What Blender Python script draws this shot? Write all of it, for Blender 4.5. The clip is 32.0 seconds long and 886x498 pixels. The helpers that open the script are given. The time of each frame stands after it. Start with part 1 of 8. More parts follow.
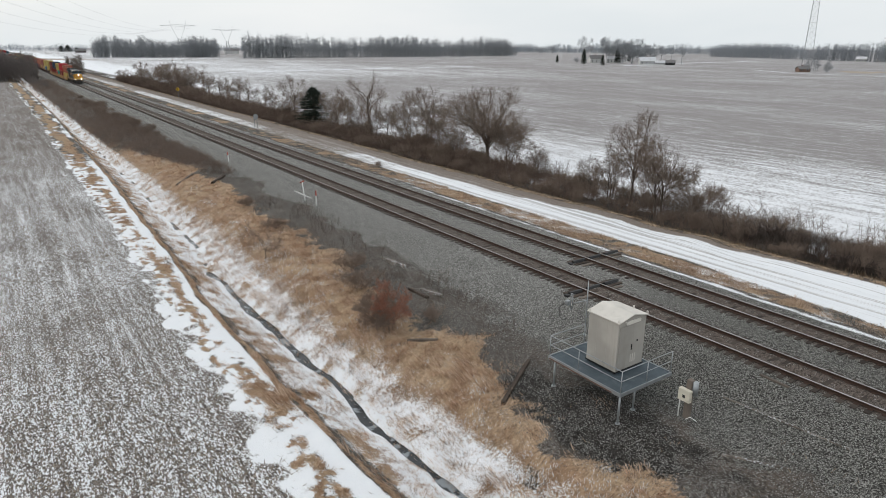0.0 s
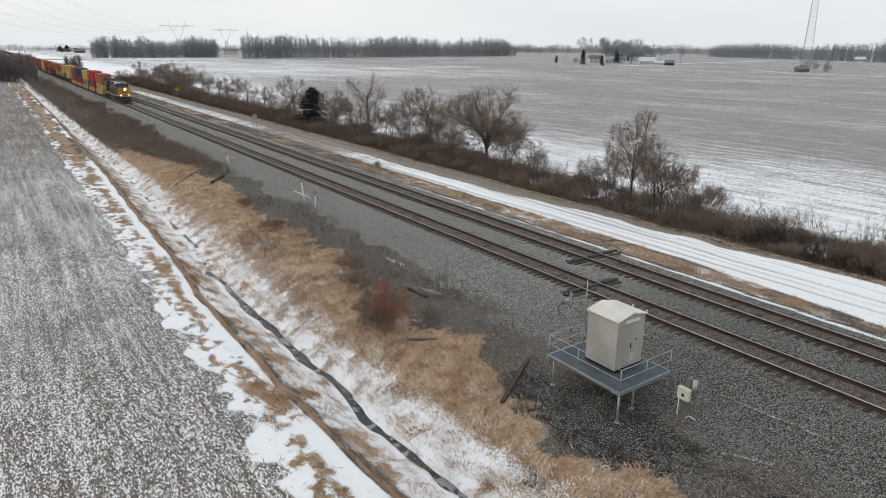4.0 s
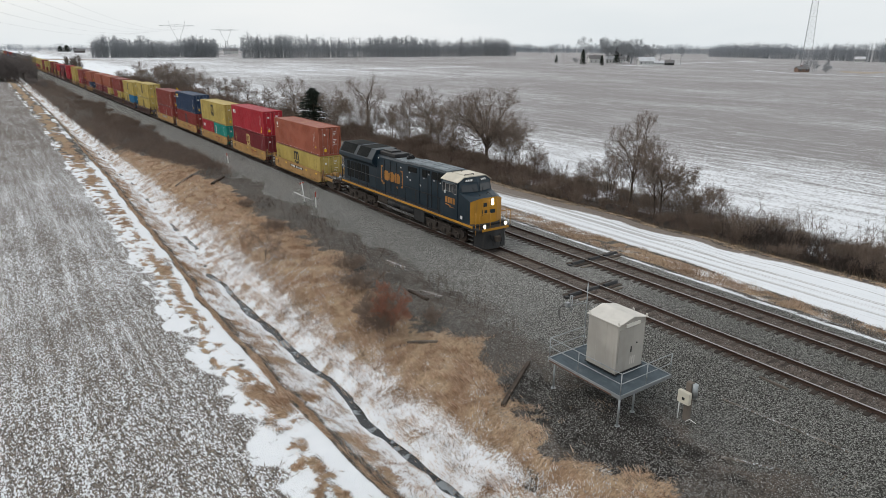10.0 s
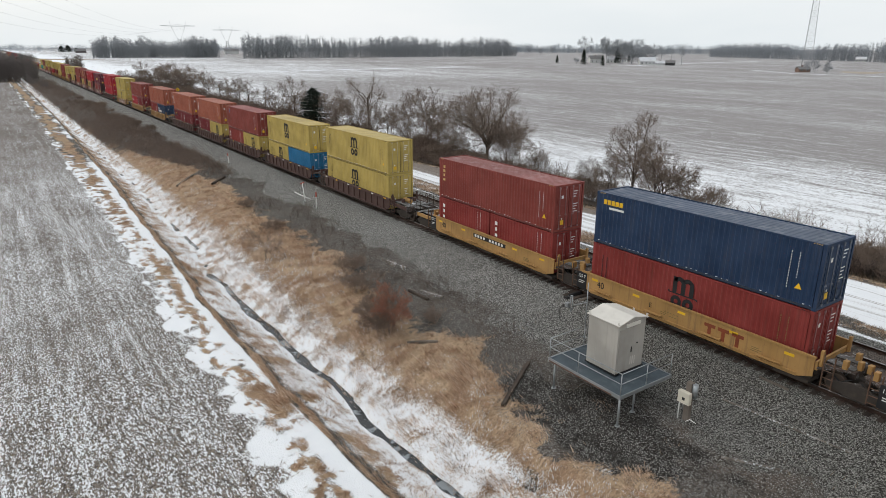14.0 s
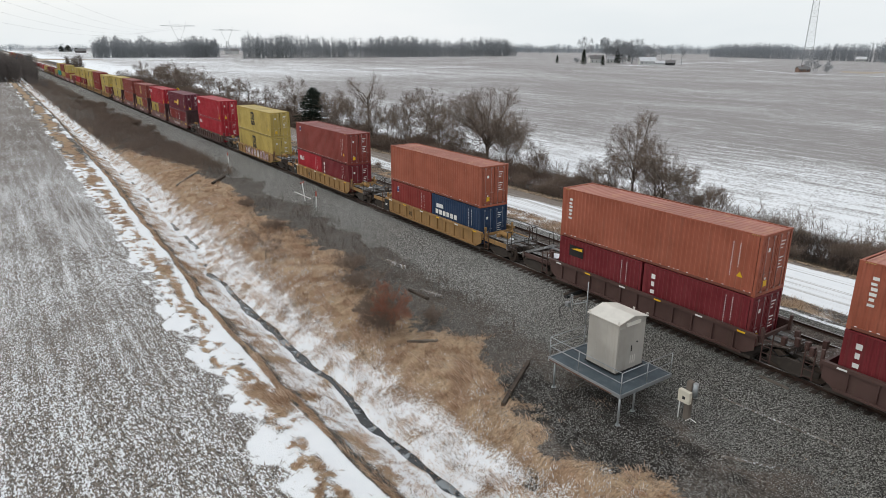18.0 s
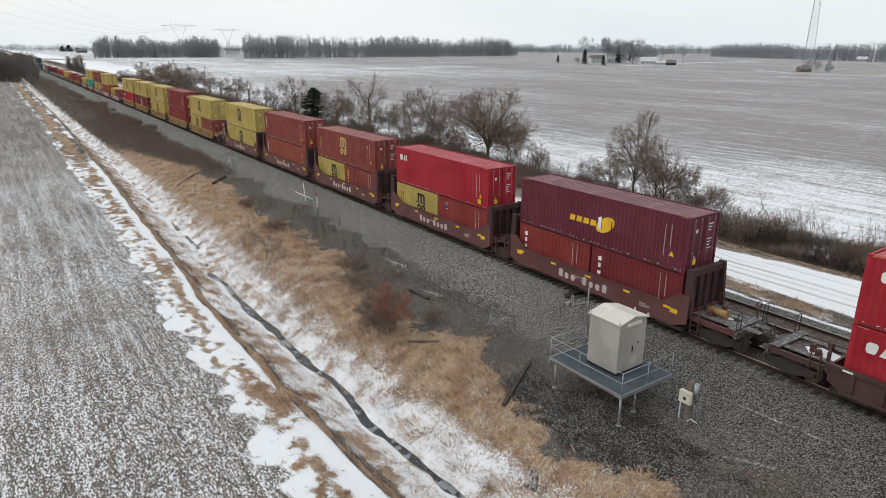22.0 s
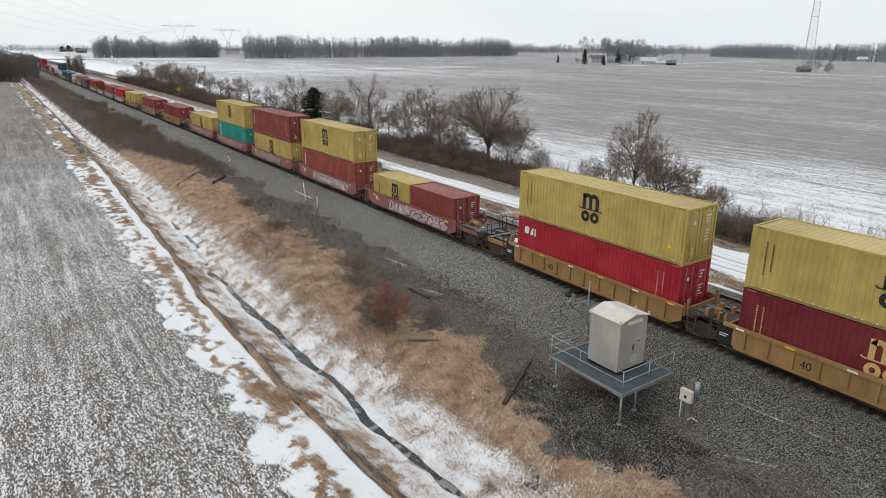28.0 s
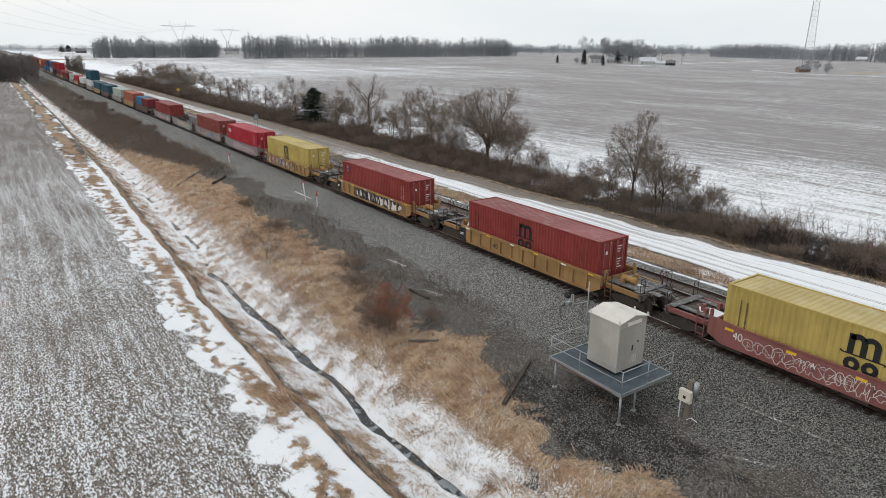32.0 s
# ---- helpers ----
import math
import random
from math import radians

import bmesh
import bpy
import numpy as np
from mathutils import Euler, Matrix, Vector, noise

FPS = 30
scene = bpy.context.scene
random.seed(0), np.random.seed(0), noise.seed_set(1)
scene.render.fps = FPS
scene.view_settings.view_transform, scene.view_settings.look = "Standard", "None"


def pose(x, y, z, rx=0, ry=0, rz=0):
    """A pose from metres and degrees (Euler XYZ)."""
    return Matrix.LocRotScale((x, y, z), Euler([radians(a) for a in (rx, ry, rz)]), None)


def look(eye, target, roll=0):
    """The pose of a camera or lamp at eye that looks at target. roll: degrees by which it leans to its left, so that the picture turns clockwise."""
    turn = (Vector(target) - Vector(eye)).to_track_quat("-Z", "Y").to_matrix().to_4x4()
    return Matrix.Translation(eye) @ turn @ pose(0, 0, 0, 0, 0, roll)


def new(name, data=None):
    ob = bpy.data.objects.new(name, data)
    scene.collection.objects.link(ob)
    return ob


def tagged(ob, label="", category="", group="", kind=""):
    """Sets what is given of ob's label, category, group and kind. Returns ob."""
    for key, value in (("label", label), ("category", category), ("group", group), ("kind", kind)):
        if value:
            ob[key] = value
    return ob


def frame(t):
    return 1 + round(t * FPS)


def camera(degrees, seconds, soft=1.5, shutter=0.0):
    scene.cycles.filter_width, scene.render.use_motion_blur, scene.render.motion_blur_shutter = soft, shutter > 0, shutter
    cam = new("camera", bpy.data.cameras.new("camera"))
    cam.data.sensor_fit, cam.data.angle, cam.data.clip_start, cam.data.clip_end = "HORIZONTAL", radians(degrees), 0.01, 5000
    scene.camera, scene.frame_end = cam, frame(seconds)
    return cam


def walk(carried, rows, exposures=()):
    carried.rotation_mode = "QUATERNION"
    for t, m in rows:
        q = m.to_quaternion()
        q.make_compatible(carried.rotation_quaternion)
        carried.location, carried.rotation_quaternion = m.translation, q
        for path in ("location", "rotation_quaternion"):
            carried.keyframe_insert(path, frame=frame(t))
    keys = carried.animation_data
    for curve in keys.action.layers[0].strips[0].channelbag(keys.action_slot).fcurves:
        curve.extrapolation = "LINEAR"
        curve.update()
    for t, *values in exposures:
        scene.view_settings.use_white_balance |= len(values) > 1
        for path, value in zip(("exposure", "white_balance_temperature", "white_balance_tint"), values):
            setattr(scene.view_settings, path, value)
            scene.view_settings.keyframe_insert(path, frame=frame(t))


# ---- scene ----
cam = camera(69.47, 32.0, 0.35)
ROLL = 0.19
PATH = [
    (0, pose(31.697, -27.905, 13.807, 72.394, 0, 55.270)),
    (1, pose(31.698, -27.898, 13.794, 72.393, 0, 55.253)),
    (2, pose(31.709, -27.900, 13.782, 72.411, 0, 55.213)),
    (3, pose(31.717, -27.911, 13.763, 72.417, 0, 55.205)),
    (3.5, pose(31.715, -27.909, 13.754, 72.415, 0, 55.205)),
    (5.5, pose(31.720, -27.915, 13.769, 72.420, 0, 55.203)),
    (6, pose(31.715, -27.911, 13.784, 72.416, 0, 55.204)),
    (7, pose(31.705, -27.905, 13.822, 72.410, 0, 55.203)),
    (8, pose(31.693, -27.896, 13.864, 72.402, 0, 55.204)),
    (9, pose(31.685, -27.896, 13.900, 72.391, 0, 55.204)),
    (10, pose(31.685, -27.930, 13.923, 72.392, 0, 55.200)),
    (11, pose(31.696, -27.924, 13.958, 72.393, 0, 55.198)),
    (12, pose(31.701, -27.922, 13.988, 72.388, 0, 55.205)),
    (13, pose(31.701, -27.901, 13.960, 72.395, 0, 55.247)),
    (14, pose(31.703, -27.916, 13.921, 72.404, 0, 55.264)),
    (14.5, pose(31.701, -27.917, 13.912, 72.406, 0, 55.264)),
    (16.5, pose(31.697, -27.912, 13.877, 72.399, 0, 55.267)),
    (17.5, pose(31.697, -27.912, 13.874, 72.401, 0, 55.267)),
    (19, pose(31.694, -27.919, 13.866, 72.404, 0, 55.266)),
    (20, pose(31.692, -27.945, 13.881, 72.389, 0, 55.281)),
    (21, pose(31.695, -27.943, 13.893, 72.381, 0, 55.302)),
    (22, pose(31.686, -27.912, 13.894, 72.389, 0, 55.331)),
    (23, pose(31.685, -27.910, 13.891, 72.394, 0, 55.332)),
    (24, pose(31.684, -27.914, 13.885, 72.392, 0, 55.330)),
    (25, pose(31.672, -27.934, 13.869, 72.390, 0, 55.324)),
    (25.5, pose(31.667, -27.932, 13.866, 72.390, 0, 55.329)),
    (27.5, pose(31.652, -27.905, 13.797, 72.404, 0, 55.330)),
    (28.5, pose(31.654, -27.908, 13.798, 72.407, 0, 55.329)),
    (30, pose(31.685, -27.924, 13.838, 72.414, 0, 55.327)),
    (31, pose(31.699, -27.929, 13.866, 72.407, 0, 55.323)),
    (32, pose(31.711, -27.967, 13.864, 72.411, 0, 55.285)),
]
walk(cam, [(t, m @ pose(0, 0, 0, 0, 0, ROLL)) for t, m in PATH], [(0, 0.0), (10.5, 0.0), (12, 0.09), (14, 0.07), (32, 0.07)])

# ---- overcast winter sky and a weak, very soft sun ----
SUN_EL, SUN_AZ = radians(32), radians(250)
world = bpy.data.worlds.new("overcast_sky")
scene.world = world
world.use_nodes = True
wn, wl = world.node_tree.nodes, world.node_tree.links
wbg = wn["Background"]
wsky = wn.new("ShaderNodeTexSky")
wsky.sky_type, wsky.sun_disc = "NISHITA", False
wsky.sun_elevation, wsky.sun_rotation = SUN_EL, SUN_AZ
wsky.dust_density, wsky.air_density = 6.0, 1.0
wscale = wn.new("ShaderNodeVectorMath")
wscale.operation = "SCALE"
wscale.inputs["Scale"].default_value = 0.09
wl.new(wsky.outputs[0], wscale.inputs[0])
wtc = wn.new("ShaderNodeTexCoord")
wmap = wn.new("ShaderNodeMapping")
wmap.inputs["Scale"].default_value = (1, 1, 4)
wl.new(wtc.outputs["Generated"], wmap.inputs[0])
wnoise = wn.new("ShaderNodeTexNoise")
wnoise.inputs["Scale"].default_value = 1.6
wnoise.inputs["Detail"].default_value = 5
wl.new(wmap.outputs[0], wnoise.inputs["Vector"])
wramp = wn.new("ShaderNodeValToRGB")
wramp.color_ramp.elements[0].position, wramp.color_ramp.elements[0].color = 0.3, (0.79, 0.855, 0.89, 1)
wramp.color_ramp.elements[1].position, wramp.color_ramp.elements[1].color = 0.7, (0.96, 0.98, 0.99, 1)
wl.new(wnoise.outputs[0], wramp.inputs[0])
wmix = wn.new("ShaderNodeMix")
wmix.data_type = "RGBA"
wmix.inputs[0].default_value = 0.85
wl.new(wscale.outputs[0], wmix.inputs["A"])
wl.new(wramp.outputs[0], wmix.inputs["B"])
wl.new(wmix.outputs["Result"], wbg.inputs["Color"])
wbg.inputs["Strength"].default_value = 1.06

sun_data = bpy.data.lights.new("sun", "SUN")
sun_data.energy, sun_data.angle, sun_data.color = 0.55, radians(35), (1.0, 0.975, 0.94)
sun = new("sun", sun_data)
sun.matrix_world = look((0, 0, 60), (12, 25, 32))


# ---- materials ----
def nodes_of(name):
    m = bpy.data.materials.new(name)
    m.use_nodes = True
    return m, m.node_tree.nodes, m.node_tree.links, m.node_tree.nodes["Principled BSDF"]


def n_noise(nt, ln, vec, scale, detail=4, rough=0.6, stretch=None):
    if stretch:
        mp = nt.new("ShaderNodeMapping")
        mp.inputs["Scale"].default_value = stretch
        ln.new(vec, mp.inputs[0])
        vec = mp.outputs[0]
    n = nt.new("ShaderNodeTexNoise")
    n.inputs["Scale"].default_value, n.inputs["Detail"].default_value, n.inputs["Roughness"].default_value = scale, detail, rough
    ln.new(vec, n.inputs["Vector"])
    return n.outputs[0]


def n_math(nt, ln, op, a, b=None, clamp=False):
    n = nt.new("ShaderNodeMath")
    n.operation, n.use_clamp = op, clamp
    for i, v in enumerate((a, b)):
        if v is None:
            continue
        if isinstance(v, (int, float)):
            n.inputs[i].default_value = v
        else:
            ln.new(v, n.inputs[i])
    return n.outputs[0]


def n_step(nt, ln, v, lo, hi):
    n = nt.new("ShaderNodeMapRange")
    n.interpolation_type = "SMOOTHSTEP"
    n.inputs[1].default_value, n.inputs[2].default_value = lo, hi
    ln.new(v, n.inputs[0])
    return n.outputs[0]


def n_mix(nt, ln, f, a, b, blend="MIX"):
    n = nt.new("ShaderNodeMix")
    n.data_type, n.blend_type = "RGBA", blend
    for s, v in (("Factor", f), ("A", a), ("B", b)):
        sock = n.inputs[0] if s == "Factor" else n.inputs[s]
        if isinstance(v, (int, float)):
            sock.default_value = v
        elif isinstance(v, tuple):
            sock.default_value = (*v, 1) if len(v) == 3 else v
        else:
            ln.new(v, sock)
    return n.outputs["Result"]


def n_bump(nt, ln, b, h, strength=0.5, dist=0.02):
    n = nt.new("ShaderNodeBump")
    n.inputs["Strength"].default_value, n.inputs["Distance"].default_value = strength, dist
    ln.new(h, n.inputs["Height"])
    ln.new(n.outputs[0], b.inputs["Normal"])


def painted(name, col, rough=0.55, metal=0.0, dirt=(0.10, 0.08, 0.06), wear=0.35, streak=True, rust=0.0, vary=0.12, size=1.0, gloss=0.3):
    """Weathered paint: fading at metre scale, streaks and grime, specks of rust."""
    m, nt, ln, b = nodes_of(name)
    co = nt.new("ShaderNodeTexCoord").outputs["Object"]
    inf = nt.new("ShaderNodeObjectInfo")
    off = nt.new("ShaderNodeVectorMath")
    off.operation = "MULTIPLY_ADD"
    ln.new(inf.outputs["Random"], off.inputs[0])
    off.inputs[1].default_value = (37.0, 19.0, 53.0)
    ln.new(co, off.inputs[2])
    v = off.outputs[0]
    big = n_noise(nt, ln, v, 0.55 / size, 3)
    fine = n_noise(nt, ln, v, 9.0 / size, 6, 0.7)
    strk = n_noise(nt, ln, v, 1.0 / size, 5, 0.65, (5.0, 5.0, 0.35)) if streak else n_noise(nt, ln, v, 3.0 / size, 5)
    light = tuple(min(1, c * (1 + vary) + 0.008) for c in col)
    dark = tuple(c * (1 - vary) for c in col)
    c = n_mix(nt, ln, n_step(nt, ln, big, 0.3, 0.7), dark, light)
    g = n_math(nt, ln, "MULTIPLY", n_step(nt, ln, strk, 0.48, 0.8), wear)
    c = n_mix(nt, ln, g, c, dirt)
    if rust > 0:
        sp = n_math(nt, ln, "MULTIPLY", n_step(nt, ln, fine, 0.60, 0.72), rust)
        c = n_mix(nt, ln, sp, c, (0.16, 0.055, 0.022))
    ln.new(c, b.inputs["Base Color"])
    b.inputs["Roughness"].default_value, b.inputs["Metallic"].default_value = rough, metal
    b.inputs["Specular IOR Level"].default_value = gloss
    n_bump(nt, ln, b, fine, 0.15, 0.01)
    return m


PAINT = {}


def paint(key, col, **kw):
    if key not in PAINT:
        PAINT[key] = painted(key, col, **kw)
    return PAINT[key]


# ---- mesh helpers ----
class Shape:
    """Collects vertices and faces for one mesh."""

    def __init__(self):
        self.v, self.f, self.s = [], [], []

    def add(self, vs, fs, smooth=False):
        o = len(self.v)
        self.v += [tuple(p) for p in vs]
        self.f += [tuple(i + o for i in f) for f in fs]
        self.s += [smooth] * len(fs)
        return self

    def box(self, x0, x1, y0, y1, z0, z1, bev=0.0):
        if bev <= 0:
            vs = [(x, y, z) for z in (z0, z1) for x, y in ((x0, y0), (x1, y0), (x1, y1), (x0, y1))]
            return self.add(vs, [(3, 2, 1, 0), (4, 5, 6, 7), (0, 1, 5, 4), (1, 2, 6, 5), (2, 3, 7, 6), (3, 0, 4, 7)])
        b = bev
        r = [(x0, y0 + b), (x0 + b, y0), (x1 - b, y0), (x1, y0 + b), (x1, y1 - b), (x1 - b, y1), (x0 + b, y1), (x0, y1 - b)]
        q = [(x0 + b, y0 + b), (x0 + b, y0 + b), (x1 - b, y0 + b), (x1 - b, y0 + b), (x1 - b, y1 - b), (x1 - b, y1 - b), (x0 + b, y1 - b), (x0 + b, y1 - b)]
        vs = [(x, y, z0) for x, y in r] + [(x, y, z1 - b) for x, y in r] + [(x, y, z1) for x, y in q]
        fs = [tuple(reversed(range(8)))]
        for i in range(8):
            j = (i + 1) % 8
            fs.append((i, j, 8 + j, 8 + i))
            fs.append((8 + i, 8 + j, 16 + j, 16 + i))
        fs.append(tuple(range(16, 24)))
        return self.add(vs, fs)

    def prism(self, poly, axis, a, b):
        """A polygon drawn in the plane across axis ('x': (y, z); 'y': (x, z); 'z': (x, y)), drawn out from a to b."""
        n = len(poly)
        put = {"x": lambda p, t: (t, p[0], p[1]), "y": lambda p, t: (p[0], t, p[1]), "z": lambda p, t: (p[0], p[1], t)}[axis]
        vs = [put(p, a) for p in poly] + [put(p, b) for p in poly]
        return self.add(vs, [tuple(reversed(range(n))), tuple(range(n, 2 * n))] + [(i, (i + 1) % n, n + (i + 1) % n, n + i) for i in range(n)])

    def tube(self, p, q, r0, r1=None, n=8, caps=True):
        r1 = r0 if r1 is None else r1
        p, q = Vector(p), Vector(q)
        d = (q - p)
        if d.length < 1e-6:
            return self
        d.normalize()
        a = d.orthogonal().normalized()
        c = d.cross(a)
        vs = []
        for o, r in ((p, r0), (q, r1)):
            vs += [o + (a * math.cos(k * 2 * math.pi / n) + c * math.sin(k * 2 * math.pi / n)) * r for k in range(n)]
        fs = [(k, (k + 1) % n, n + (k + 1) % n, n + k) for k in range(n)]
        self.add(vs, fs, n > 5)
        if caps:
            o = len(self.v) - 2 * n
            self.f += [tuple(o + k for k in reversed(range(n))), tuple(o + n + k for k in range(n))]
            self.s += [False, False]
        return self

    def mesh(self, name, material):
        me = bpy.data.meshes.new(name)
        me.from_pydata(self.v, [], self.f)
        me.polygons.foreach_set("use_smooth", self.s)
        me.materials.append(material)
        me.update()
        return me


def part(name, shape, material, parent, label=""):
    """One mesh object under a thing or a part."""
    ob = new(name, shape if isinstance(shape, bpy.types.Mesh) else shape.mesh(name, material))
    ob.parent = parent
    if label:
        ob["label"] = label
    return ob


def thing(name, label, category, group="", kind="", m=None):
    ob = tagged(new(name), label, category, group, kind)
    ob.empty_display_size = 0.2
    if m is not None:
        ob.matrix_basis = m
    return ob


def solid(name, shape, material, label, category, group="", kind="", m=None):
    ob = tagged(new(name, shape.mesh(name, material)), label, category, group, kind)
    if m is not None:
        ob.matrix_basis = m
    return ob


def np_mesh(name, verts, faces, material):
    """A mesh from arrays of vertices and of faces that all have one number of corners."""
    verts, faces = np.asarray(verts, np.float32), np.asarray(faces, np.int32)
    k = faces.shape[1]
    me = bpy.data.meshes.new(name)
    me.vertices.add(len(verts))
    me.vertices.foreach_set("co", verts.reshape(-1))
    me.loops.add(faces.size)
    me.loops.foreach_set("vertex_index", faces.reshape(-1))
    me.polygons.add(len(faces))
    me.polygons.foreach_set("loop_start", np.arange(0, faces.size, k, dtype=np.int32))
    me.polygons.foreach_set("loop_total", np.full(len(faces), k, np.int32))
    me.update(calc_edges=True)
    me.materials.append(material)
    return me


# ---- lie of the land ----
def vnoise(x, y, s, seed=0):
    """Smooth value noise on a lattice of s metres, -1 to 1."""
    x, y = np.asarray(x, float) / s + 1000.3 + seed * 7.7, np.asarray(y, float) / s + 1000.7 + seed * 3.1
    i, j = np.floor(x), np.floor(y)
    fx, fy = x - i, y - j
    fx, fy = fx * fx * (3 - 2 * fx), fy * fy * (3 - 2 * fy)

    def h(a, b):
        return np.modf(np.abs(np.sin(a * 127.1 + b * 311.7 + seed * 74.7) * 43758.5453))[0] * 2 - 1
    return (h(i, j) * (1 - fx) + h(i + 1, j) * fx) * (1 - fy) + (h(i, j + 1) * (1 - fx) + h(i + 1, j + 1) * fx) * fy


TRACK_2, WIDEN = 4.51, 1.025
PROFILE_Y = np.array([-4000.0, -21.12, -19.88, -18.65, -17.12, -16.29, -15.97, -15.3, -13.53, -12.3, -9.22, -5.74, -4.3, -3.0, -2.0, 6.45, 7.48, 8.4, 9.84, 11.27, 13.94, 16.71, 18.04, 20.09, 23.06, 26.14, 28.7, 4000.0])
PROFILE_Z = np.array([-1.5, -1.5, -1.40, -1.50, -2.3, -2.70, -2.70, -2.3, -1.55, -1.15, -0.88, -0.72, -0.50, -0.27, -0.13, -0.13, -0.45, -0.6, -0.7, -0.78, -0.74, -0.8, -0.85, -1.5, -1.75, -1.6, -1.5, -1.5])


# the brook and the sharp crest of its near bank, along the track
DITCH_X = [-260, -140, -100, -79, -62, -53, -45, -35, -29, -24, -19.4, -16.5, -13, -8.2, -4.5, 0, 2, 3.9, 6, 8.7, 10.8, 13.2, 15.4, 40]
DITCH_Y = [-14.6, -15.1, -15.0, -14.8, -15.1, -14.75, -15.1, -15.5, -15.4, -15.4, -16.0, -16.5, -16.2, -16.35, -16.1, -16.1, -16.2, -15.7, -15.85, -16.1, -16.0, -15.7, -15.6, -15.2]
CREST_X = [-260, -138, -78, -55, -33, -18, -8, 6, 15, 40]
CREST_Y = [-16.6, -16.6, -17.4, -17.7, -18.35, -18.6, -19.15, -19.0, -18.55, -17.8]


def brook(x):
    return np.interp(x, DITCH_X, DITCH_Y) + 0.06 * np.sin(np.asarray(x) * 1.3)


def crest(x):
    return np.interp(x, CREST_X, CREST_Y) + 0.05 * np.sin(np.asarray(x) * 0.9)


def across(x, y):
    """Place across the ditch on its standard section: crest at -18.65, brook at -16.13."""
    c, d = crest(x), brook(x)
    top = -21.5 + (y + 21.5) * (-18.65 + 21.5) / (c + 21.5)
    near = -18.65 + (y - c) * 2.52 / (d - c)
    far = -16.13 + (y - d) * 5.13 / (-11.0 - d)
    return np.where((y < -21.5) | (y > -11.0), y, np.where(y < c, top, np.where(y < d, near, far)))


def ground_z(x, y):
    x, y = np.broadcast_arrays(np.asarray(x, float), np.asarray(y, float))
    u = across(x, y)
    z = np.interp(u, PROFILE_Y, PROFILE_Z)
    bank = np.exp(-((u + 14.9) / 4.6) ** 4)
    wet = np.exp(-((u + 16.13) / 0.45) ** 2)
    rough = vnoise(x, y, 1.3, 1) * 0.10 + vnoise(x, y, 0.55, 2) * 0.06
    z = z + bank * rough * (1 - 0.85 * wet)
    z = z + (0.022 * np.clip((-12 - x) / 10, 0, 1)) * np.exp(-((u + 16.13) / 0.45) ** 4)
    z = z + 0.12 * np.clip(vnoise(x, 0 * x, 2.6, 7) + 0.25, 0, 1) * np.clip((-15 - x) / 8, 0, 1) * wet
    side = np.exp(-((y + 7.5) / 4.0) ** 4)
    z = z + side * (vnoise(x, y, 2.2, 3) * 0.06 + vnoise(x, y, 0.6, 4) * 0.02)
    z = z + np.exp(-((y - 20) / 6.5) ** 4) * (vnoise(x, y, 2.5, 5) * 0.12)
    fld = np.clip((np.abs(y + 2) - 19) / 3, 0, 1)
    z = z + fld * vnoise(x, y, 9, 6) * 0.04
    for c in (0.0, TRACK_2):
        z = z + (0.045 + 0.03 * vnoise(x, y, 0.5, 46)) * np.clip((0.72 - np.abs(y - c)) / 0.12, 0, 1)
    # the road's two wheel ruts
    for c in (12.86, 14.81):
        z = z - 0.05 * np.exp(-((y - c - 0.15 * np.sin(x * 0.07)) / 0.28) ** 2)
    return z


def gz(x, y):
    return float(ground_z(x, y))


def grid_lines(stops):
    out = [stops[0][0]]
    for (a, s0), (b, s1) in zip(stops[:-1], stops[1:]):
        x = a
        while True:
            s = s0 + (s1 - s0) * (x - a) / (b - a)
            x += s
            if x >= b - s * 0.5:
                break
            out.append(x)
        out.append(b)
    return np.array(out)


def sheet(name, xs, ys, zfun, material, attrs=None):
    X, Y = np.meshgrid(xs, ys, indexing="ij")
    Z = zfun(X, Y)
    n, m = X.shape
    idx = np.arange(n * m).reshape(n, m)
    quads = np.stack([idx[:-1, :-1], idx[1:, :-1], idx[1:, 1:], idx[:-1, 1:]], -1).reshape(-1, 4)
    me = bpy.data.meshes.new(name)
    me.from_pydata(np.stack([X, Y, Z], -1).reshape(-1, 3).tolist(), [], quads.tolist())
    me.polygons.foreach_set("use_smooth", [True] * len(quads))
    for key, fn in (attrs or {}).items():
        a = me.attributes.new(key, "FLOAT", "POINT")
        a.data.foreach_set("value", fn(X, Y).reshape(-1).astype(np.float32))
    me.materials.append(material)
    me.update()
    return new(name, me)


def band(y, lo, hi, soft=0.4):
    return np.clip((y - lo) / soft + 0.5, 0, 1) * np.clip((hi - y) / soft + 0.5, 0, 1)


def ramp(v, lo, hi):
    return np.clip((v - lo) / (hi - lo), 0, 1)


def a_stubble(x, y):
    e = vnoise(x, y, 2.4, 11) * 0.5 + vnoise(x, y, 0.8, 12) * 0.5 + vnoise(x, y, 0.33, 38) * 0.35 + 0.22 * np.sin(x * 0.31)
    e = e * (1 - 0.55 * ramp(-x, 15, 45))
    isle = 0.9 * ramp(vnoise(x, y * 0.6, 0.9, 27), 0.45, 0.8) * band(y, -21.2, -20.3, 0.4)
    edge = np.interp(x, [-150, -120, -60, -30, -10, 40], [-20.3, -20.3, -20.9, -20.9, -21.3, -21.45])
    return np.maximum(np.clip((edge - y + e) / 0.7 + 0.5, 0, 1), isle)


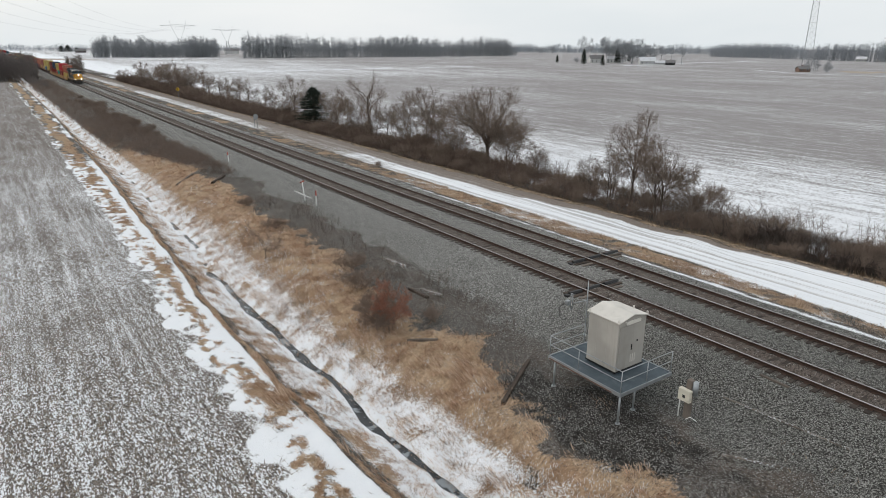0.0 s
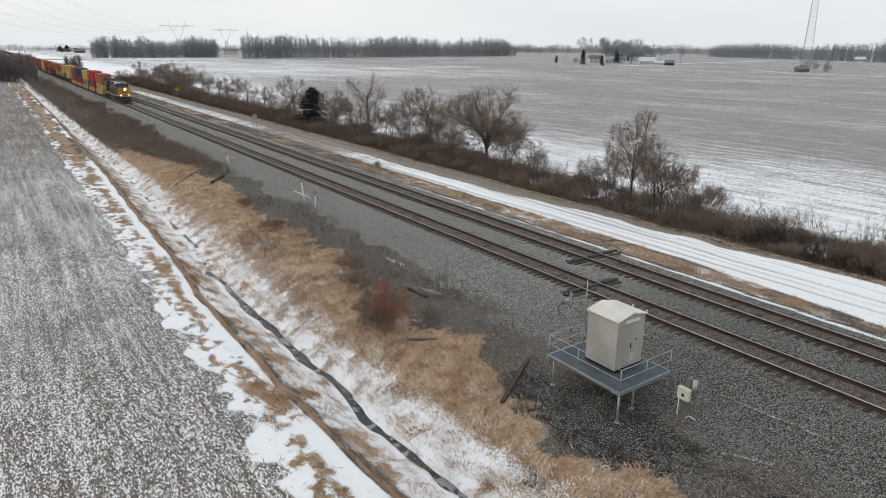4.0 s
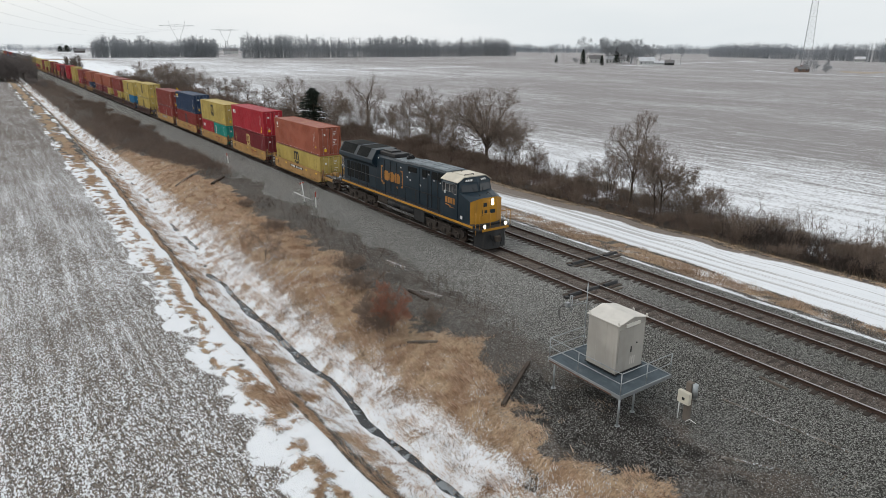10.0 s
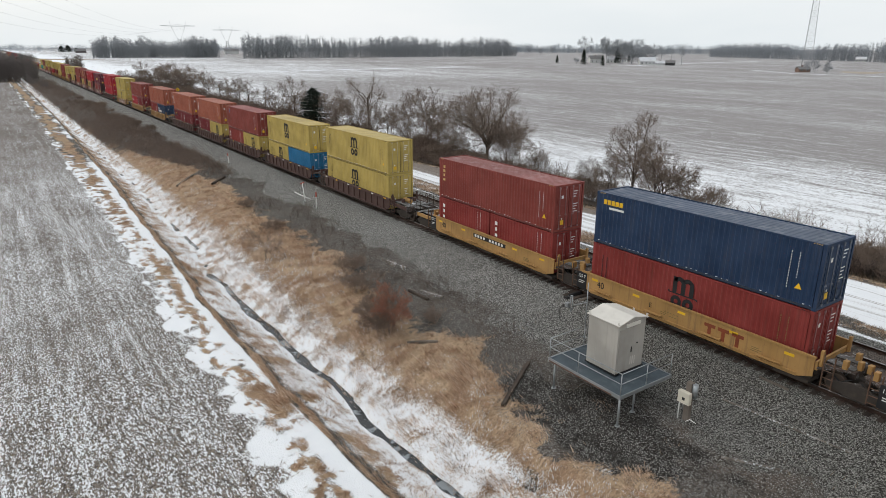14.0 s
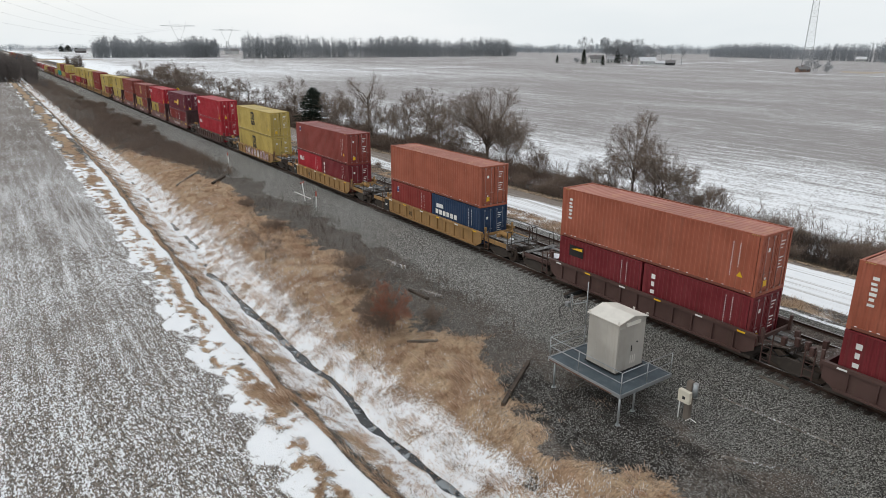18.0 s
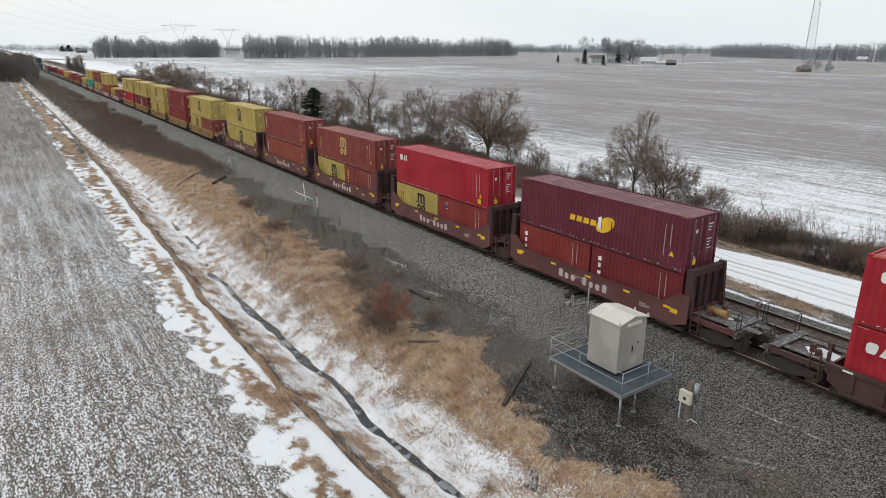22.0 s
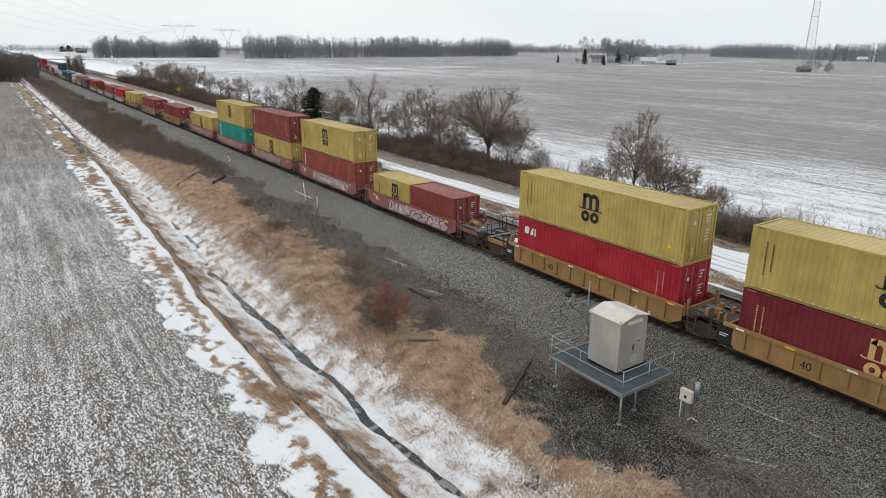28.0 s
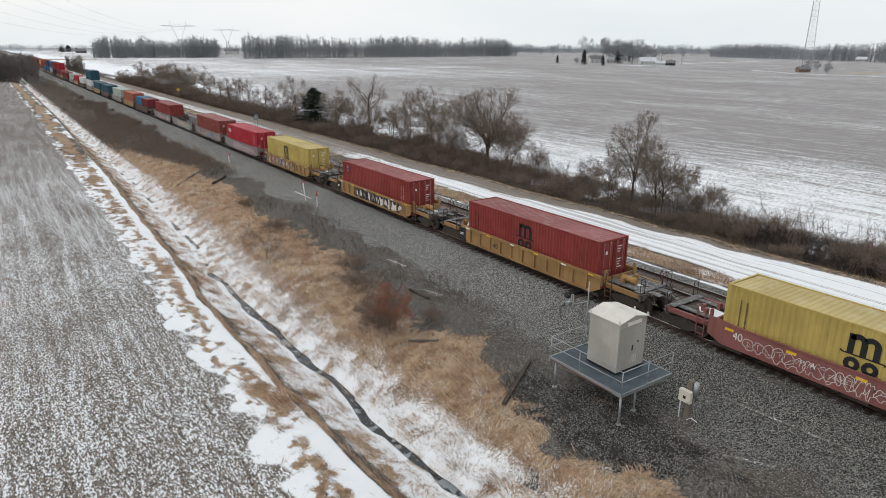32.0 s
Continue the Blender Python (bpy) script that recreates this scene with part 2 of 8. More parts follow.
def tufts(x, y):
    """Ragged grass that stands out of the snow on the bank; y is across the section."""
    far = ramp(-x, 35, 90)
    line = -19.75 + 0.30 * vnoise(x, 0 * x, 4.5, 16) + 0.16 * np.sin(x * 0.4)
    wide = 0.34 + 0.30 * far + 0.16 * vnoise(x, 0 * x, 2.3, 57)
    t = np.exp(-((y - line) / wide) ** 2) * np.clip(0.50 + 0.30 * far + 0.75 * vnoise(x, y * 1.6, 1.7, 18) + 0.55 * vnoise(x * 1.3, y, 0.42, 26), 0, 0.97)
    t = np.maximum(t, band(y, -20.9, -19.2, 0.3) * 0.9 * ramp(vnoise(x, y, 0.42, 35) + 0.5 * vnoise(x, y, 0.22, 39), -0.05, 0.62))
    w = vnoise(x, y, 1.8, 16) * 0.4
    patch = 0.72 * np.exp(-((x - 6.0) / 2.6) ** 2) * band(y + w, -20.5, -18.6, 0.5) + 0.65 * np.exp(-((x + 15.0) / 3.0) ** 2) * band(y + w, -20.0, -18.9, 0.5)
    return np.maximum(t, np.clip(patch * (1.0 + 0.6 * vnoise(x, y, 0.6, 51)), 0, 0.97))


def slope_edge(x):
    """Upper edge of the grass on the slope."""
    return np.interp(x, [-300, -90, -75, -62, -50, -42, -30, -19, -10, -2, 3, 5, 7.7, 9.4, 12, 14, 17.5, 19.8, 21, 22.4, 23.4, 25.5, 40], [-13.8, -13.4, -12.0, -9.9, -7.9, -8.1, -9.0, -9.1, -8.7, -9.6, -10.4, -10.6, -8.9, -10.1, -11.4, -12.1, -12.3, -10.8, -10.5, -10.2, -9.1, -9.0, -9.4])


def a_snow(x, y):
    """Share of the ground that snow covers."""
    far = ramp(-x, 30, 80)
    u = across(x, y)
    s = band(u, -22.0, -18.70, 0.12) * (0.99 - 0.22 * ramp(vnoise(x, y, 1.4, 23), 0.3, 1) - 0.9 * tufts(x, u) - far * (0.36 + 0.3 * vnoise(x, y, 4.0, 56)))
    s = np.maximum(s, band(u, -18.3, -16.3, 0.4) * (0.44 + 0.30 * ramp(u, -18.1, -16.9) + 0.34 * vnoise(x, y, 1.1, 22) + 0.24 * vnoise(x, y, 0.45, 52)) * (1 - 0.25 * far))
    s = np.maximum(s, band(u, -16.6, -14.4 + 0.5 * vnoise(x, y, 2.2, 13), 0.5) * (0.66 + 0.28 * vnoise(x, y, 0.8, 14) + 0.20 * vnoise(x, y, 0.3, 55)) * (1 - 0.15 * far))
    s = np.maximum(s, ramp(-u, 12.0 + 1.4 * far, 14.7) * (u > -15) * (0.62 + 0.20 * vnoise(x, y, 0.8, 28) + 0.12 * vnoise(x, y, 3.0, 43)))
    s = np.maximum(s, band(u, -14, -10.5, 0.8) * (0.24 + 0.12 * vnoise(x, y, 0.7, 29) + 0.08 * vnoise(x, y, 3.0, 43)) * (1 - far) * (y < slope_edge(x) + 0.3))
    s = np.maximum(s, band(u, -16.45, -16.0, 0.2) * 0.95 * ramp(vnoise(x, 0 * x, 2.6, 7), 0.0, 0.4) * np.clip((-15 - x) / 8, 0, 1))
    w = vnoise(x, y, 1.6, 13) * 0.35
    y = y / WIDEN
    s = np.maximum(s, band(y + w * 0.6, 6.75, 7.75, 0.4) * (0.66 + 0.25 * vnoise(x, y, 1.2, 30)) * (1 - 0.45 * ramp(-x, 0, 40)))
    s = np.maximum(s, band(y + w, 7.9, 10.8, 0.4) * (0.30 + 0.25 * vnoise(x, y, 0.9, 32) + 0.25 * vnoise(x, y, 5.0, 31)) * (1 - 0.6 * ramp(-x, 15, 50)))
    left = 10.9 - 1.2 * ramp(x, 6, 20)
    s = np.maximum(s, band(y, left + 0.4 * w, 15.5 + 0.4 * w + 1.1 * ramp(x, 0, 16) - 1.6 * ramp(-x, 5, 20), 0.7) * (0.97 + 0.10 * vnoise(x, y, 3, 24) - 0.42 * ramp(-x, 15, 70) - 0.25 * ramp(vnoise(x, 0 * y, 30, 53), 0, 0.6) * ramp(-x, 20, 60)))
    s = np.maximum(s, band(y, 22.5, 28, 1) * (0.25 + 0.4 * vnoise(x, y, 4, 15)))
    return np.clip(s, 0, 1.1)


def a_grass(x, y):
    """Share of the ground that dry grass covers."""
    w = vnoise(x, y, 1.8, 16) * 0.4
    u = across(x, y)
    edge = slope_edge(x) + vnoise(x, y, 2.5, 17) * 0.9 + vnoise(x, y, 0.8, 36) * 0.7 + vnoise(x, y, 0.35, 45) * 0.4
    g = np.clip((edge - y) / 2.3 + 0.5, 0, 1) * ramp(u, -15.2, -13.2)
    g = np.maximum(g, 0.30 * ramp(vnoise(x, y, 1.6, 34), 0.2, 0.7) * band(y, -10.8, -7.0, 1.0))
    g = np.maximum(g, band(u + w * 0.3, -18.68, -18.3, 0.2) * (0.80 + 0.45 * vnoise(x, y, 2.2, 21)))
    g = np.maximum(g, band(u, -18.0, -14.2, 0.4) * 0.9)
    g = np.maximum(g, tufts(x, u))
    y = y / WIDEN
    g = np.maximum(g, band(y + w * 0.6, 8.0, 10.8 - 1.2 * ramp(x, 6, 20), 0.5) * (0.76 + 0.4 * vnoise(x, y, 0.7, 37) + 0.3 * vnoise(x, y, 4.0, 31) - 0.34 * ramp(-x, 5, 45)))
    g = np.maximum(g, band(y + w, 16.2, 19.0, 0.5) * 0.48)
    return g


def a_gravel(x, y):
    y = y / WIDEN
    return ramp(y + 0.8 * vnoise(x, y, 1.5, 19) + 0.8 * vnoise(x, y, 6, 20), np.interp(x, [-30, -6, 6, 14], [-6.4, -6.7, -8.6, -9.4]), -4.5) * ramp(-y, -7.7, -6.7) * (1 - 0.55 * a_dark(x, y))


def a_dark(x, y):
    w = vnoise(x, y, 2.5, 25) + 0.6 * vnoise(x, y, 0.9, 42)
    d = np.exp(-((x - 16.5) / 5.0) ** 2 - ((y + 9.6) / 2.2) ** 2) + 0.9 * np.exp(-((x - 23.6) / 2.4) ** 2 - ((y + 8.4) / 1.1) ** 2) + 0.5 * np.exp(-((x - 1) / 2.5) ** 2 - ((y + 7.0) / 1.2) ** 2)
    return np.clip(d * (1.0 + 0.5 * w) + 0.15 * w * (d > 0.1), 0, 1)


def a_cinder(x, y):
    w = vnoise(x, y, 2.5, 25)
    return np.maximum(a_dark(x, y), band(y, 19.2, 23.0, 1.0) * (0.6 + 0.3 * w) * ramp(x, 3, 10))


def a_road(x, y):
    return band(y, 11.4, 16.0, 0.6)


def a_verge(x, y):
    return band(y, 11.2, 17.2, 0.6) * 0.95


def a_crib(x, y):
    return np.maximum(band(y, -1.05, 1.05, 0.5), band(y, TRACK_2 - 1.05, TRACK_2 + 1.05, 0.5)) * 0.9


def a_field(x, y):
    y = y / WIDEN
    return np.clip((y - 27) / 2, 0, 1)


def ground_material():
    m, nt, ln, b = nodes_of("winter_ground")
    geo = nt.new("ShaderNodeNewGeometry").outputs["Position"]

    def attr(k):
        n = nt.new("ShaderNodeAttribute")
        n.attribute_name = k
        return n.outputs["Fac"]
    fine = n_noise(nt, ln, geo, 9.0, 6, 0.75)
    sep = nt.new("ShaderNodeSeparateXYZ")
    ln.new(geo, sep.inputs[0])
    mid = n_noise(nt, ln, geo, 1.6, 5, 0.65)

    def cells(scale):
        v = nt.new("ShaderNodeTexVoronoi")
        v.inputs["Scale"].default_value = scale
        ln.new(geo, v.inputs["Vector"])
        s = nt.new("ShaderNodeSeparateColor")
        ln.new(v.outputs["Color"], s.inputs[0])
        return v.outputs["Distance"], s.outputs
    dist, rnd = cells(20.0)
    dot, drnd = cells(19.0)

    def cover(share, noise, soft=0.035, gain=0.62):
        """Where a share of the ground is covered, in the pattern of a noise."""
        v = n_math(nt, ln, "ADD", noise, n_math(nt, ln, "MULTIPLY", n_math(nt, ln, "SUBTRACT", share, 0.5), gain))
        return n_step(nt, ln, v, 0.5 - soft, 0.5 + soft)
    snow = n_mix(nt, ln, mid, (0.80, 0.825, 0.86), (0.90, 0.91, 0.93))
    # dark cinder soil with small pale stones in it, on the shoulder below the ballast
    pebble = n_math(nt, ln, "MULTIPLY", n_math(nt, ln, "SUBTRACT", 1.0, n_step(nt, ln, dot, 0.34, 0.52)), n_step(nt, ln, drnd[0], 0.30, 0.52))
    pebble = n_math(nt, ln, "MULTIPLY", pebble, n_step(nt, ln, n_math(nt, ln, "MULTIPLY", sep.outputs[1], -1.0), -16.0, -11.0))
    soil = n_mix(nt, ln, n_step(nt, ln, fine, 0.35, 0.68), (0.028, 0.024, 0.021), (0.13, 0.112, 0.096))
    soil = n_mix(nt, ln, n_math(nt, ln, "MULTIPLY", n_step(nt, ln, n_noise(nt, ln, geo, 0.5, 4), 0.42, 0.62), 0.22), soil, n_mix(nt, ln, n_step(nt, ln, fine, 0.35, 0.65), (0.06, 0.044, 0.036), (0.22, 0.165, 0.125)))
    tone = n_mix(nt, ln, drnd[1], (0.085, 0.081, 0.074), (0.44, 0.43, 0.41))
    soil = n_mix(nt, ln, n_math(nt, ln, "MULTIPLY", pebble, n_step(nt, ln, mid, 0.2, 0.5)), soil, tone)
    # a patch of black cinders round the platform
    cinder = n_mix(nt, ln, n_step(nt, ln, fine, 0.35, 0.7), (0.009, 0.008, 0.007), (0.044, 0.038, 0.033))
    cinder = n_mix(nt, ln, n_math(nt, ln, "MULTIPLY", pebble, n_step(nt, ln, n_noise(nt, ln, geo, 0.8, 4, 0.7), 0.30, 0.52)), cinder, tone)
    soil = n_mix(nt, ln, cover(attr("cinder"), n_math(nt, ln, "ADD", n_math(nt, ln, "MULTIPLY", mid, 0.5), n_math(nt, ln, "MULTIPLY", fine, 0.5)), 0.14, 1.05), soil, cinder)
    # ballast: grey stones with pale tops, the shade in their gaps painted black
    bal = n_mix(nt, ln, n_math(nt, ln, "POWER", rnd[1], 1.2), (0.075, 0.072, 0.066), (0.57, 0.565, 0.535))
    bal = n_mix(nt, ln, n_step(nt, ln, dist, 0.40, 0.72), bal, (0.034, 0.031, 0.028))
    bal = n_mix(nt, ln, n_math(nt, ln, "MULTIPLY", n_step(nt, ln, n_math(nt, ln, "ADD", sep.outputs[0], n_math(nt, ln, "MULTIPLY", mid, 8.0)), 8.0, 20.0), 0.9), bal, (0.57, 0.57, 0.555), "MULTIPLY")
    c = n_mix(nt, ln, cover(attr("gravel"), n_math(nt, ln, "ADD", n_math(nt, ln, "MULTIPLY", mid, 0.4), n_math(nt, ln, "MULTIPLY", fine, 0.6)), 0.05, 0.6), soil, bal)
    # oily brown crib between and beside the rails
    oily = n_mix(nt, ln, rnd[1], (0.035, 0.027, 0.023), (0.17, 0.135, 0.115))
    c = n_mix(nt, ln, n_math(nt, ln, "MULTIPLY", attr("crib"), n_step(nt, ln, mid, 0.2, 0.5)), c, oily)
    # dry grass, combed down the slope
    warp = nt.new("ShaderNodeVectorMath")
    warp.operation = "MULTIPLY_ADD"
    wn_ = nt.new("ShaderNodeTexNoise")
    wn_.inputs["Scale"].default_value = 0.8
    ln.new(geo, wn_.inputs["Vector"])
    ln.new(wn_.outputs["Color"], warp.inputs[0])
    warp.inputs[1].default_value = (0.6, 0.6, 0)
    ln.new(geo, warp.inputs[2])
    gn = n_noise(nt, ln, warp.outputs[0], 9.0, 5, 0.72, (1.25, 0.42, 0.6))
    thatch = n_mix(nt, ln, n_step(nt, ln, gn, 0.32, 0.66), (0.21, 0.147, 0.096), (0.51, 0.37, 0.245))
    thatch = n_mix(nt, ln, n_math(nt, ln, "MULTIPLY", n_step(nt, ln, n_noise(nt, ln, geo, 0.45, 3), 0.45, 0.65), 0.7), thatch, n_mix(nt, ln, gn, (0.16, 0.105, 0.072), (0.38, 0.235, 0.145)))
    gr = cover(attr("grass"), n_math(nt, ln, "ADD", n_math(nt, ln, "MULTIPLY", mid, 0.5), n_math(nt, ln, "MULTIPLY", gn, 0.5)), 0.06, 0.7)
    c = n_mix(nt, ln, gr, c, thatch)
    # brown gravel of the road
    verge = n_step(nt, ln, n_math(nt, ln, "ADD", attr("verge"), n_math(nt, ln, "MULTIPLY", n_math(nt, ln, "SUBTRACT", mid, 0.5), 0.8)), 0.4, 0.6)
    c = n_mix(nt, ln, verge, c, n_mix(nt, ln, n_step(nt, ln, fine, 0.3, 0.7), (0.125, 0.103, 0.087), (0.31, 0.265, 0.23)))
    # snow lies between the blades
    sn = cover(attr("snow"), n_math(nt, ln, "ADD", n_math(nt, ln, "MULTIPLY", n_noise(nt, ln, warp.outputs[0], 15.0, 4, 0.75, (1.0, 0.85, 0.85)), 0.72), n_math(nt, ln, "MULTIPLY", mid, 0.28)), 0.03, 0.40)
    c = n_mix(nt, ln, sn, c, snow)
    # wheel tracks along the road, thin lines where the snow is pressed or gone
    lane = n_noise(nt, ln, geo, 1.0, 4, 0.75, (0.01, 1.9, 1.0))
    c = n_mix(nt, ln, n_math(nt, ln, "MULTIPLY", n_math(nt, ln, "MULTIPLY", n_step(nt, ln, lane, 0.51, 0.59), n_math(nt, ln, "MULTIPLY", attr("road"), n_step(nt, ln, fine, 0.3, 0.6))), 0.9), c, n_mix(nt, ln, fine, (0.20, 0.175, 0.155), (0.50, 0.48, 0.47)))
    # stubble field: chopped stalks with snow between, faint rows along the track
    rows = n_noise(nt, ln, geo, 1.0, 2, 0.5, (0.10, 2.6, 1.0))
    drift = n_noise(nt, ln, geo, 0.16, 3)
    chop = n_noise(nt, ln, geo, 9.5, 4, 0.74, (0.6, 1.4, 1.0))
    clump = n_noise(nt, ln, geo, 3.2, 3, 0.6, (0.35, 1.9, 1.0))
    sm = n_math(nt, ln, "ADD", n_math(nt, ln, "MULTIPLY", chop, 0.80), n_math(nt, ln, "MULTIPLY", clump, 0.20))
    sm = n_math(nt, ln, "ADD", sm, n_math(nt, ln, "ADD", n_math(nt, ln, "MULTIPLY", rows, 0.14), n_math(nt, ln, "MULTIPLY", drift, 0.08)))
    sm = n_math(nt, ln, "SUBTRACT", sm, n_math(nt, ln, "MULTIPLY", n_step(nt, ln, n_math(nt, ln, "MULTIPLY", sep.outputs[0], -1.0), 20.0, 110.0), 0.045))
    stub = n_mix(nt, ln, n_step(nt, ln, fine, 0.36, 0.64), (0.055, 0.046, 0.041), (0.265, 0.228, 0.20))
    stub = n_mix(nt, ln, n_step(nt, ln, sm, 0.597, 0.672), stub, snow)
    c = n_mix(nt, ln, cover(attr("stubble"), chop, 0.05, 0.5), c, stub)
    # the wide field beyond: thin snow over ploughed soil, blown into long streaks
    fr = n_noise(nt, ln, geo, 3.4, 5, 0.85, (0.8, 1.3, 1.0))
    furrow = n_noise(nt, ln, geo, 1.0, 3, 0.6, (0.05, 1.1, 1.0))
    fb = n_noise(nt, ln, geo, 0.03, 4, 0.6, (0.35, 1.0, 1.0))
    nearness = n_step(nt, ln, n_math(nt, ln, "MULTIPLY", sep.outputs[1], -1.0), -80.0, -26.0)
    share = n_math(nt, ln, "ADD", n_math(nt, ln, "MULTIPLY", nearness, 0.42), n_math(nt, ln, "MULTIPLY", fb, 0.60))
    west = n_math(nt, ln, "MULTIPLY", n_step(nt, ln, n_math(nt, ln, "MULTIPLY", sep.outputs[0], -1.0), 200.0, 330.0), n_step(nt, ln, n_math(nt, ln, "MULTIPLY", sep.outputs[1], -1.0), -330.0, -120.0))
    share = n_math(nt, ln, "ADD", share, n_math(nt, ln, "MULTIPLY", west, 0.22))
    share = n_math(nt, ln, "SUBTRACT", share, 0.02)
    fm = n_noise(nt, ln, geo, 0.55, 3, 0.6, (0.5, 1.6, 1.0))
    pattern = n_math(nt, ln, "ADD", n_math(nt, ln, "ADD", n_math(nt, ln, "MULTIPLY", fr, 0.66), n_math(nt, ln, "MULTIPLY", fm, 0.16)), n_math(nt, ln, "MULTIPLY", furrow, 0.18))
    fsoil = n_mix(nt, ln, fine, (0.19, 0.175, 0.172), (0.35, 0.33, 0.325))
    fcol = n_mix(nt, ln, cover(share, pattern, 0.035, 0.26), fsoil, snow)
    c = n_mix(nt, ln, attr("field"), c, fcol)
    ln.new(c, b.inputs["Base Color"])
    b.inputs["Roughness"].default_value = 0.9
    b.inputs["Specular IOR Level"].default_value = 0.15
    h = n_math(nt, ln, "ADD", n_math(nt, ln, "MULTIPLY", dist, -1.5), n_math(nt, ln, "ADD", chop, n_math(nt, ln, "MULTIPLY", sn, 0.5)))
    n_bump(nt, ln, b, h, 0.6, 0.05)
    return m


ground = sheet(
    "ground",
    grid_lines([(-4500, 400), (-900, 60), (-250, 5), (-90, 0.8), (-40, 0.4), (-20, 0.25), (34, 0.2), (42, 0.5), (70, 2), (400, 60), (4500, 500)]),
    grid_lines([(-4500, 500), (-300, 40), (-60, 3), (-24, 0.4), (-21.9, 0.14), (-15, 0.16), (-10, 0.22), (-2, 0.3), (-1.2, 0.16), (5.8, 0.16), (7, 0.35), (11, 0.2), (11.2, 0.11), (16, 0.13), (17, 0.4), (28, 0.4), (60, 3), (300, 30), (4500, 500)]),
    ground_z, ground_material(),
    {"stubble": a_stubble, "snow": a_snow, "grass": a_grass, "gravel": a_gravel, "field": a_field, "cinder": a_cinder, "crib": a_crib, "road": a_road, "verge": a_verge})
tagged(ground, "flat farmland under thin patchy snow, with stubble, dry grass and gravel", "ground", kind="structure")


def water_material():
    m, nt, ln, b = nodes_of("ditch_water")
    geo = nt.new("ShaderNodeNewGeometry").outputs["Position"]
    ice = n_step(nt, ln, n_noise(nt, ln, geo, 0.9, 4, 0.6), 0.53, 0.58)
    c = n_mix(nt, ln, ice, (0.022, 0.024, 0.026), (0.20, 0.22, 0.235))
    ln.new(c, b.inputs["Base Color"])
    b.inputs["Roughness"].default_value = 0.18
    n_bump(nt, ln, b, n_noise(nt, ln, geo, 3.0, 3), 0.08, 0.02)
    return m


WX = grid_lines([(-200, 1.2), (-40, 0.4), (40, 0.4)])
water = sheet("water", WX, np.linspace(-0.5, 0.5, 5), lambda X, Y: 0 * X - 2.675, water_material())
for v in water.data.vertices:
    v.co.y += float(brook(v.co.x))
tagged(water, "dark half-frozen water in a narrow ditch", "water", kind="structure")


# ---- railway: two tracks on ballast ----
M_RAIL = painted("rail_steel", (0.08, 0.052, 0.041), 0.45, 0.6, streak=False, wear=0.5)
M_RAILTOP = painted("polished_rail_head", (0.30, 0.29, 0.28), 0.28, 0.9, streak=False, wear=0.25)
M_TIE = painted("creosoted_timber", (0.045, 0.034, 0.028), 0.9, 0.0, dirt=(0.11, 0.095, 0.08), wear=0.6, streak=False, vary=0.35)
M_PLATE = painted("rusty_tie_plate", (0.07, 0.042, 0.032), 0.8, 0.2, streak=False)
TIE_STEP, RAIL_UP = 0.51, 0.07


def rail_shapes(y):
    body, top = Shape(), Shape()
    prof = [(-0.075, -0.16), (0.075, -0.16), (0.075, -0.145), (0.012, -0.125), (0.012, -0.045), (0.036, -0.03), (0.036, -0.008), (-0.036, -0.008), (-0.036, -0.03), (-0.012, -0.045), (-0.012, -0.125), (-0.075, -0.145)]
    xs = (-900, -300, -100, 0, 60, 300)
    for a, b in zip(xs[:-1], xs[1:]):
        body.prism([(y + p, z) for p, z in prof], "x", a, b)
        top.prism([(y - 0.036, -0.0079), (y + 0.036, -0.0079), (y + 0.03, 0.0), (y - 0.03, 0.0)], "x", a, b)
    return body, top


def railway(label, yc, seed):
    tr = thing("railway_track", label, "railway track", kind="structure", m=pose(0, 0, RAIL_UP))
    for s in (-1, 1):
        body, top = rail_shapes(yc + s * 0.7525)
        r = part("rail", body, M_RAIL, tr)
        part("rail_head", top, M_RAILTOP, r, "polished running surface of the rail")
    rng = random.Random(seed)
    tie = Shape().box(-0.115, 0.115, -1.3, 1.3, -0.24, -0.163, 0.012).mesh("tie", M_TIE)
    rest, plates = Shape(), Shape()
    n0 = int(-900 / TIE_STEP)
    for k in range(n0, int(60 / TIE_STEP)):
        x = k * TIE_STEP + rng.uniform(-0.03, 0.03)
        dy, dz = yc + rng.uniform(-0.06, 0.06), rng.uniform(-0.012, 0.008)
        if -112 < x < 38:
            t = part("tie", tie, None, tr)
            t.location, t.rotation_euler = (x, dy, dz), (0, 0, rng.uniform(-0.02, 0.02))
        elif x > -420:
            rest.box(x - 0.115, x + 0.115, dy - 1.3, dy + 1.3, -0.22, -0.165 + dz)
        if x > -110:
            for s in (-1, 1):
                yy = yc + s * 0.7525
                plates.box(x - 0.09, x + 0.09, yy - 0.18, yy + 0.18, -0.163 + dz, -0.148 + dz * 0.3)
    tagged(part("far_ties", rest, M_TIE, tr), kind="stuff")
    tagged(part("tie_plates", plates, M_PLATE, tr), kind="stuff")
    return tr


railway("main track of two rusty rails on dark wooden ties", 0.0, 3)
railway("second parallel track of two rusty rails on dark wooden ties", TRACK_2, 4)


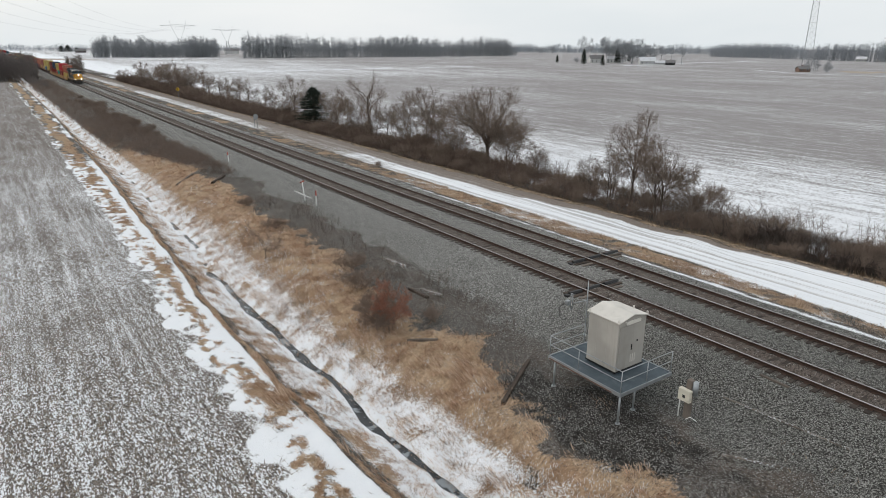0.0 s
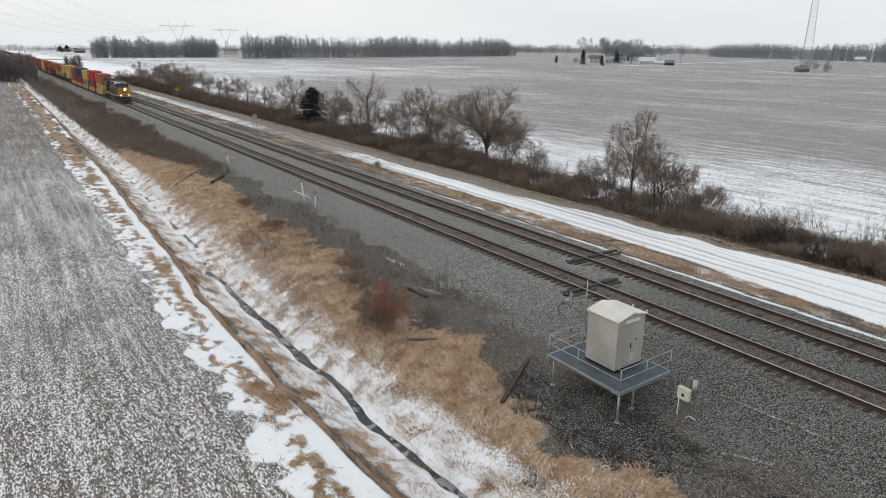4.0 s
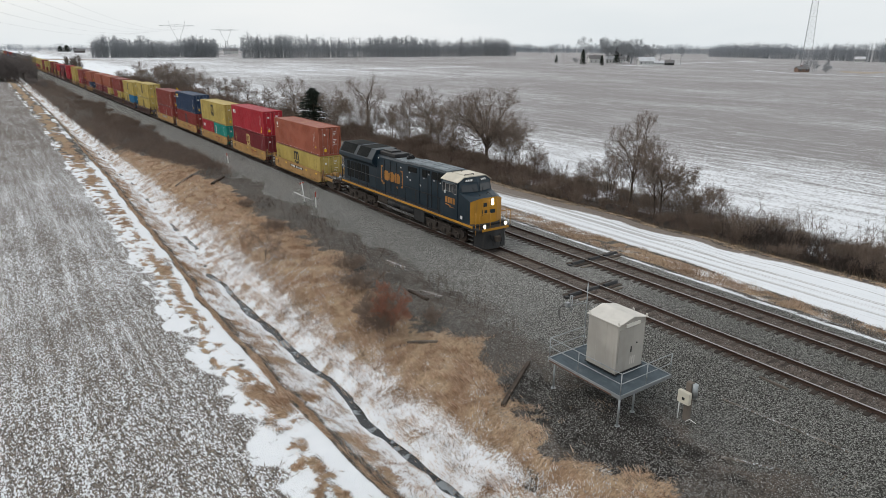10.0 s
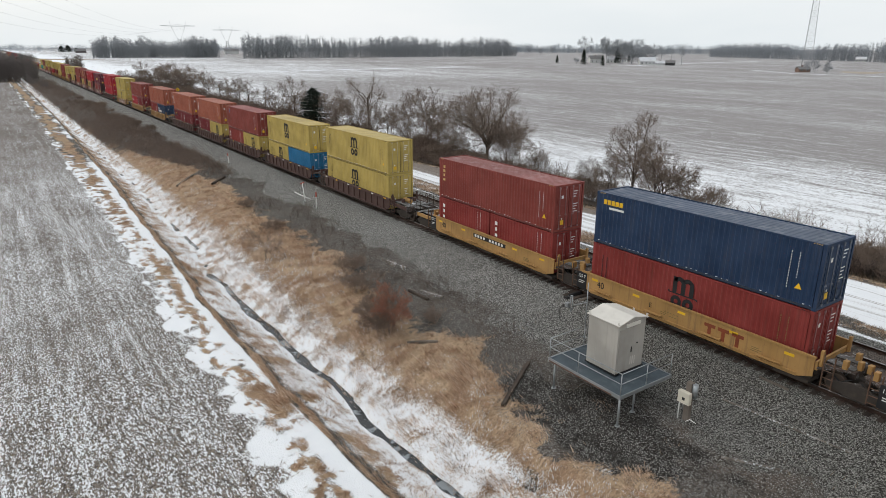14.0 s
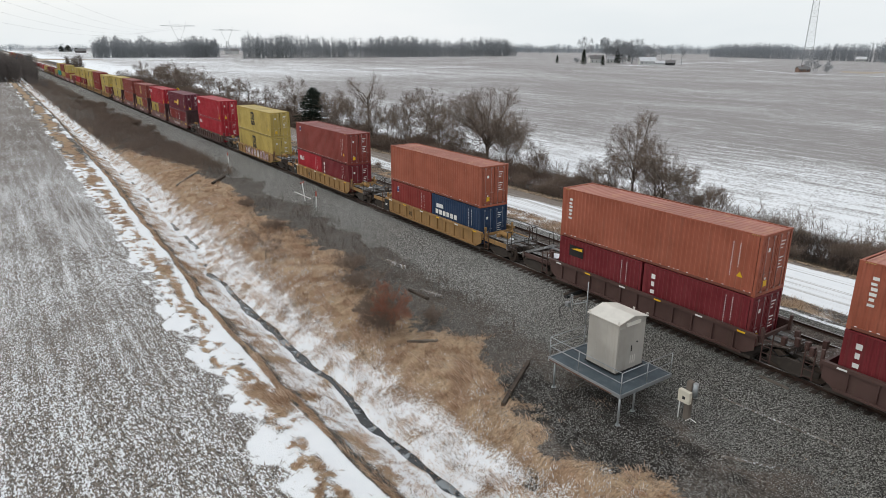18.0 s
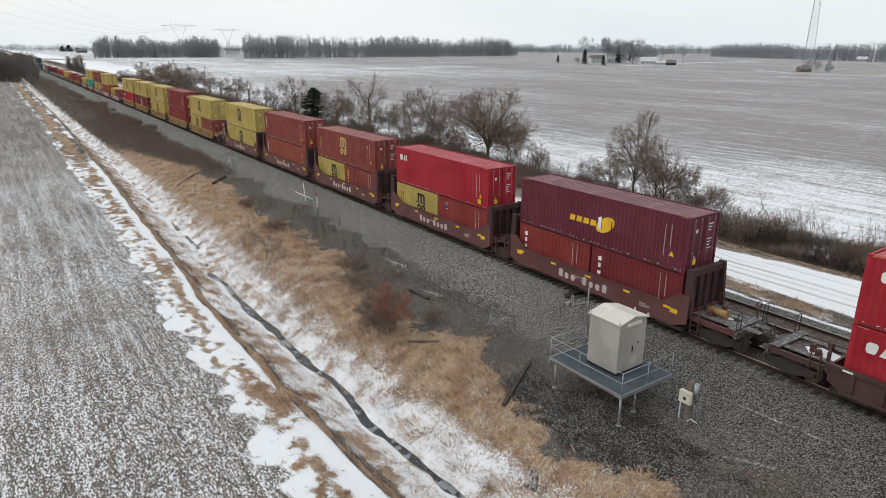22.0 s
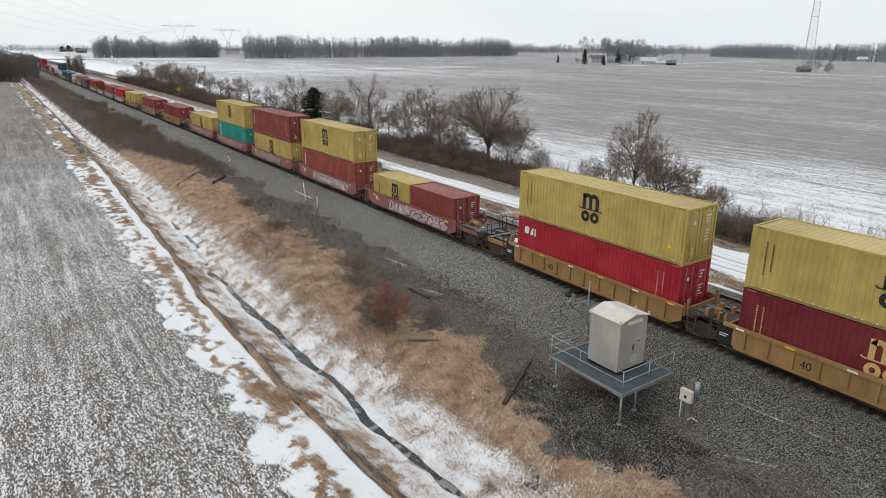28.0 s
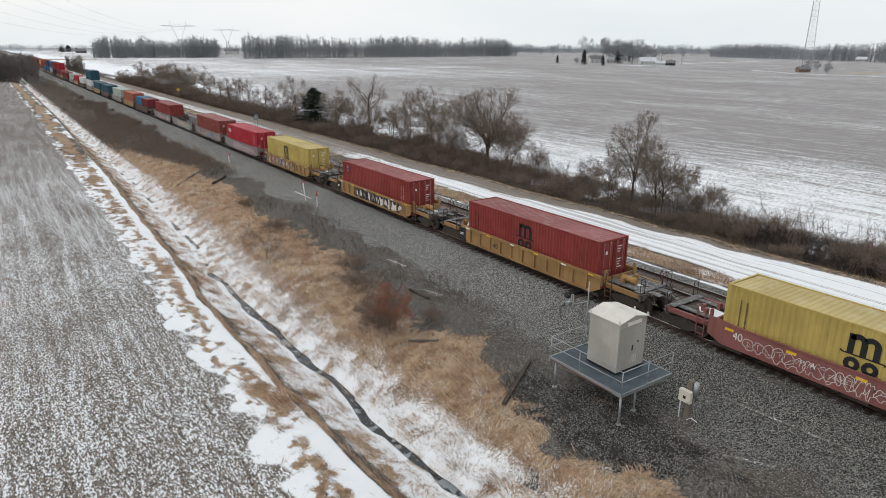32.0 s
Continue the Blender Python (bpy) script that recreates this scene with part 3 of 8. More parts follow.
def scatter_stones(name, label, n, xr, yr, prob, size, seed, tones):
    """Loose stones that break up the surface of the bed, too many to count."""
    rng = np.random.RandomState(seed)
    x = xr[1] - np.abs(rng.normal(0, 0.5, n)) * (xr[1] - xr[0])
    y = rng.uniform(*yr, n)
    keep = (x > xr[0]) & (rng.rand(n) < prob(x, y))
    x, y = x[keep], y[keep]
    m = len(x)
    z = ground_z(x, y)
    r = rng.uniform(*size, m)
    a, b, c, t = r * rng.uniform(.7, 1.3, m), r * rng.uniform(.7, 1.3, m), r * rng.uniform(.5, 1.1, m), rng.uniform(0, 6.28, m)
    vs = [np.stack([x + a * np.cos(t + k * 2.09), y + b * np.sin(t + k * 2.09), z - 0.01], -1) for k in range(3)]
    vs += [np.stack([x + a * .6 * np.cos(t + 1 + k * 2.09), y + b * .6 * np.sin(t + 1 + k * 2.09), z + c], -1) for k in range(3)]
    f = np.array([(3, 4, 5), (0, 1, 3), (1, 4, 3), (1, 2, 4), (2, 5, 4), (2, 0, 5), (0, 3, 5)])
    faces = (np.arange(m)[:, None, None] * 6 + f[None]).reshape(-1, 3)
    tagged(new(name, np_mesh(name, np.stack(vs, 1).reshape(-1, 3), faces, stone_material(name + "_tone", *tones))), label, "gravel", kind="stuff")


def on_bed(x, y):
    """Where stones lie on the ballast: not on rails nor ties, and fewer down the shoulder."""
    ok = np.where(y < -4.6, 1 - (-4.6 - y) / 3.2, 1.0)
    on_tie = np.abs(((x + 0.25) % TIE_STEP) - 0.255) < 0.13
    for yc in (0, TRACK_2):
        d = np.abs(y - yc)
        ok = np.where((np.abs(d - 0.7525) < 0.2) | ((d < 1.3) & on_tie), 0, ok)
    return ok


def stone_material(name, dark, pale):
    m, nt, ln, b = nodes_of(name)
    g = nt.new("ShaderNodeNewGeometry")
    r = nt.new("ShaderNodeValToRGB")
    r.color_ramp.elements[0].color, r.color_ramp.elements[1].color = (*dark, 1), (*pale, 1)
    r.color_ramp.elements[0].position, r.color_ramp.elements[1].position = 0.1, 1.0
    ln.new(g.outputs["Random Per Island"], r.inputs[0])
    ln.new(r.outputs[0], b.inputs["Base Color"])
    b.inputs["Roughness"].default_value = 0.95
    return m


scatter_stones("ballast_stones", "loose grey crushed stones on the track bed", 44000, (-34, 34), (-7.5, 7.4), on_bed, (0.012, 0.028), 5, ((0.05, 0.047, 0.043), (0.42, 0.41, 0.39)))
scatter_stones("shoulder_stones", "pale loose stones strewn over the dark cindery shoulder", 100000, (-40, 33), (-12.6, -5.2), lambda x, y: np.clip(0.6 + 0.7 * vnoise(x, y, 0.8, 54), 0.1, 1) * (y > slope_edge(x) - 0.4), (0.008, 0.022), 6, ((0.045, 0.042, 0.038), (0.42, 0.41, 0.39)))

# ---- the train ----
SPEED, CLIP = 24.14, 32.0
MOVERS = []          # things of the train and their place at 13 s
FLOOR_Z = 0.527


def on_train(ob, s, z=0.0):
    ob.location = (s - SPEED * 13.0, 0, z)
    MOVERS.append((ob, s, z))
    return ob


COL = {"yellow": (0.445, 0.333, 0.098), "red": (0.352, 0.020, 0.032), "maroon": (0.158, 0.022, 0.027), "darkred": (0.222, 0.036, 0.031),
       "brownred": (0.220, 0.050, 0.040), "orange": (0.318, 0.096, 0.058), "rust": (0.264, 0.063, 0.040), "navy": (0.019, 0.040, 0.086),
       "teal": (0.018, 0.246, 0.207), "blue": (0.018, 0.132, 0.264), "dteal": (0.022, 0.075, 0.106), "pale": (0.370, 0.414, 0.370), "white": (0.546, 0.546, 0.528),
       "plum": (0.132, 0.025, 0.040)}


def box_paint(c):
    return paint("container_" + c, COL[c], rough=0.5, wear=0.26, rust=0.35, gloss=0.16)


def rod_paint(c):
    return paint("rod_" + c, tuple(k * 0.75 + 0.13 for k in COL[c]), rough=0.45, wear=0.3, streak=False)


def roof_paint(c):
    # lighter than the body colour, with paler blotches
    return paint("paler_roof_" + c, tuple(k * 0.9 + 0.06 for k in COL[c]), rough=0.6, wear=0.6, streak=False, dirt=(0.50, 0.28, 0.15) if c == "orange" else tuple(k * 0.6 + 0.26 for k in COL[c]), vary=0.15, size=2.0)


M_BLACK = painted("black_marking", (0.012, 0.012, 0.013), 0.6, streak=False, wear=0.1)
M_WHITE = painted("white_marking", (0.72, 0.72, 0.70), 0.6, streak=False, wear=0.15)
M_FADED = painted("faded_brown_marking", (0.20, 0.14, 0.05), 0.6, streak=False, wear=0.3)
M_FADEDW = painted("faded_white_marking", (0.50, 0.43, 0.41), 0.6, streak=False, wear=0.4)
M_GOLD = painted("gold_marking", (0.55, 0.38, 0.14), 0.6, streak=False, wear=0.15)
M_YMARK = painted("yellow_marking", (0.75, 0.45, 0.02), 0.5, streak=False, wear=0.1)
M_SEAL = painted("galvanised_rod", (0.33, 0.32, 0.31), 0.45, 0.5, streak=False)
MESHES = {}
CW = 2.438


def shared(key, make):
    if key not in MESHES:
        MESHES[key] = make()
    return MESHES[key]


def wave(n, x0, x1, depth):
    """A trapezoid wave between x0 and x1: pairs of (x, offset)."""
    out, p = [], (x1 - x0) / n
    for i in range(n):
        a = x0 + i * p
        out += [(a, 0), (a + 0.27 * p, 0), (a + 0.45 * p, depth), (a + 0.82 * p, depth)]
    return out + [(x1, 0)]


def side_shape(L, H, sgn, waves, depth=0.032):
    s = Shape()
    w = wave(waves, 0.16, L - 0.16, depth)
    y = sgn * (CW / 2 - 0.012)
    vs = [(x, y - sgn * o, z) for x, o in w for z in (0.16, H - 0.07)]
    fs = []
    for i in range(len(w) - 1):
        a = 2 * i
        fs.append((a, a + 2, a + 3, a + 1) if sgn < 0 else (a + 1, a + 3, a + 2, a))
    return s.add(vs, fs)


def roof_shape(L, H, waves):
    s = Shape()
    w = wave(waves, 0.15, L - 0.15, -0.028)
    vs = [(x, y, H - 0.035 + o) for x, o in w for y in (-CW / 2 + 0.05, CW / 2 - 0.05)]
    return s.add(vs, [(2 * i, 2 * i + 2, 2 * i + 3, 2 * i + 1) for i in range(len(w) - 1)])


def end_shape(H, waves=8):
    s = Shape()
    w = wave(waves, -CW / 2 + 0.14, CW / 2 - 0.14, 0.04)
    vs = [(0.02 + o, y, z) for y, o in w for z in (0.16, H - 0.08)]
    return s.add(vs, [(2 * i + 1, 2 * i + 3, 2 * i + 2, 2 * i) for i in range(len(w) - 1)])


def frame_shape(L, H):
    s = Shape()
    w = CW / 2
    for x0, x1 in ((0, 0.16), (L - 0.13, L)):
        for y0, y1 in ((-w, -w + 0.13), (w - 0.13, w)):
            s.box(x0, x1, y0, y1, 0.11, H - 0.11)
    for y0, y1 in ((-w, -w + 0.07), (w - 0.07, w)):
        s.box(0.17, L - 0.17, y0, y1, 0.06, 0.16)
        s.box(0.2, L - 0.2, y0 + (0.06 if y0 < 0 else -0.03), y1 + (0.03 if y0 < 0 else -0.06), 0.0, 0.06)
        s.box(0.17, L - 0.17, y0 + (0.004 if y0 < 0 else 0), y1 - (0 if y0 < 0 else 0.004), H - 0.075, H - 0.004)
    for x0, x1 in ((0, 0.1), (L - 0.1, L)):
        s.box(x0, x1, -w + 0.14, w - 0.14, 0.0, 0.17)
        s.box(x0, x1, -w + 0.14, w - 0.14, H - 0.12, H - 0.006)
    s.box(0.1, L - 0.1, -w + 0.08, w - 0.08, 0.11, 0.15)
    return s


def door_shape(L, H, y0, y1):
    s = Shape()
    s.box(L - 0.07, L - 0.025, y0 + 0.018, y1 - 0.018, 0.20, H - 0.15)
    n = 5
    h = (H - 0.5) / n
    for i in range(n):
        z = 0.26 + i * h
        s.box(L - 0.03, L - 0.002, y0 + 0.10, y1 - 0.10, z + 0.07, z + h - 0.07)
    return s


def castings(L, H):
    return [(x, y, z) for x in (0, L - 0.178) for y in (-CW / 2, CW / 2 - 0.162) for z in (0, H - 0.118)]


def rect(s, x0, x1, z0, z1, y):
    return s.box(x0, x1, y - 0.006, y, z0, z1)


def marks(kind, L, H):
    """Plain shapes where a container carries its owner's sign: a list of (name, shape, material)."""
    y = -CW / 2 + 0.006
    out = []

    def bars(x, z0, z1, mat, w=0.09, n=10, name="side_lettering"):
        s = Shape()
        h = (z1 - z0) / n
        for i in range(n):
            rect(s, x + 0.1 * w * (i % 2), x + w * (1 - 0.15 * (i % 3 == 1)), z0 + i * h, z0 + i * h + h * (0.62 if i % 4 else 0.5), y)
        out.append((name, s, mat))

    def arc(s, cx, cz, r0, r1, a0, a1, sx=1.0, n=9):
        """A flat bent band: part of a ring between two radii and two angles."""
        for i in range(n):
            a, b = (math.radians(a0 + (a1 - a0) * (i + e) / n) for e in (0, 1))
            s.prism([(cx + sx * r * math.cos(t), cz + r * math.sin(t)) for r, t in ((r0, a), (r1, a), (r1, b), (r0, b))], "y", y - 0.006, y)

    def stack_logo(cx, cz, mat, k=1.0):
        """Two bold arches on a waterline, over two closed rings."""
        s = Shape()
        for i in (-1, 0, 1):
            rect(s, cx + (i * 0.52 - 0.13) * k, cx + (i * 0.52 + 0.13) * k, cz + 0.06 * k, cz + (0.98 if i < 0 else 0.66) * k, y)
        for i in (-1, 1):
            arc(s, cx + i * 0.26 * k, cz + 0.66 * k, 0.12 * k, 0.36 * k, 0, 150 if i > 0 else 165, 1.06)
        rect(s, cx - 0.86 * k, cx + 0.86 * k, cz - 0.0 * k, cz + 0.065 * k, y)
        rect(s, cx - 0.92 * k, cx - 0.84 * k, cz + 0.03 * k, cz + 0.12 * k, y - 0.0005)
        rect(s, cx + 0.84 * k, cx + 0.92 * k, cz - 0.05 * k, cz + 0.04 * k, y - 0.0005)
        for i in (-1, 1):
            arc(s, cx + i * 0.37 * k, cz - 0.42 * k, 0.13 * k, 0.34 * k, 0, 360, 1.0, 14)
        out.append(("logo", s, mat))

    mid = 1.45 if H > 2.7 else 1.32
    if kind in ("stack_black", "stack_gold"):
        mat = M_BLACK if kind == "stack_black" else M_GOLD
        stack_logo(L * 0.49 if L > 8 else L * 0.62, mid + 0.12, mat, 0.92 if L > 8 else 0.8)
        bars(0.72, 0.8, H - 0.55, mat, 0.075, 13)
        bars(1.02, 1.0, H - 0.6, mat, 0.075, 11)
    elif kind == "three_white":
        s = Shape()
        z0, z1 = H - 0.98, H - 0.52
        s.prism([(0.62, z0 + 0.1), (0.70, z0), (0.94, z0), (1.02, z0 + 0.1), (1.06, z1 - 0.08), (0.98, z1), (0.72, z1), (0.62, z1 - 0.1)], "y", y - 0.006, y)
        s.prism([(1.12, z0), (1.42, z0), (1.42, z1), (1.34, z1)], "y", y - 0.006, y)
        rect(s, 1.54, 1.65, z0 - 0.02, z1, y)
        out.append(("logo", s, M_WHITE))
        s = Shape()
        rect(s, L - 1.15, L - 0.8, 0.3, 0.62, y)
        out.append(("placard", s, M_YMARK))
    elif kind == "tall_white":
        bars(0.55, H - 1.75, H - 0.45, M_WHITE, 0.26, 6, "logo")
    elif kind == "low_white":
        bars(0.5, H - 1.5, H - 0.3, M_WHITE, 0.24, 3, "logo")
    elif kind == "wide_white":
        s = Shape()
        for i in range(6):
            rect(s, 0.5 + i * 0.48, 0.85 + i * 0.48, 1.15, 1.5, y)
        rect(s, 0.6, 1.5, 1.65, 1.95, y)
        out.append(("logo", s, M_WHITE))
    elif kind == "amber":
        s = Shape()
        for i in range(5):
            rect(s, 0.5 + i * 0.27, 0.72 + i * 0.27, H - 0.62, H - 0.36, y)
        out.append(("logo", s, M_YMARK))
        s = Shape()
        rect(s, 0.9, 1.9, H - 0.86, H - 0.74, y)
        out.append(("logo_underline", s, M_WHITE))
    elif kind == "crest":
        s = Shape()
        for i in range(4):
            s.prism([(4.28 + i * 0.53, 1.14), (4.68 + i * 0.53, 1.14), (4.73 + i * 0.53, 1.46), (4.33 + i * 0.53, 1.48)], "y", y - 0.006, y)
        s.prism([(6.97 + 0.62 * math.cos(a * 0.449) - 0.18 * math.sin(a * 0.449), 1.36 + 0.36 * math.sin(a * 0.449) + 0.34 * math.cos(a * 0.449)) for a in range(14)], "y", y - 0.006, y)
        out.append(("logo", s, M_YMARK))
        s = Shape()
        s.prism([(6.46, 1.12), (6.70, 1.06), (6.70, 1.80), (6.46, 1.70)], "y", y - 0.012, y - 0.007)
        out.append(("logo_panel", s, M_WHITE))
        s = Shape()
        s.prism([(6.70, 1.06), (6.74, 1.06), (6.74, 1.80), (6.70, 1.80)], "y", y - 0.013, y - 0.007)
        s.prism([(7.40, 1.15), (7.46, 1.17), (7.46, 1.66), (7.40, 1.66)], "y", y - 0.013, y - 0.007)
        out.append(("logo_line", s, M_BLACK))
    elif kind == "vertical_gold":
        bars(0.5, H - 1.6, H - 0.35, M_GOLD, 0.25, 4, "logo")
    elif kind == "badge":
        s = Shape()
        rect(s, 0.8, 1.9, H - 1.0, H - 0.35, y)
        out.append(("badge", s, M_BLACK))
        s = Shape()
        s.prism([(0.95, H - 0.6), (1.8, H - 0.6), (1.8, H - 0.42), (1.4, H - 0.47)], "y", y - 0.012, y - 0.007)
        out.append(("badge_stripe", s, M_YMARK))
    elif kind == "white_panel":
        s = Shape()
        rect(s, 0.75, 1.2, 0.5, H - 0.4, y)
        out.append(("name_panel", s, M_WHITE))
        s = Shape()
        for i in range(5):
            rect(s, 0.84, 1.1, 0.6 + i * 0.33, 0.8 + i * 0.33, y - 0.007)
        out.append(("panel_lettering", s, M_BLACK))
    elif kind == "small_square":
        s = Shape()
        rect(s, 0.95, 1.25, H - 0.78, H - 0.40, y)
        out.append(("logo", s, paint("blue_badge", (0.02, 0.04, 0.16), streak=False)))
        s = Shape()
        rect(s, 1.0, 1.2, H - 0.54, H - 0.49, y - 0.007)
        rect(s, 0.93, 1.27, H - 0.82, H - 0.79, y)
        rect(s, 0.93, 1.27, H - 0.39, H - 0.36, y)
        out.append(("logo_bar", s, M_WHITE))
    elif kind == "disc_white":
        s = Shape()
        s.prism([(0.85 + 0.2 * math.cos(a * 0.785), H - 0.6 + 0.2 * math.sin(a * 0.785)) for a in range(8)], "y", y - 0.006, y)
        rect(s, 0.62, 1.1, H - 1.0, H - 0.92, y)
        out.append(("logo", s, M_WHITE))
    # numbers near the door end, and warning marks
    mk = M_FADED if kind == "stack_black" else M_WHITE
    s = Shape()
    for x, z0, n in ((L - 1.35, 0.7, 14), (L - 1.0, 1.2, 10)):
        for i in range(n):
            rect(s, x, x + 0.035, z0 + i * 0.12, z0 + i * 0.12 + (0.075 if i % 3 else 0.05), y)
    out.append(("number_column", s, mk))
    if H > 2.7:
        s = Shape()
        for x in (0.2, 0.3, 0.4, 0.5, L - 0.55, L - 0.45, L - 0.35, L - 0.25):
            s.prism([(x, H - 0.062), (x + 0.05, H - 0.062), (x + 0.09, H - 0.02), (x + 0.04, H - 0.02)], "y", -CW / 2 - 0.004, -CW / 2 - 0.0005)
        out.append(("hazard_ticks", s, M_BLACK if kind == "stack_black" else M_GOLD))
    s = Shape()
    s.prism([(L - 1.0, 0.75), (L - 0.7, 0.75), (L - 0.85, 1.02)], "y", y - 0.006, y)
    out.append(("warning_mark", s, M_YMARK))
    return out


SIZES = {"40h": (12.192, 2.896, 44), "40": (12.192, 2.591, 44), "20": (6.02, 2.591, 21)}


def container(size, colour, sign, s, z, detail=2):
    L, H, n = SIZES[size]
    m = box_paint(colour)
    words = {"dteal": "dark teal", "plum": "plum-coloured", "pale": "pale green", "brownred": "brownish red", "darkred": "dark red", "orange": "faded orange", "rust": "rust-red"}.get(colour, colour)
    foot = "forty-foot" if size != "20" else "twenty-foot"
    c = thing("shipping_container", f"{words} corrugated steel {foot} shipping container riding in a well car", "shipping container", "containers on the train")
    key = (size, colour)
    for sg in (-1, 1):
        part("side_panel", shared((*key, "side", sg), lambda: side_shape(L, H, sg, n).mesh("side_panel", m)), None, c)
    part("roof", shared((*key, "roof"), lambda: roof_shape(L, H, n).mesh("roof", roof_paint(colour))), None, c, "roof paler than the sides, with light blotches")
    part("end_wall", shared((*key, "end"), lambda: end_shape(H).mesh("end_wall", m)), None, c)
    part("frame", shared((*key, "frame"), lambda: frame_shape(L, H).mesh("frame", m)), None, c)
    for i, (y0, y1) in enumerate(((-CW / 2 + 0.14, -0.008), (0.008, CW / 2 - 0.14))):
        if detail > 1 and i == 0:
            part("door_gasket", shared((size, "gasket"), lambda: Shape().box(L - 0.085, L - 0.073, -CW / 2 + 0.135, CW / 2 - 0.135, 0.175, H - 0.125).mesh("door_gasket", M_HOSE)), None, c, "black rubber door seal")
        d = part("door", shared((*key, "door", i), lambda: door_shape(L, H, y0, y1).mesh("door", m)), None, c)
        if detail > 1:
            for yy in (y0 + 0.28, y1 - 0.28):
                part("locking_bar", shared((*key, "bar", round(yy, 2)), lambda: Shape().tube((L + 0.012, yy, 0.14), (L + 0.012, yy, H - 0.1), 0.02, n=6).box(L - 0.005, L + 0.02, yy - 0.05, yy + 0.16, 1.0, 1.05).box(L - 0.02, L + 0.035, yy - 0.05, yy + 0.05, 0.15, 0.25).box(L - 0.02, L + 0.035, yy - 0.05, yy + 0.05, H - 0.25, H - 0.15).mesh("locking_bar", rod_paint(colour))), None, d)
            if i == 0:
                part("door_placard", shared((size, "dp"), lambda: Shape().box(L - 0.0015, L + 0.003, y0 + 0.40, y0 + 0.66, 0.42, 0.70).mesh("door_placard", M_YMARK)), None, d, "yellow warning placard")
            tagged(part("door_lettering", shared((size, "dl", i), lambda: door_marks(L, H, y0, y1, i)), None, d), kind="stuff")
    if detail > 1:
        for k, (x, y, zz) in enumerate(castings(L, H)):
            part("corner_casting", shared((*key, "cast", k), lambda: Shape().box(x - 0.004 * (1 if x == 0 else -1), x + 0.178 + (0 if x == 0 else 0.004), y - 0.004, y + 0.166, zz - 0.001, zz + 0.119).mesh("corner_casting", m)), None, c)
    if z > 2 and detail > 1:
        def flecks():
            s, r = Shape(), random.Random(int(L * 10))
            p = (L - 0.32) / n
            for k in range(n):
                if r.random() < 0.6:
                    x = 0.16 + (k + 0.63) * p
                    s.box(x - r.uniform(0.02, 0.06), x + r.uniform(0.02, 0.06), -CW / 2 + 0.006, -CW / 2 + 0.04, 0.16, 0.16 + r.uniform(0.008, 0.022))
            return s.mesh("snow_flecks", M_SNOWCAP)
        tagged(part("snow_flecks", shared((size, "flecks"), flecks), None, c, "flecks of snow along the bottom rail"), kind="stuff")
        # dark strip: rust, plus the shade of the stacking gap put into its colour
        part("bottom_rail", shared((size, colour, "brail"), lambda: Shape().box(0.18, L - 0.18, -CW / 2 - 0.003, -CW / 2 - 0.0005, 0.055, 0.15).mesh("bottom_rail", paint("rail_" + colour, tuple(q * 0.5 + 0.012 for q in COL[colour]), rough=0.7, wear=0.6, rust=0.7))), None, c, "rust-darkened bottom rail")
    if sign and detail:
        for k, (nm, sh, mt) in enumerate(marks(sign, L, H)):
            ob = part(nm, shared((size, sign, k), lambda: sh.mesh(nm, mt)), None, c)
            if nm in ("number_column", "side_lettering", "logo", "panel_lettering", "hazard_ticks"):
                tagged(ob, kind="stuff")
    return on_train(c, s, z)


def door_marks(L, H, y0, y1, i):
    s = Shape()
    if i == 1:
        for k in range(7):
            s.box(L - 0.0015, L + 0.002, y0 + 0.36, y0 + 0.72 - 0.08 * (k % 3), H - 0.52 - k * 0.16 - 0.3 * (k > 2), H - 0.47 - k * 0.16 - 0.3 * (k > 2))
    else:
        s.box(L - 0.0015, L + 0.002, y0 + 0.42, y0 + 0.58, H - 0.85, H - 0.66)
        s.box(L - 0.0015, L + 0.002, y0 + 0.45, y0 + 0.55, 0.75, 0.85)
    return s.mesh("door_lettering", M_WHITE)


# ---- well cars ----
CAR = {"yellow": (0.370, 0.211, 0.073), "ochre": (0.292, 0.168, 0.065), "brown": (0.073, 0.039, 0.033), "maroon": (0.116, 0.046, 0.043), "pink": (0.224, 0.082, 0.073), "grey": (0.206, 0.189, 0.181)}
M_UNDER = painted("undercarriage_grime", (0.045, 0.036, 0.030), 0.85, 0.1, streak=False, wear=0.5)
M_WHEEL = painted("worn_wheel_steel", (0.10, 0.075, 0.06), 0.5, 0.5, streak=False)
M_DECK = painted("walkway_grating", (0.12, 0.115, 0.11), 0.8, 0.2, streak=False, dirt=(0.55, 0.57, 0.6), wear=0.8, size=0.5)
M_SNOWCAP = painted("settled_snow", (0.78, 0.80, 0.84), 0.9, streak=False, wear=0.1)
M_LBLACK0 = painted("black_panel_paint", (0.016, 0.016, 0.017), 0.55, wear=0.35, dirt=(0.06, 0.05, 0.045))
M_HOSE = painted("black_rubber_hose", (0.015, 0.015, 0.015), 0.7, streak=False)


def car_paint(c):
    return paint("car_" + c, CAR[c], rough=0.6, wear=0.55, rust=0.5, dirt=(0.09, 0.06, 0.045))


def text_mesh(words, size, material, key):
    cu = bpy.data.curves.new("lettering", "FONT")
    cu.body, cu.size, cu.align_x, cu.align_y = words, size, "CENTER", "CENTER"
    cu.extrude = 0.003
    ob = bpy.data.objects.new("lettering", cu)
    scene.collection.objects.link(ob)
    dg = bpy.context.evaluated_depsgraph_get()
    me = bpy.data.meshes.new_from_object(ob.evaluated_get(dg))
    bpy.data.objects.remove(ob)
    me.materials.clear()
    me.materials.append(material)
    return me


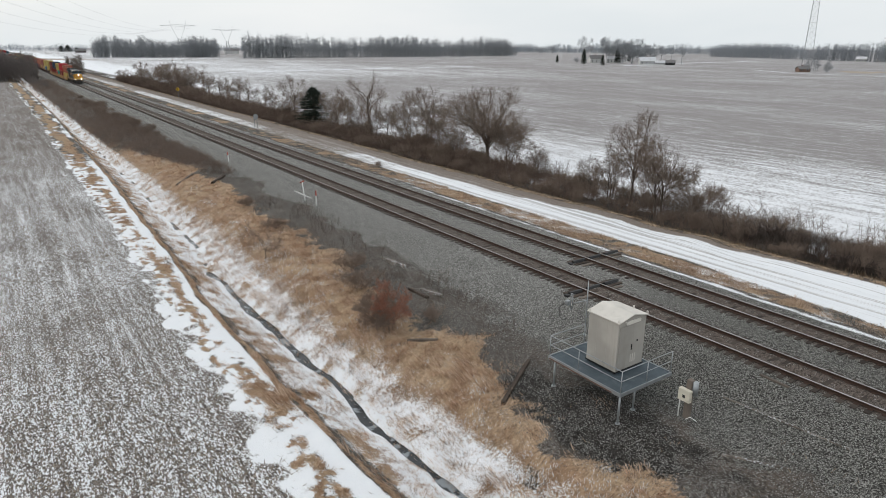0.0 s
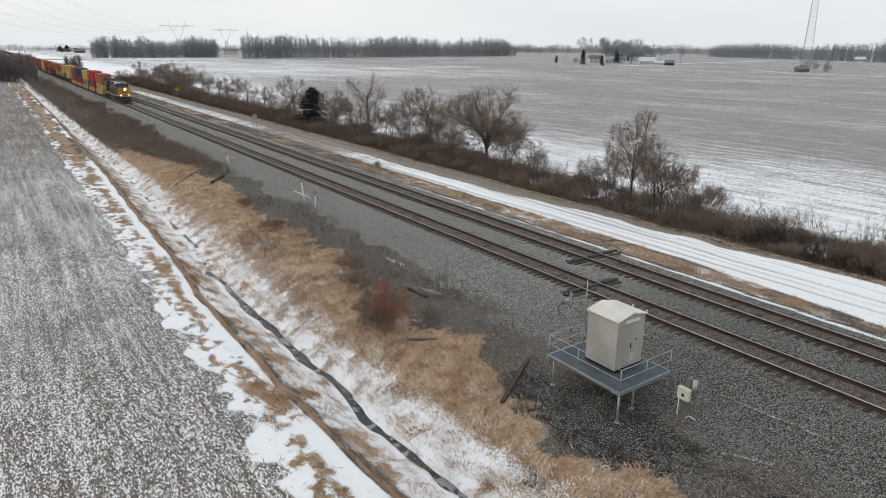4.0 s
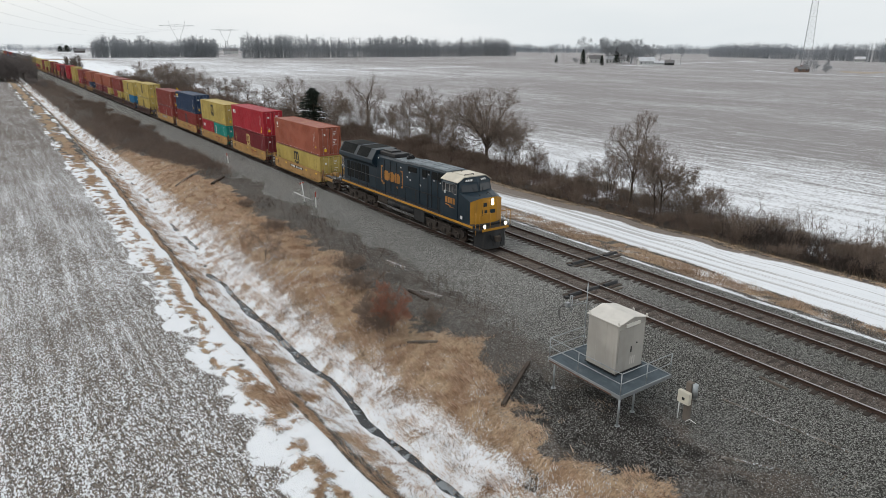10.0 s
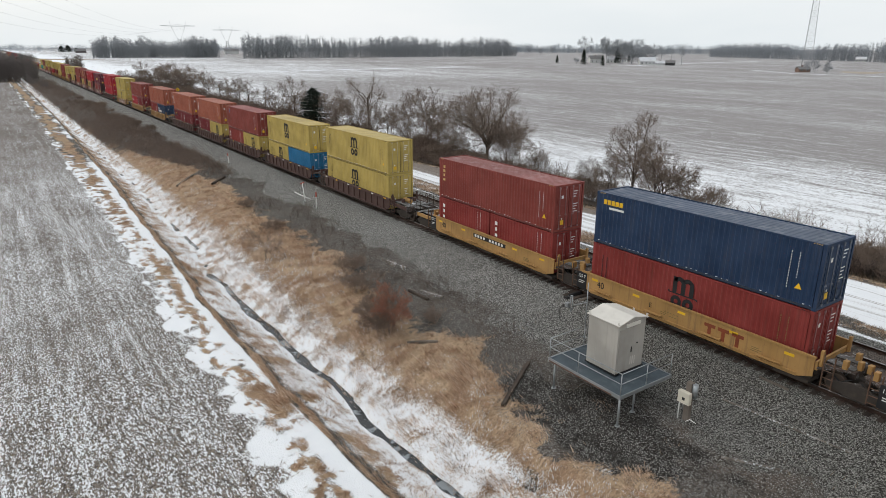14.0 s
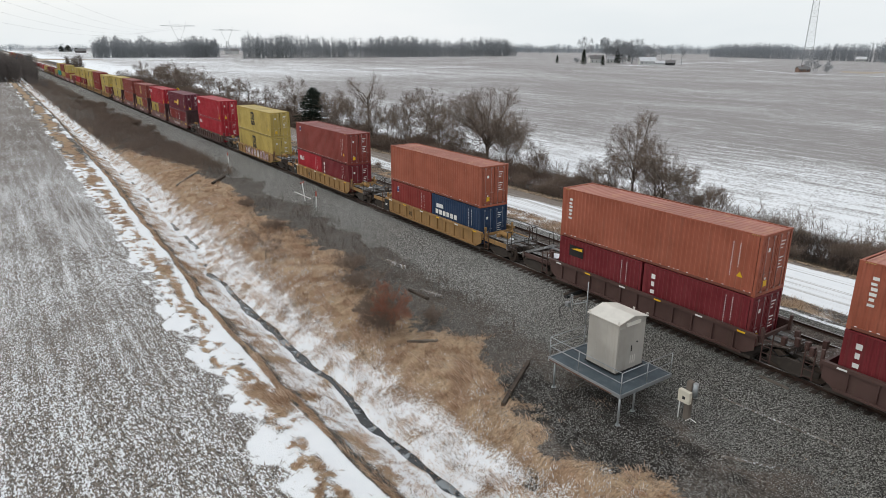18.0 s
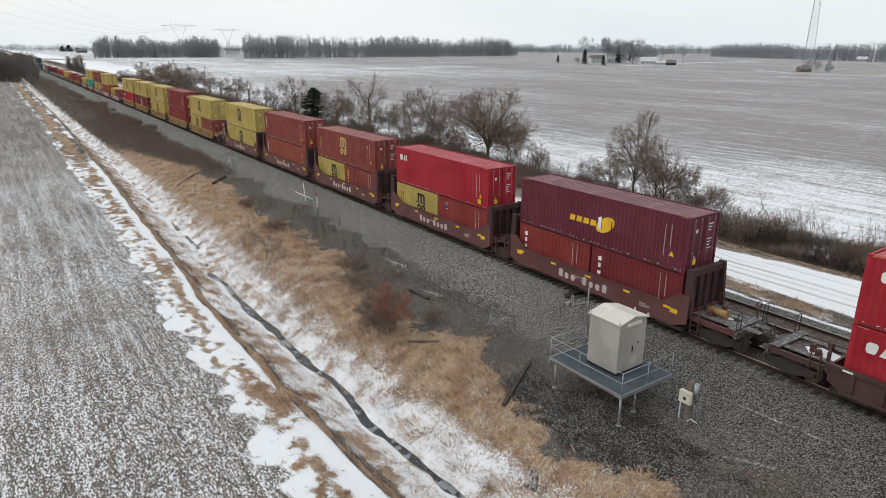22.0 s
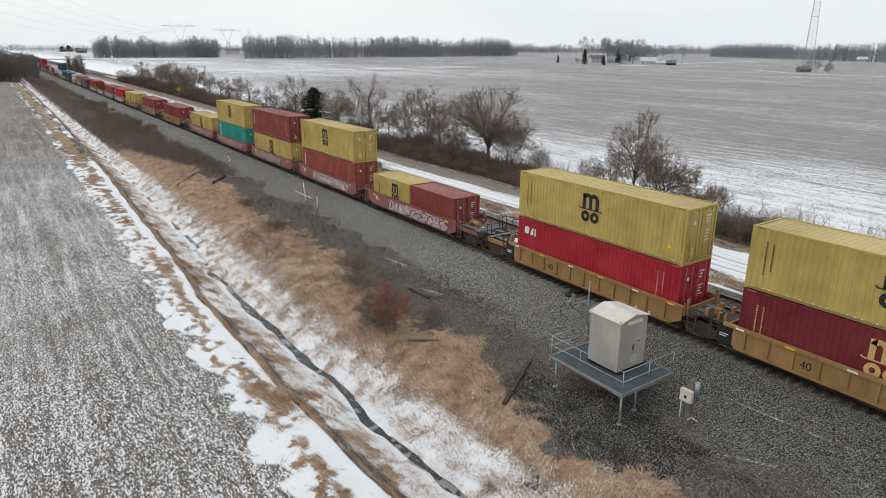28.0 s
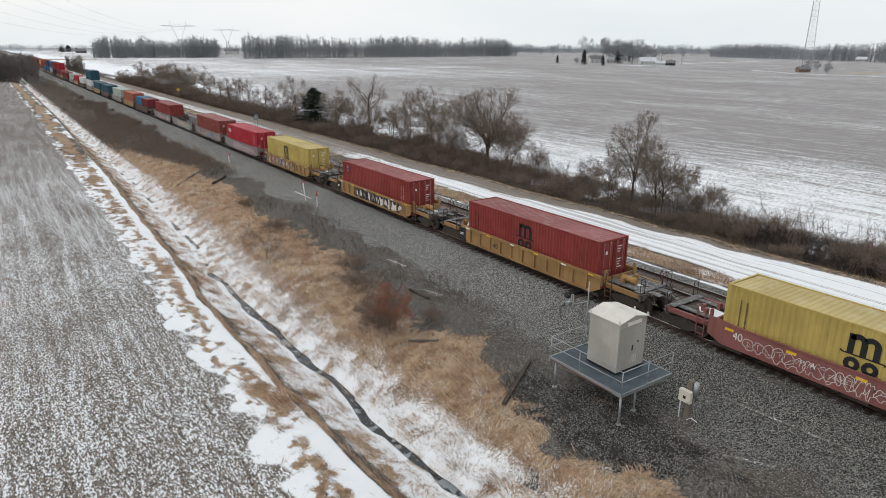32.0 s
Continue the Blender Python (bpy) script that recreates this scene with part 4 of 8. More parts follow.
def sill_shape(kind, sg):
    s = Shape()
    y = sg * 1.40
    o = sg * 0.05
    if kind in ("yellow",):
        s.prism([(-0.45, 0.62), (0.25, 0.37), (11.95, 0.37), (12.65, 0.62), (12.65, 1.44), (-0.45, 1.44)], "y", y, y + o)
        s.box(-0.5, 12.7, min(y, y + 2.2 * o), max(y, y + 2.2 * o), 1.4, 1.48)
        s.box(0.2, 12.0, min(y, y + 2.4 * o), max(y, y + 2.4 * o), 0.50, 0.55)
    elif kind in ("brown", "ochre"):
        s.prism([(-0.45, 0.68), (0.1, 0.38), (12.1, 0.38), (12.65, 0.68), (12.65, 1.3), (-0.45, 1.3)], "y", y, y + o * 0.5)
        s.box(-0.55, 12.75, min(y - o, y + 2.6 * o), max(y - o, y + 2.6 * o), 1.28, 1.42)
        s.box(0.1, 12.1, min(y, y + 2.4 * o), max(y, y + 2.4 * o), 0.36, 0.47)
    else:
        hi = 2.05 if kind == "maroon" else 1.5
        s.prism([(-0.6, 0.66), (0.2, 0.36), (12.0, 0.36), (12.8, 0.66), (12.8, hi), (12.2, hi), (11.3, 1.42), (0.9, 1.42), (0.0, hi), (-0.6, hi)], "y", y, y + o)
        s.box(0.9, 11.3, min(y, y + 2 * o), max(y, y + 2 * o), 1.385, 1.43)
    return s


def bogie(parent, x, key="b"):
    b = part("truck", shared("bolster", lambda: Shape().box(-0.2, 0.2, -1.0, 1.0, 0.34, 0.62, 0.03).box(-0.9, 0.9, -0.22, 0.22, 0.5, 0.7).mesh("truck", M_UNDER)), None, parent, "grimy cast steel truck between the wells")
    b.location = (x, 0, 0)
    for sg in (-1, 1):
        def frame_side():
            s = Shape()
            y0, y1 = sorted((sg * 0.93, sg * 1.09))
            s.prism([(-1.12, 0.38), (-0.72, 0.32), (-0.35, 0.16), (0.35, 0.16), (0.72, 0.32), (1.12, 0.38), (1.12, 0.6), (0.55, 0.66), (0.35, 0.76), (-0.35, 0.76), (-0.55, 0.66), (-1.12, 0.6)], "y", y0, y1)
            for k in (-0.16, 0.0, 0.16):
                s.tube((k, sg * 1.02, 0.3), (k, sg * 1.02, 0.62), 0.07, n=8)
            return s.mesh("side_frame", M_UNDER)
        part("side_frame", shared(("sf", sg), frame_side), None, b)
        for wx in (-0.89, 0.89):
            def wheel():
                s = Shape()
                y0 = sg * 0.685
                s.tube((0, y0, 0), (0, y0 + sg * 0.135, 0), 0.42, n=20)
                s.tube((0, y0 - sg * 0.03, 0), (0, y0, 0), 0.445, n=20)
                s.tube((0, y0 + sg * 0.13, 0), (0, y0 + sg * 0.3, 0), 0.11, n=8)
                return s.mesh("wheel", M_WHEEL)
            w = part("wheel", shared(("whl", sg), wheel), None, b)
            w.location = (wx, 0, 0.445)
    return b


M_ENDDECK = painted("grimy_end_deck", (0.075, 0.055, 0.045), 0.85, 0.1, streak=False, dirt=(0.42, 0.42, 0.43), wear=0.75, vary=0.4, size=0.35)


def end_platform(x0, x1, long):
    """Deck and draft gear over a truck, from the well's end at x0 outward to x1: (name, shape) pairs."""
    out = 1 if x1 > x0 else -1

    def bx(a, b, *r):
        return Shape().box(min(a, b), max(a, b), *r)
    rows = [("draft_sill", bx(x0, x1, -0.45, 0.45, 0.72, 0.976, 0.02)),
            ("end_deck", Shape().prism([(x0 + out * 0.105, -1.4), (x0 + out * 0.105, 1.4), (x0 + out * 0.9, 0.75), (x1, 0.62), (x1, -0.62), (x0 + out * 0.9, -0.75)], "z", 0.98, 1.06)),
            ("end_plate", bx(x0, x0 + out * 0.1, -1.38, 1.38, 0.9, 1.28))]
    for yy in (-1.28, 1.14):
        rows.append(("corner_post", bx(x0 + out * 0.105, x0 + out * 0.22, yy, yy + 0.14, 1.065, 1.75)))
    for f, yy in ((0.75, -0.7), (0.75, 0.45), (1.15, -0.3)):
        rows.append(("stop_block", bx(x0 + out * f, x0 + out * (f + 0.2), yy, yy + 0.24, 1.062, 1.42, 0.02)))
    if long:
        for f in (0.95, 1.45, 2.1):
            xx = x0 + out * f
            rows.append(("cross_beam", bx(xx, xx + out * 0.16, -1.17, 1.17, 0.80, 0.97)))
        for yy in (-1.3, 1.18):
            rows.append(("side_rail", bx(x0 + out * 0.25, x1 - out * 0.36, yy, yy + 0.12, 0.88, 1.12)))
        rows.append(("end_beam", bx(x1 - out * 0.35, x1 - out * 0.2, -1.35, 1.35, 0.80, 1.12)))
    return rows


def add_platform(c, style, m, x0, x1, long, detail, key):
    rows = end_platform(x0, x1, long)
    if detail < 2:
        s = Shape()
        for nm, sh in rows:
            s.add(sh.v, sh.f)
        tagged(part("end_platform", shared((style, key, long), lambda: s.mesh("end_platform", M_ENDDECK)), None, c), kind="stuff")
        return
    for k, (nm, sh) in enumerate(rows):
        mat = m if nm in ("corner_post", "stop_block", "side_rail", "end_plate") else M_ENDDECK
        part(nm, shared((style, key, long, k), lambda: sh.mesh(nm, mat)), None, c)


def ladder(x, y, z0, z1, out):
    """A side ladder of two stiles and its rungs."""
    s = Shape()
    for dx in (0.0, out * 0.42):
        s.box(min(x + dx - 0.02, x + dx + 0.02), max(x + dx - 0.02, x + dx + 0.02), y - 0.03, y + 0.03, z0, z1)
    for k in range(int((z1 - z0) / 0.3)):
        s.tube((x, y, z0 + 0.1 + k * 0.3), (x + out * 0.42, y, z0 + 0.1 + k * 0.3), 0.018, n=5)
    return s


def end_gear(c, x0, x1, out, long, m, style):
    """Loose fittings at one end of a well: ladder, hoses, brake wheel, coupler, snow on the deck."""
    part("ladder", shared((style, "lad", out, long, round(x1, 1)), lambda: ladder(x0 + out * 0.35, -1.42, 0.35, 1.7, out).mesh("ladder", paint("rusty_ladder_steel", (0.11, 0.06, 0.038), wear=0.5, streak=False) if style in ("yellow", "ochre") else m)), None, c, "rusty brown ladder" if style in ("yellow", "ochre") else "")
    part("hose", shared(("hose", out, round(x1, 1)), lambda: Shape().tube((x0 + out * 0.3, -0.85, 0.9), (x0 + out * 0.9, -0.95, 0.62), 0.03, n=6).tube((x0 + out * 0.9, -0.95, 0.62), (x1, -0.8, 0.8), 0.03, n=6).mesh("hose", M_HOSE)), None, c)
    if not long:
        return
    part("coupler", shared(("cpl", out, round(x1, 1)), lambda: Shape().box(*sorted((x1 - out * 0.2, x1 + out * 0.38)), -0.14, 0.14, 0.72, 0.98, 0.03).box(*sorted((x1 + out * 0.3, x1 + out * 0.58)), -0.22, 0.22, 0.68, 1.03, 0.04).mesh("coupler", M_UNDER)), None, c)
    for yy in (-0.95, 0.62):
        part("walkway", shared(("wlk", out, round(x1, 1), yy), lambda: Shape().box(*sorted((x0 + out * 0.15, x1 - out * 0.3)), yy, yy + 0.36, 1.125, 1.16).mesh("walkway", M_DECK)), None, c, "steel walkway grating dusted with snow")
    part("cross_walkway", shared(("cwk", out, round(x1, 1)), lambda: Shape().box(*sorted((x1 - out * 0.75, x1 - out * 0.35)), -1.25, 1.25, 1.165, 1.2).mesh("cross_walkway", M_DECK)), None, c)
    part("snow_on_deck", shared(("snd", out, round(x1, 1)), lambda: Shape().prism([(x0 + out * 0.25, -0.55), (x0 + out * 1.3, -0.4), (x0 + out * 1.7, 0.1), (x0 + out * 1.1, 0.5), (x0 + out * 0.3, 0.35)][::out], "z", 1.062, 1.075).mesh("snow_on_deck", M_SNOWCAP)), None, c, "snow lying on the end deck")
    for yy in (-1.3, 1.3):
        part("grab_rail", shared(("grb", out, round(x1, 1), yy), lambda: Shape().tube((x1 - out * 0.28, yy, 0.45), (x1 - out * 0.28, yy, 1.95), 0.022, n=6).tube((x1 - out * 0.28, yy, 1.95), (x1 - out * 0.28, yy * 0.72, 1.95), 0.022, n=6).tube((x1 - out * 0.28, yy * 0.72, 1.95), (x1 - out * 0.28, yy * 0.72, 1.1), 0.022, n=6).mesh("grab_rail", M_UNDER)), None, c)
    if out > 0:
        part("brake_wheel", shared(("brk", round(x1, 1)), lambda: ring((x1 - 0.55, 0.9, 1.75), 0.27, 0.025).tube((x1 - 0.55, 0.9, 1.1), (x1 - 0.55, 0.9, 1.75), 0.035, n=6).mesh("brake_wheel", M_PLATE)), None, c, "rusty hand brake wheel")
        part("air_tank", shared(("atk", round(x1, 1)), lambda: Shape().tube((x0 + 0.5, -0.2, 1.3), (x0 + 1.5, -0.2, 1.3), 0.18, n=12).mesh("air_tank", m)), None, c)


def ring(o, r, w, n=14):
    s = Shape()
    for k in range(n):
        a, b = k * 2 * math.pi / n, (k + 1) * 2 * math.pi / n
        s.tube((o[0], o[1] + r * math.cos(a), o[2] + r * math.sin(a)), (o[0], o[1] + r * math.cos(b), o[2] + r * math.sin(b)), w, n=5, caps=False)
    for k in range(4):
        a = k * math.pi / 2 + 0.4
        s.tube(o, (o[0], o[1] + r * math.cos(a), o[2] + r * math.sin(a)), w * 0.7, n=5, caps=False)
    return s


M_BULK = painted("grimy_maroon_bulkhead", (0.055, 0.026, 0.026), 0.7, wear=0.6, dirt=(0.03, 0.025, 0.025), rust=0.3)


def high_end(x, out):
    """The tall bulkhead at the end of an older well: (name, shape) pairs."""
    def bx(a, b, *r):
        return Shape().box(min(a, b), max(a, b), *r)
    prof = [(x, 1.0), (x + out * 0.55, 1.0), (x + out * 0.35, 3.3), (x, 3.3)]
    rows = [("bulkhead_post", Shape().prism(prof if out > 0 else [prof[1], prof[0], prof[3], prof[2]], "y", yy, yy + 0.18)) for yy in (-1.38, 1.2)]
    rows.append(("top_beam", bx(x, x + out * 0.3, -1.199, 1.199, 2.95, 3.25, 0.02)))
    rows.append(("bulkhead_plate", bx(x + out * 0.1, x + out * 0.16, -1.199, 1.199, 1.05, 2.948)))
    rows += [("bulkhead_rib", bx(x + out * 0.162, x + out * 0.3, yy - 0.05, yy + 0.05, 1.05, 2.945)) for yy in (-0.6, 0.0, 0.6)]
    return rows


def ribbon(s, pts, w, y):
    """A sprayed line of width w through points of the side."""
    n = len(pts)
    vs = []
    for i, (x, z) in enumerate(pts):
        a, b = pts[max(i - 1, 0)], pts[min(i + 1, n - 1)]
        dx, dz = b[0] - a[0], b[1] - a[1]
        k = w / 2 / max(math.hypot(dx, dz), 1e-6)
        vs += [(x - dz * k, y, z + dx * k), (x + dz * k, y, z - dx * k)]
    s.add(vs, [(2 * i, 2 * i + 2, 2 * i + 3, 2 * i + 1) for i in range(n - 1)])


def spray(name, colour, wear=0.4):
    return painted("spray_" + name, colour, 0.5, streak=False, wear=wear, dirt=(0.10, 0.06, 0.05))


SPRAY = {"white": spray("white", (0.62, 0.58, 0.56)), "black": spray("black", (0.02, 0.02, 0.025), 0.2), "blue": spray("blue", (0.08, 0.22, 0.42)), "tan": spray("tan", (0.34, 0.22, 0.15)),
         "rose": spray("rose", (0.45, 0.30, 0.32), 0.7), "violet": spray("violet", (0.36, 0.14, 0.26)), "green": spray("green", (0.10, 0.24, 0.17))}


def scrawl(c, seed, kind):
    """Sprayed letters without meaning: filled bodies with outlines, or thin outlines alone."""
    rng = random.Random(seed)
    y = -1.456
    fills = {0: (), 1: ("blue", "tan", "tan", "violet"), 2: ("rose", "rose", "white"), 3: ("green", "tan", "green"), 4: ("white", "black", "white")}[kind]
    line = {0: "white", 1: "black", 2: "black", 3: "white", 4: "black"}[kind]
    body, edge, tags = {}, Shape(), Shape()
    x, stop = (1.2, 10.5) if kind == 0 else (0.4, 8.6) if kind == 1 else (3.0, 11.2)
    if fills:
        # a sprayed ground under the letters
        a, b = [], []
        k, px = 0, x
        while px < stop:
            a.append((px, y + 0.002, 0.80 - rng.uniform(0.30, 0.40)))
            b.append((px, y + 0.002, 0.80 + rng.uniform(0.36, 0.50)))
            px += rng.uniform(0.2, 0.5)
        k = len(a)
        body.setdefault(fills[1], Shape()).add(a + b, [(i, i + 1, k + i + 1, k + i) for i in range(k - 1)])
    while x < stop:
        w, h = (rng.uniform(0.35, 0.6), rng.uniform(0.45, 0.75)) if kind == 0 else (rng.uniform(0.7, 1.2), rng.uniform(0.75, 1.0))
        zc, n = 0.82 + rng.uniform(-0.06, 0.06), (14 if kind == 0 else 9)
        r = [rng.uniform(0.30, 0.56) if k % 3 == 0 else rng.uniform(0.44, 0.56) for k in range(n)] if kind == 0 else [rng.uniform(0.15, 0.62) for k in range(n)]
        pts = [(x + w * 0.5 + w * r[k] * math.cos(k * 6.283 / n), zc + h * r[k] * math.sin(k * 6.283 / n)) for k in range(n)]
        if fills:
            tone = rng.choice(fills)
            body.setdefault(tone, Shape()).add([(p[0], y, p[1]) for p in pts], [tuple(range(n))])
        ribbon(edge, pts + pts[:2], 0.03 if kind == 0 else 0.075, y - 0.003)
        inner = [(x + w * (0.1 + 0.8 * rng.random()), zc + h * rng.uniform(-0.4, 0.4)) for _ in range(4)]
        ribbon(tags if kind else edge, inner, 0.025 if kind == 0 else 0.05, y - 0.005)
        x += w * rng.uniform(0.75, 0.95)
    for _ in range(5):
        tx = rng.uniform(0.6, 11.5)
        pts = [(tx + k * 0.09, 0.95 + rng.uniform(-0.16, 0.16)) for k in range(rng.randint(6, 12))]
        ribbon(tags, pts, 0.022, y - 0.006)
    for tone, sh in body.items():
        tagged(part("graffiti_fill", sh, SPRAY[tone], c, "faded sprayed colour"), kind="stuff")
    tagged(part("graffiti_outline", edge, SPRAY[line], c, "sprayed outlines"), kind="stuff")
    tagged(part("graffiti_scribble", tags, SPRAY["white"], c, "thin white sprayed scribbles"), kind="stuff")


def well_car(s, style, gap_left, gap_right, seed, graffiti=-1, detail=2):
    """One well. gap_left, gap_right: half the distance to the next container, behind and ahead."""
    m = car_paint(style)
    look_of = {"yellow": "bright yellow", "ochre": "weathered ochre", "brown": "dark brown ribbed", "maroon": "faded maroon high-ended", "pink": "faded pinkish red", "grey": "grimy grey"}[style]
    g = " with graffiti" if graffiti >= 0 else ""
    c = thing("well_car", f"{look_of} intermodal well car{g} on the track", "rail car", "cars of the train")
    for sg in (-1, 1):
        sill = part("side_sill", shared((style, "sill", sg), lambda: sill_shape(style, sg).mesh("side_sill", m)), None, c)
        if detail > 1 and style in ("brown", "ochre"):
            for k in range(11):
                x = 0.55 + k * 1.11
                r = part("rib", shared((style, "rib", sg), lambda: Shape().prism([(-0.05, sg * 1.42), (0.05, sg * 1.42), (0.04, sg * 1.52), (-0.04, sg * 1.52)][::sg], "z", 0.47, 1.28).mesh("rib", m)), None, sill)
                r.location = (x, 0, 0)
        if detail > 1 and style in ("yellow", "maroon", "pink"):
            for k, x in enumerate((0.5, 3.4, 6.2, 9.0, 11.6)):
                r = part("reflector", shared((sg, "refl"), lambda: Shape().box(-0.22, 0.22, *sorted((sg * 1.45, sg * 1.458)), 1.12, 1.24).mesh("reflector", M_YMARK)), None, sill, "yellow reflective strip")
                r.location = (x, 0, 0)
        if detail > 1 and style in ("brown", "ochre"):
            for k, x in enumerate((0.3, 2.6, 5.1, 7.4, 9.8, 12.0)):
                mt = M_YMARK if k % 2 else M_WHITE
                r = part("reflector", shared((sg, "railrefl", k % 2), lambda: Shape().box(-0.2, 0.2, *sorted((sg * 1.531, sg * 1.537)), 1.31, 1.39).mesh("reflector", mt)), None, sill)
                r.location = (x, 0, 0)
        if detail > 1 and style == "yellow":
            for x in (1.2, 4.6, 7.9, 10.8):
                r = part("step_plate", shared((sg, "stepp"), lambda: Shape().box(-0.55, 0.55, *sorted((sg * 1.5, sg * 1.63)), 0.66, 0.71, 0.01).mesh("step_plate", m)), None, sill)
                r.location = (x, 0, 0)
    for k, (a, b) in enumerate(((-0.3, 1.2), (5.6, 6.6), (11.0, 12.5))):
        part("floor_beam", shared(("floor", k), lambda: Shape().box(a, b, -1.38, 1.38, 0.2, 0.34).mesh("floor_beam", M_UNDER)), None, c)
    long_l, long_r = gap_left > 2.7, gap_right > 2.7
    add_platform(c, style, m, -0.45, -gap_left + (0.55 if long_l else 0.06), long_l, detail, "endl")
    add_platform(c, style, m, 12.65, 12.192 + gap_right - (0.55 if long_r else 0.06), long_r, detail, "endr")
    if style == "maroon":
        for x, out in ((-0.25, -1), (12.45, 1)):
            for k, (nm, sh) in enumerate(high_end(x, out)):
                part(nm, shared((style, "high", out, k), lambda: sh.mesh(nm, M_BULK)), None, c)
    bogie(c, -gap_left + (1.75 if long_l else 0.0))
    if long_r:
        bogie(c, 12.192 + gap_right - 1.75)
    if detail > 1:
        if style in ("yellow", "ochre", "pink"):
            t = part("load_number", shared(("forty", style), lambda: text_mesh("40", 0.5, M_WHITE if style == "pink" else M_BLACK, "forty")), None, c)
            t.location, t.rotation_euler = (0.95 if style != "ochre" else 3.3, -1.458 if style != "ochre" else -1.432, 0.98 if style != "ochre" else 0.8), (math.pi / 2, 0, 0)
        unit = {102: "D", 103: "E", 128: "A"}.get(seed)
        if unit:
            t = part("unit_letter", text_mesh(unit, 0.34, M_WHITE if style == "pink" else M_BLACK, "unit"), None, c)
            t.location, t.rotation_euler = (4.35, -1.458, 0.98), (math.pi / 2, 0, 0)
        pl = Shape()
        rng = random.Random(seed)
        for z0, w in ((0.93, 1.1), (0.85, 0.8), (0.77, 1.0)):
            for q in range(6):
                if rng.random() < 0.8:
                    pl.box(5.0 + q * w / 6, 5.0 + (q + 0.7) * w / 6, -1.457, -1.452, z0, z0 + 0.035)
        for z0 in (0.72, 0.80, 0.88):
            pl.box(9.9, 9.9 + rng.uniform(0.3, 0.7), -1.457, -1.452, z0, z0 + 0.035)
        if style in ("maroon", "yellow", "pink", "grey"):
            tagged(part("stencilled_lettering", pl, M_FADEDW if style != "yellow" else M_FADED, c), kind="stuff")
        if style == "maroon":
            big = Shape()
            for k, (w, h) in enumerate(((0.34, 0.46), (0.30, 0.34), (0.30, 0.34), (0.30, 0.46), (0.30, 0.34), (0.30, 0.34), (0.32, 0.46))):
                x0, z0 = 3.9 + k * 0.50 + (0.42 if k > 2 else 0), 0.60
                b = 0.07
                big.prism([(x0 + b, z0), (x0 + w - b, z0), (x0 + w, z0 + b), (x0 + w, z0 + h - b), (x0 + w - b, z0 + h), (x0 + b, z0 + h), (x0, z0 + h - b), (x0, z0 + b)], "y", -1.458, -1.451)
            tagged(part("owner_lettering", big, M_FADEDW, c, "large faded white plain lettering blocks"), kind="stuff")
            for x in (0.3, 12.0):
                part("end_reflector", shared(("ymark", x), lambda: Shape().box(x - 0.22, x + 0.22, -1.458, -1.451, 0.98, 1.2).mesh("end_reflector", M_YMARK)), None, c, "yellow reflective plate")
        if style == "yellow" and seed in (100, 104):
            npn = part("number_panel", Shape().box(4.6, 8.1, -1.459, -1.451, 0.98, 1.24), M_LBLACK0, c, "black panel with white bars for a number")
            bars = Shape()
            for k in range(10):
                if k != 4:
                    bars.box(4.75 + k * 0.32, 4.75 + k * 0.32 + 0.2, -1.463, -1.4595, 1.03, 1.19)
            tagged(part("number_bars", bars, M_WHITE, npn), kind="stuff")
        elif style == "yellow":
            big = Shape()
            for k in range(3):
                big.box(7.5 + k * 0.72, 8.08 + k * 0.72, -1.458, -1.451, 1.02, 1.18)
                big.box(7.7 + k * 0.72, 7.88 + k * 0.72, -1.458, -1.451, 0.58, 1.018)
            tagged(part("owner_lettering", big, paint("brown_lettering", (0.22, 0.05, 0.02), streak=False), c), kind="stuff")
        end_gear(c, -0.45, -gap_left + (0.55 if long_l else 0.06), -1, long_l, m, style)
        end_gear(c, 12.65, 12.192 + gap_right - (0.55 if long_r else 0.06), 1, long_r, m, style)
        if style in ("yellow", "ochre"):
            bp = part("capacity_panel", shared(("cappan", style), lambda: Shape().box(-0.85, -0.1, -1.462, -1.40, 0.42, 1.36, 0.01).mesh("capacity_panel", M_LBLACK0)), None, c, "black end panel with white lettering")
            if style == "yellow":
                t = part("panel_lettering", shared("cap125", lambda: text_mesh("125 T", 0.24, M_WHITE, "cap")), None, bp)
                t.location, t.rotation_euler = (-0.47, -1.466, 1.14), (math.pi / 2, 0, 0)
            part("panel_lines", shared("caplines", lambda: Shape().box(-0.7, -0.25, -1.467, -1.4625, 0.86, 0.90).box(-0.7, -0.35, -1.467, -1.4625, 0.76, 0.80).mesh("panel_lines", M_WHITE)), None, bp)
        part("snowy_grating", shared((style, "grt", round(gap_right, 1)), lambda: Shape().box(12.75, 12.192 + gap_right - 0.12, -0.62, -0.2, 1.105, 1.125).box(12.75, 12.192 + gap_right - 0.12, 0.2, 0.62, 1.105, 1.125).mesh("snowy_grating", M_DECK)), None, c, "steel grating dusted with snow")
    if graffiti >= 0:
        scrawl(c, seed, graffiti)
    c.scale = (1, 1, 1.06)
    return on_train(c, s, RAIL_UP)


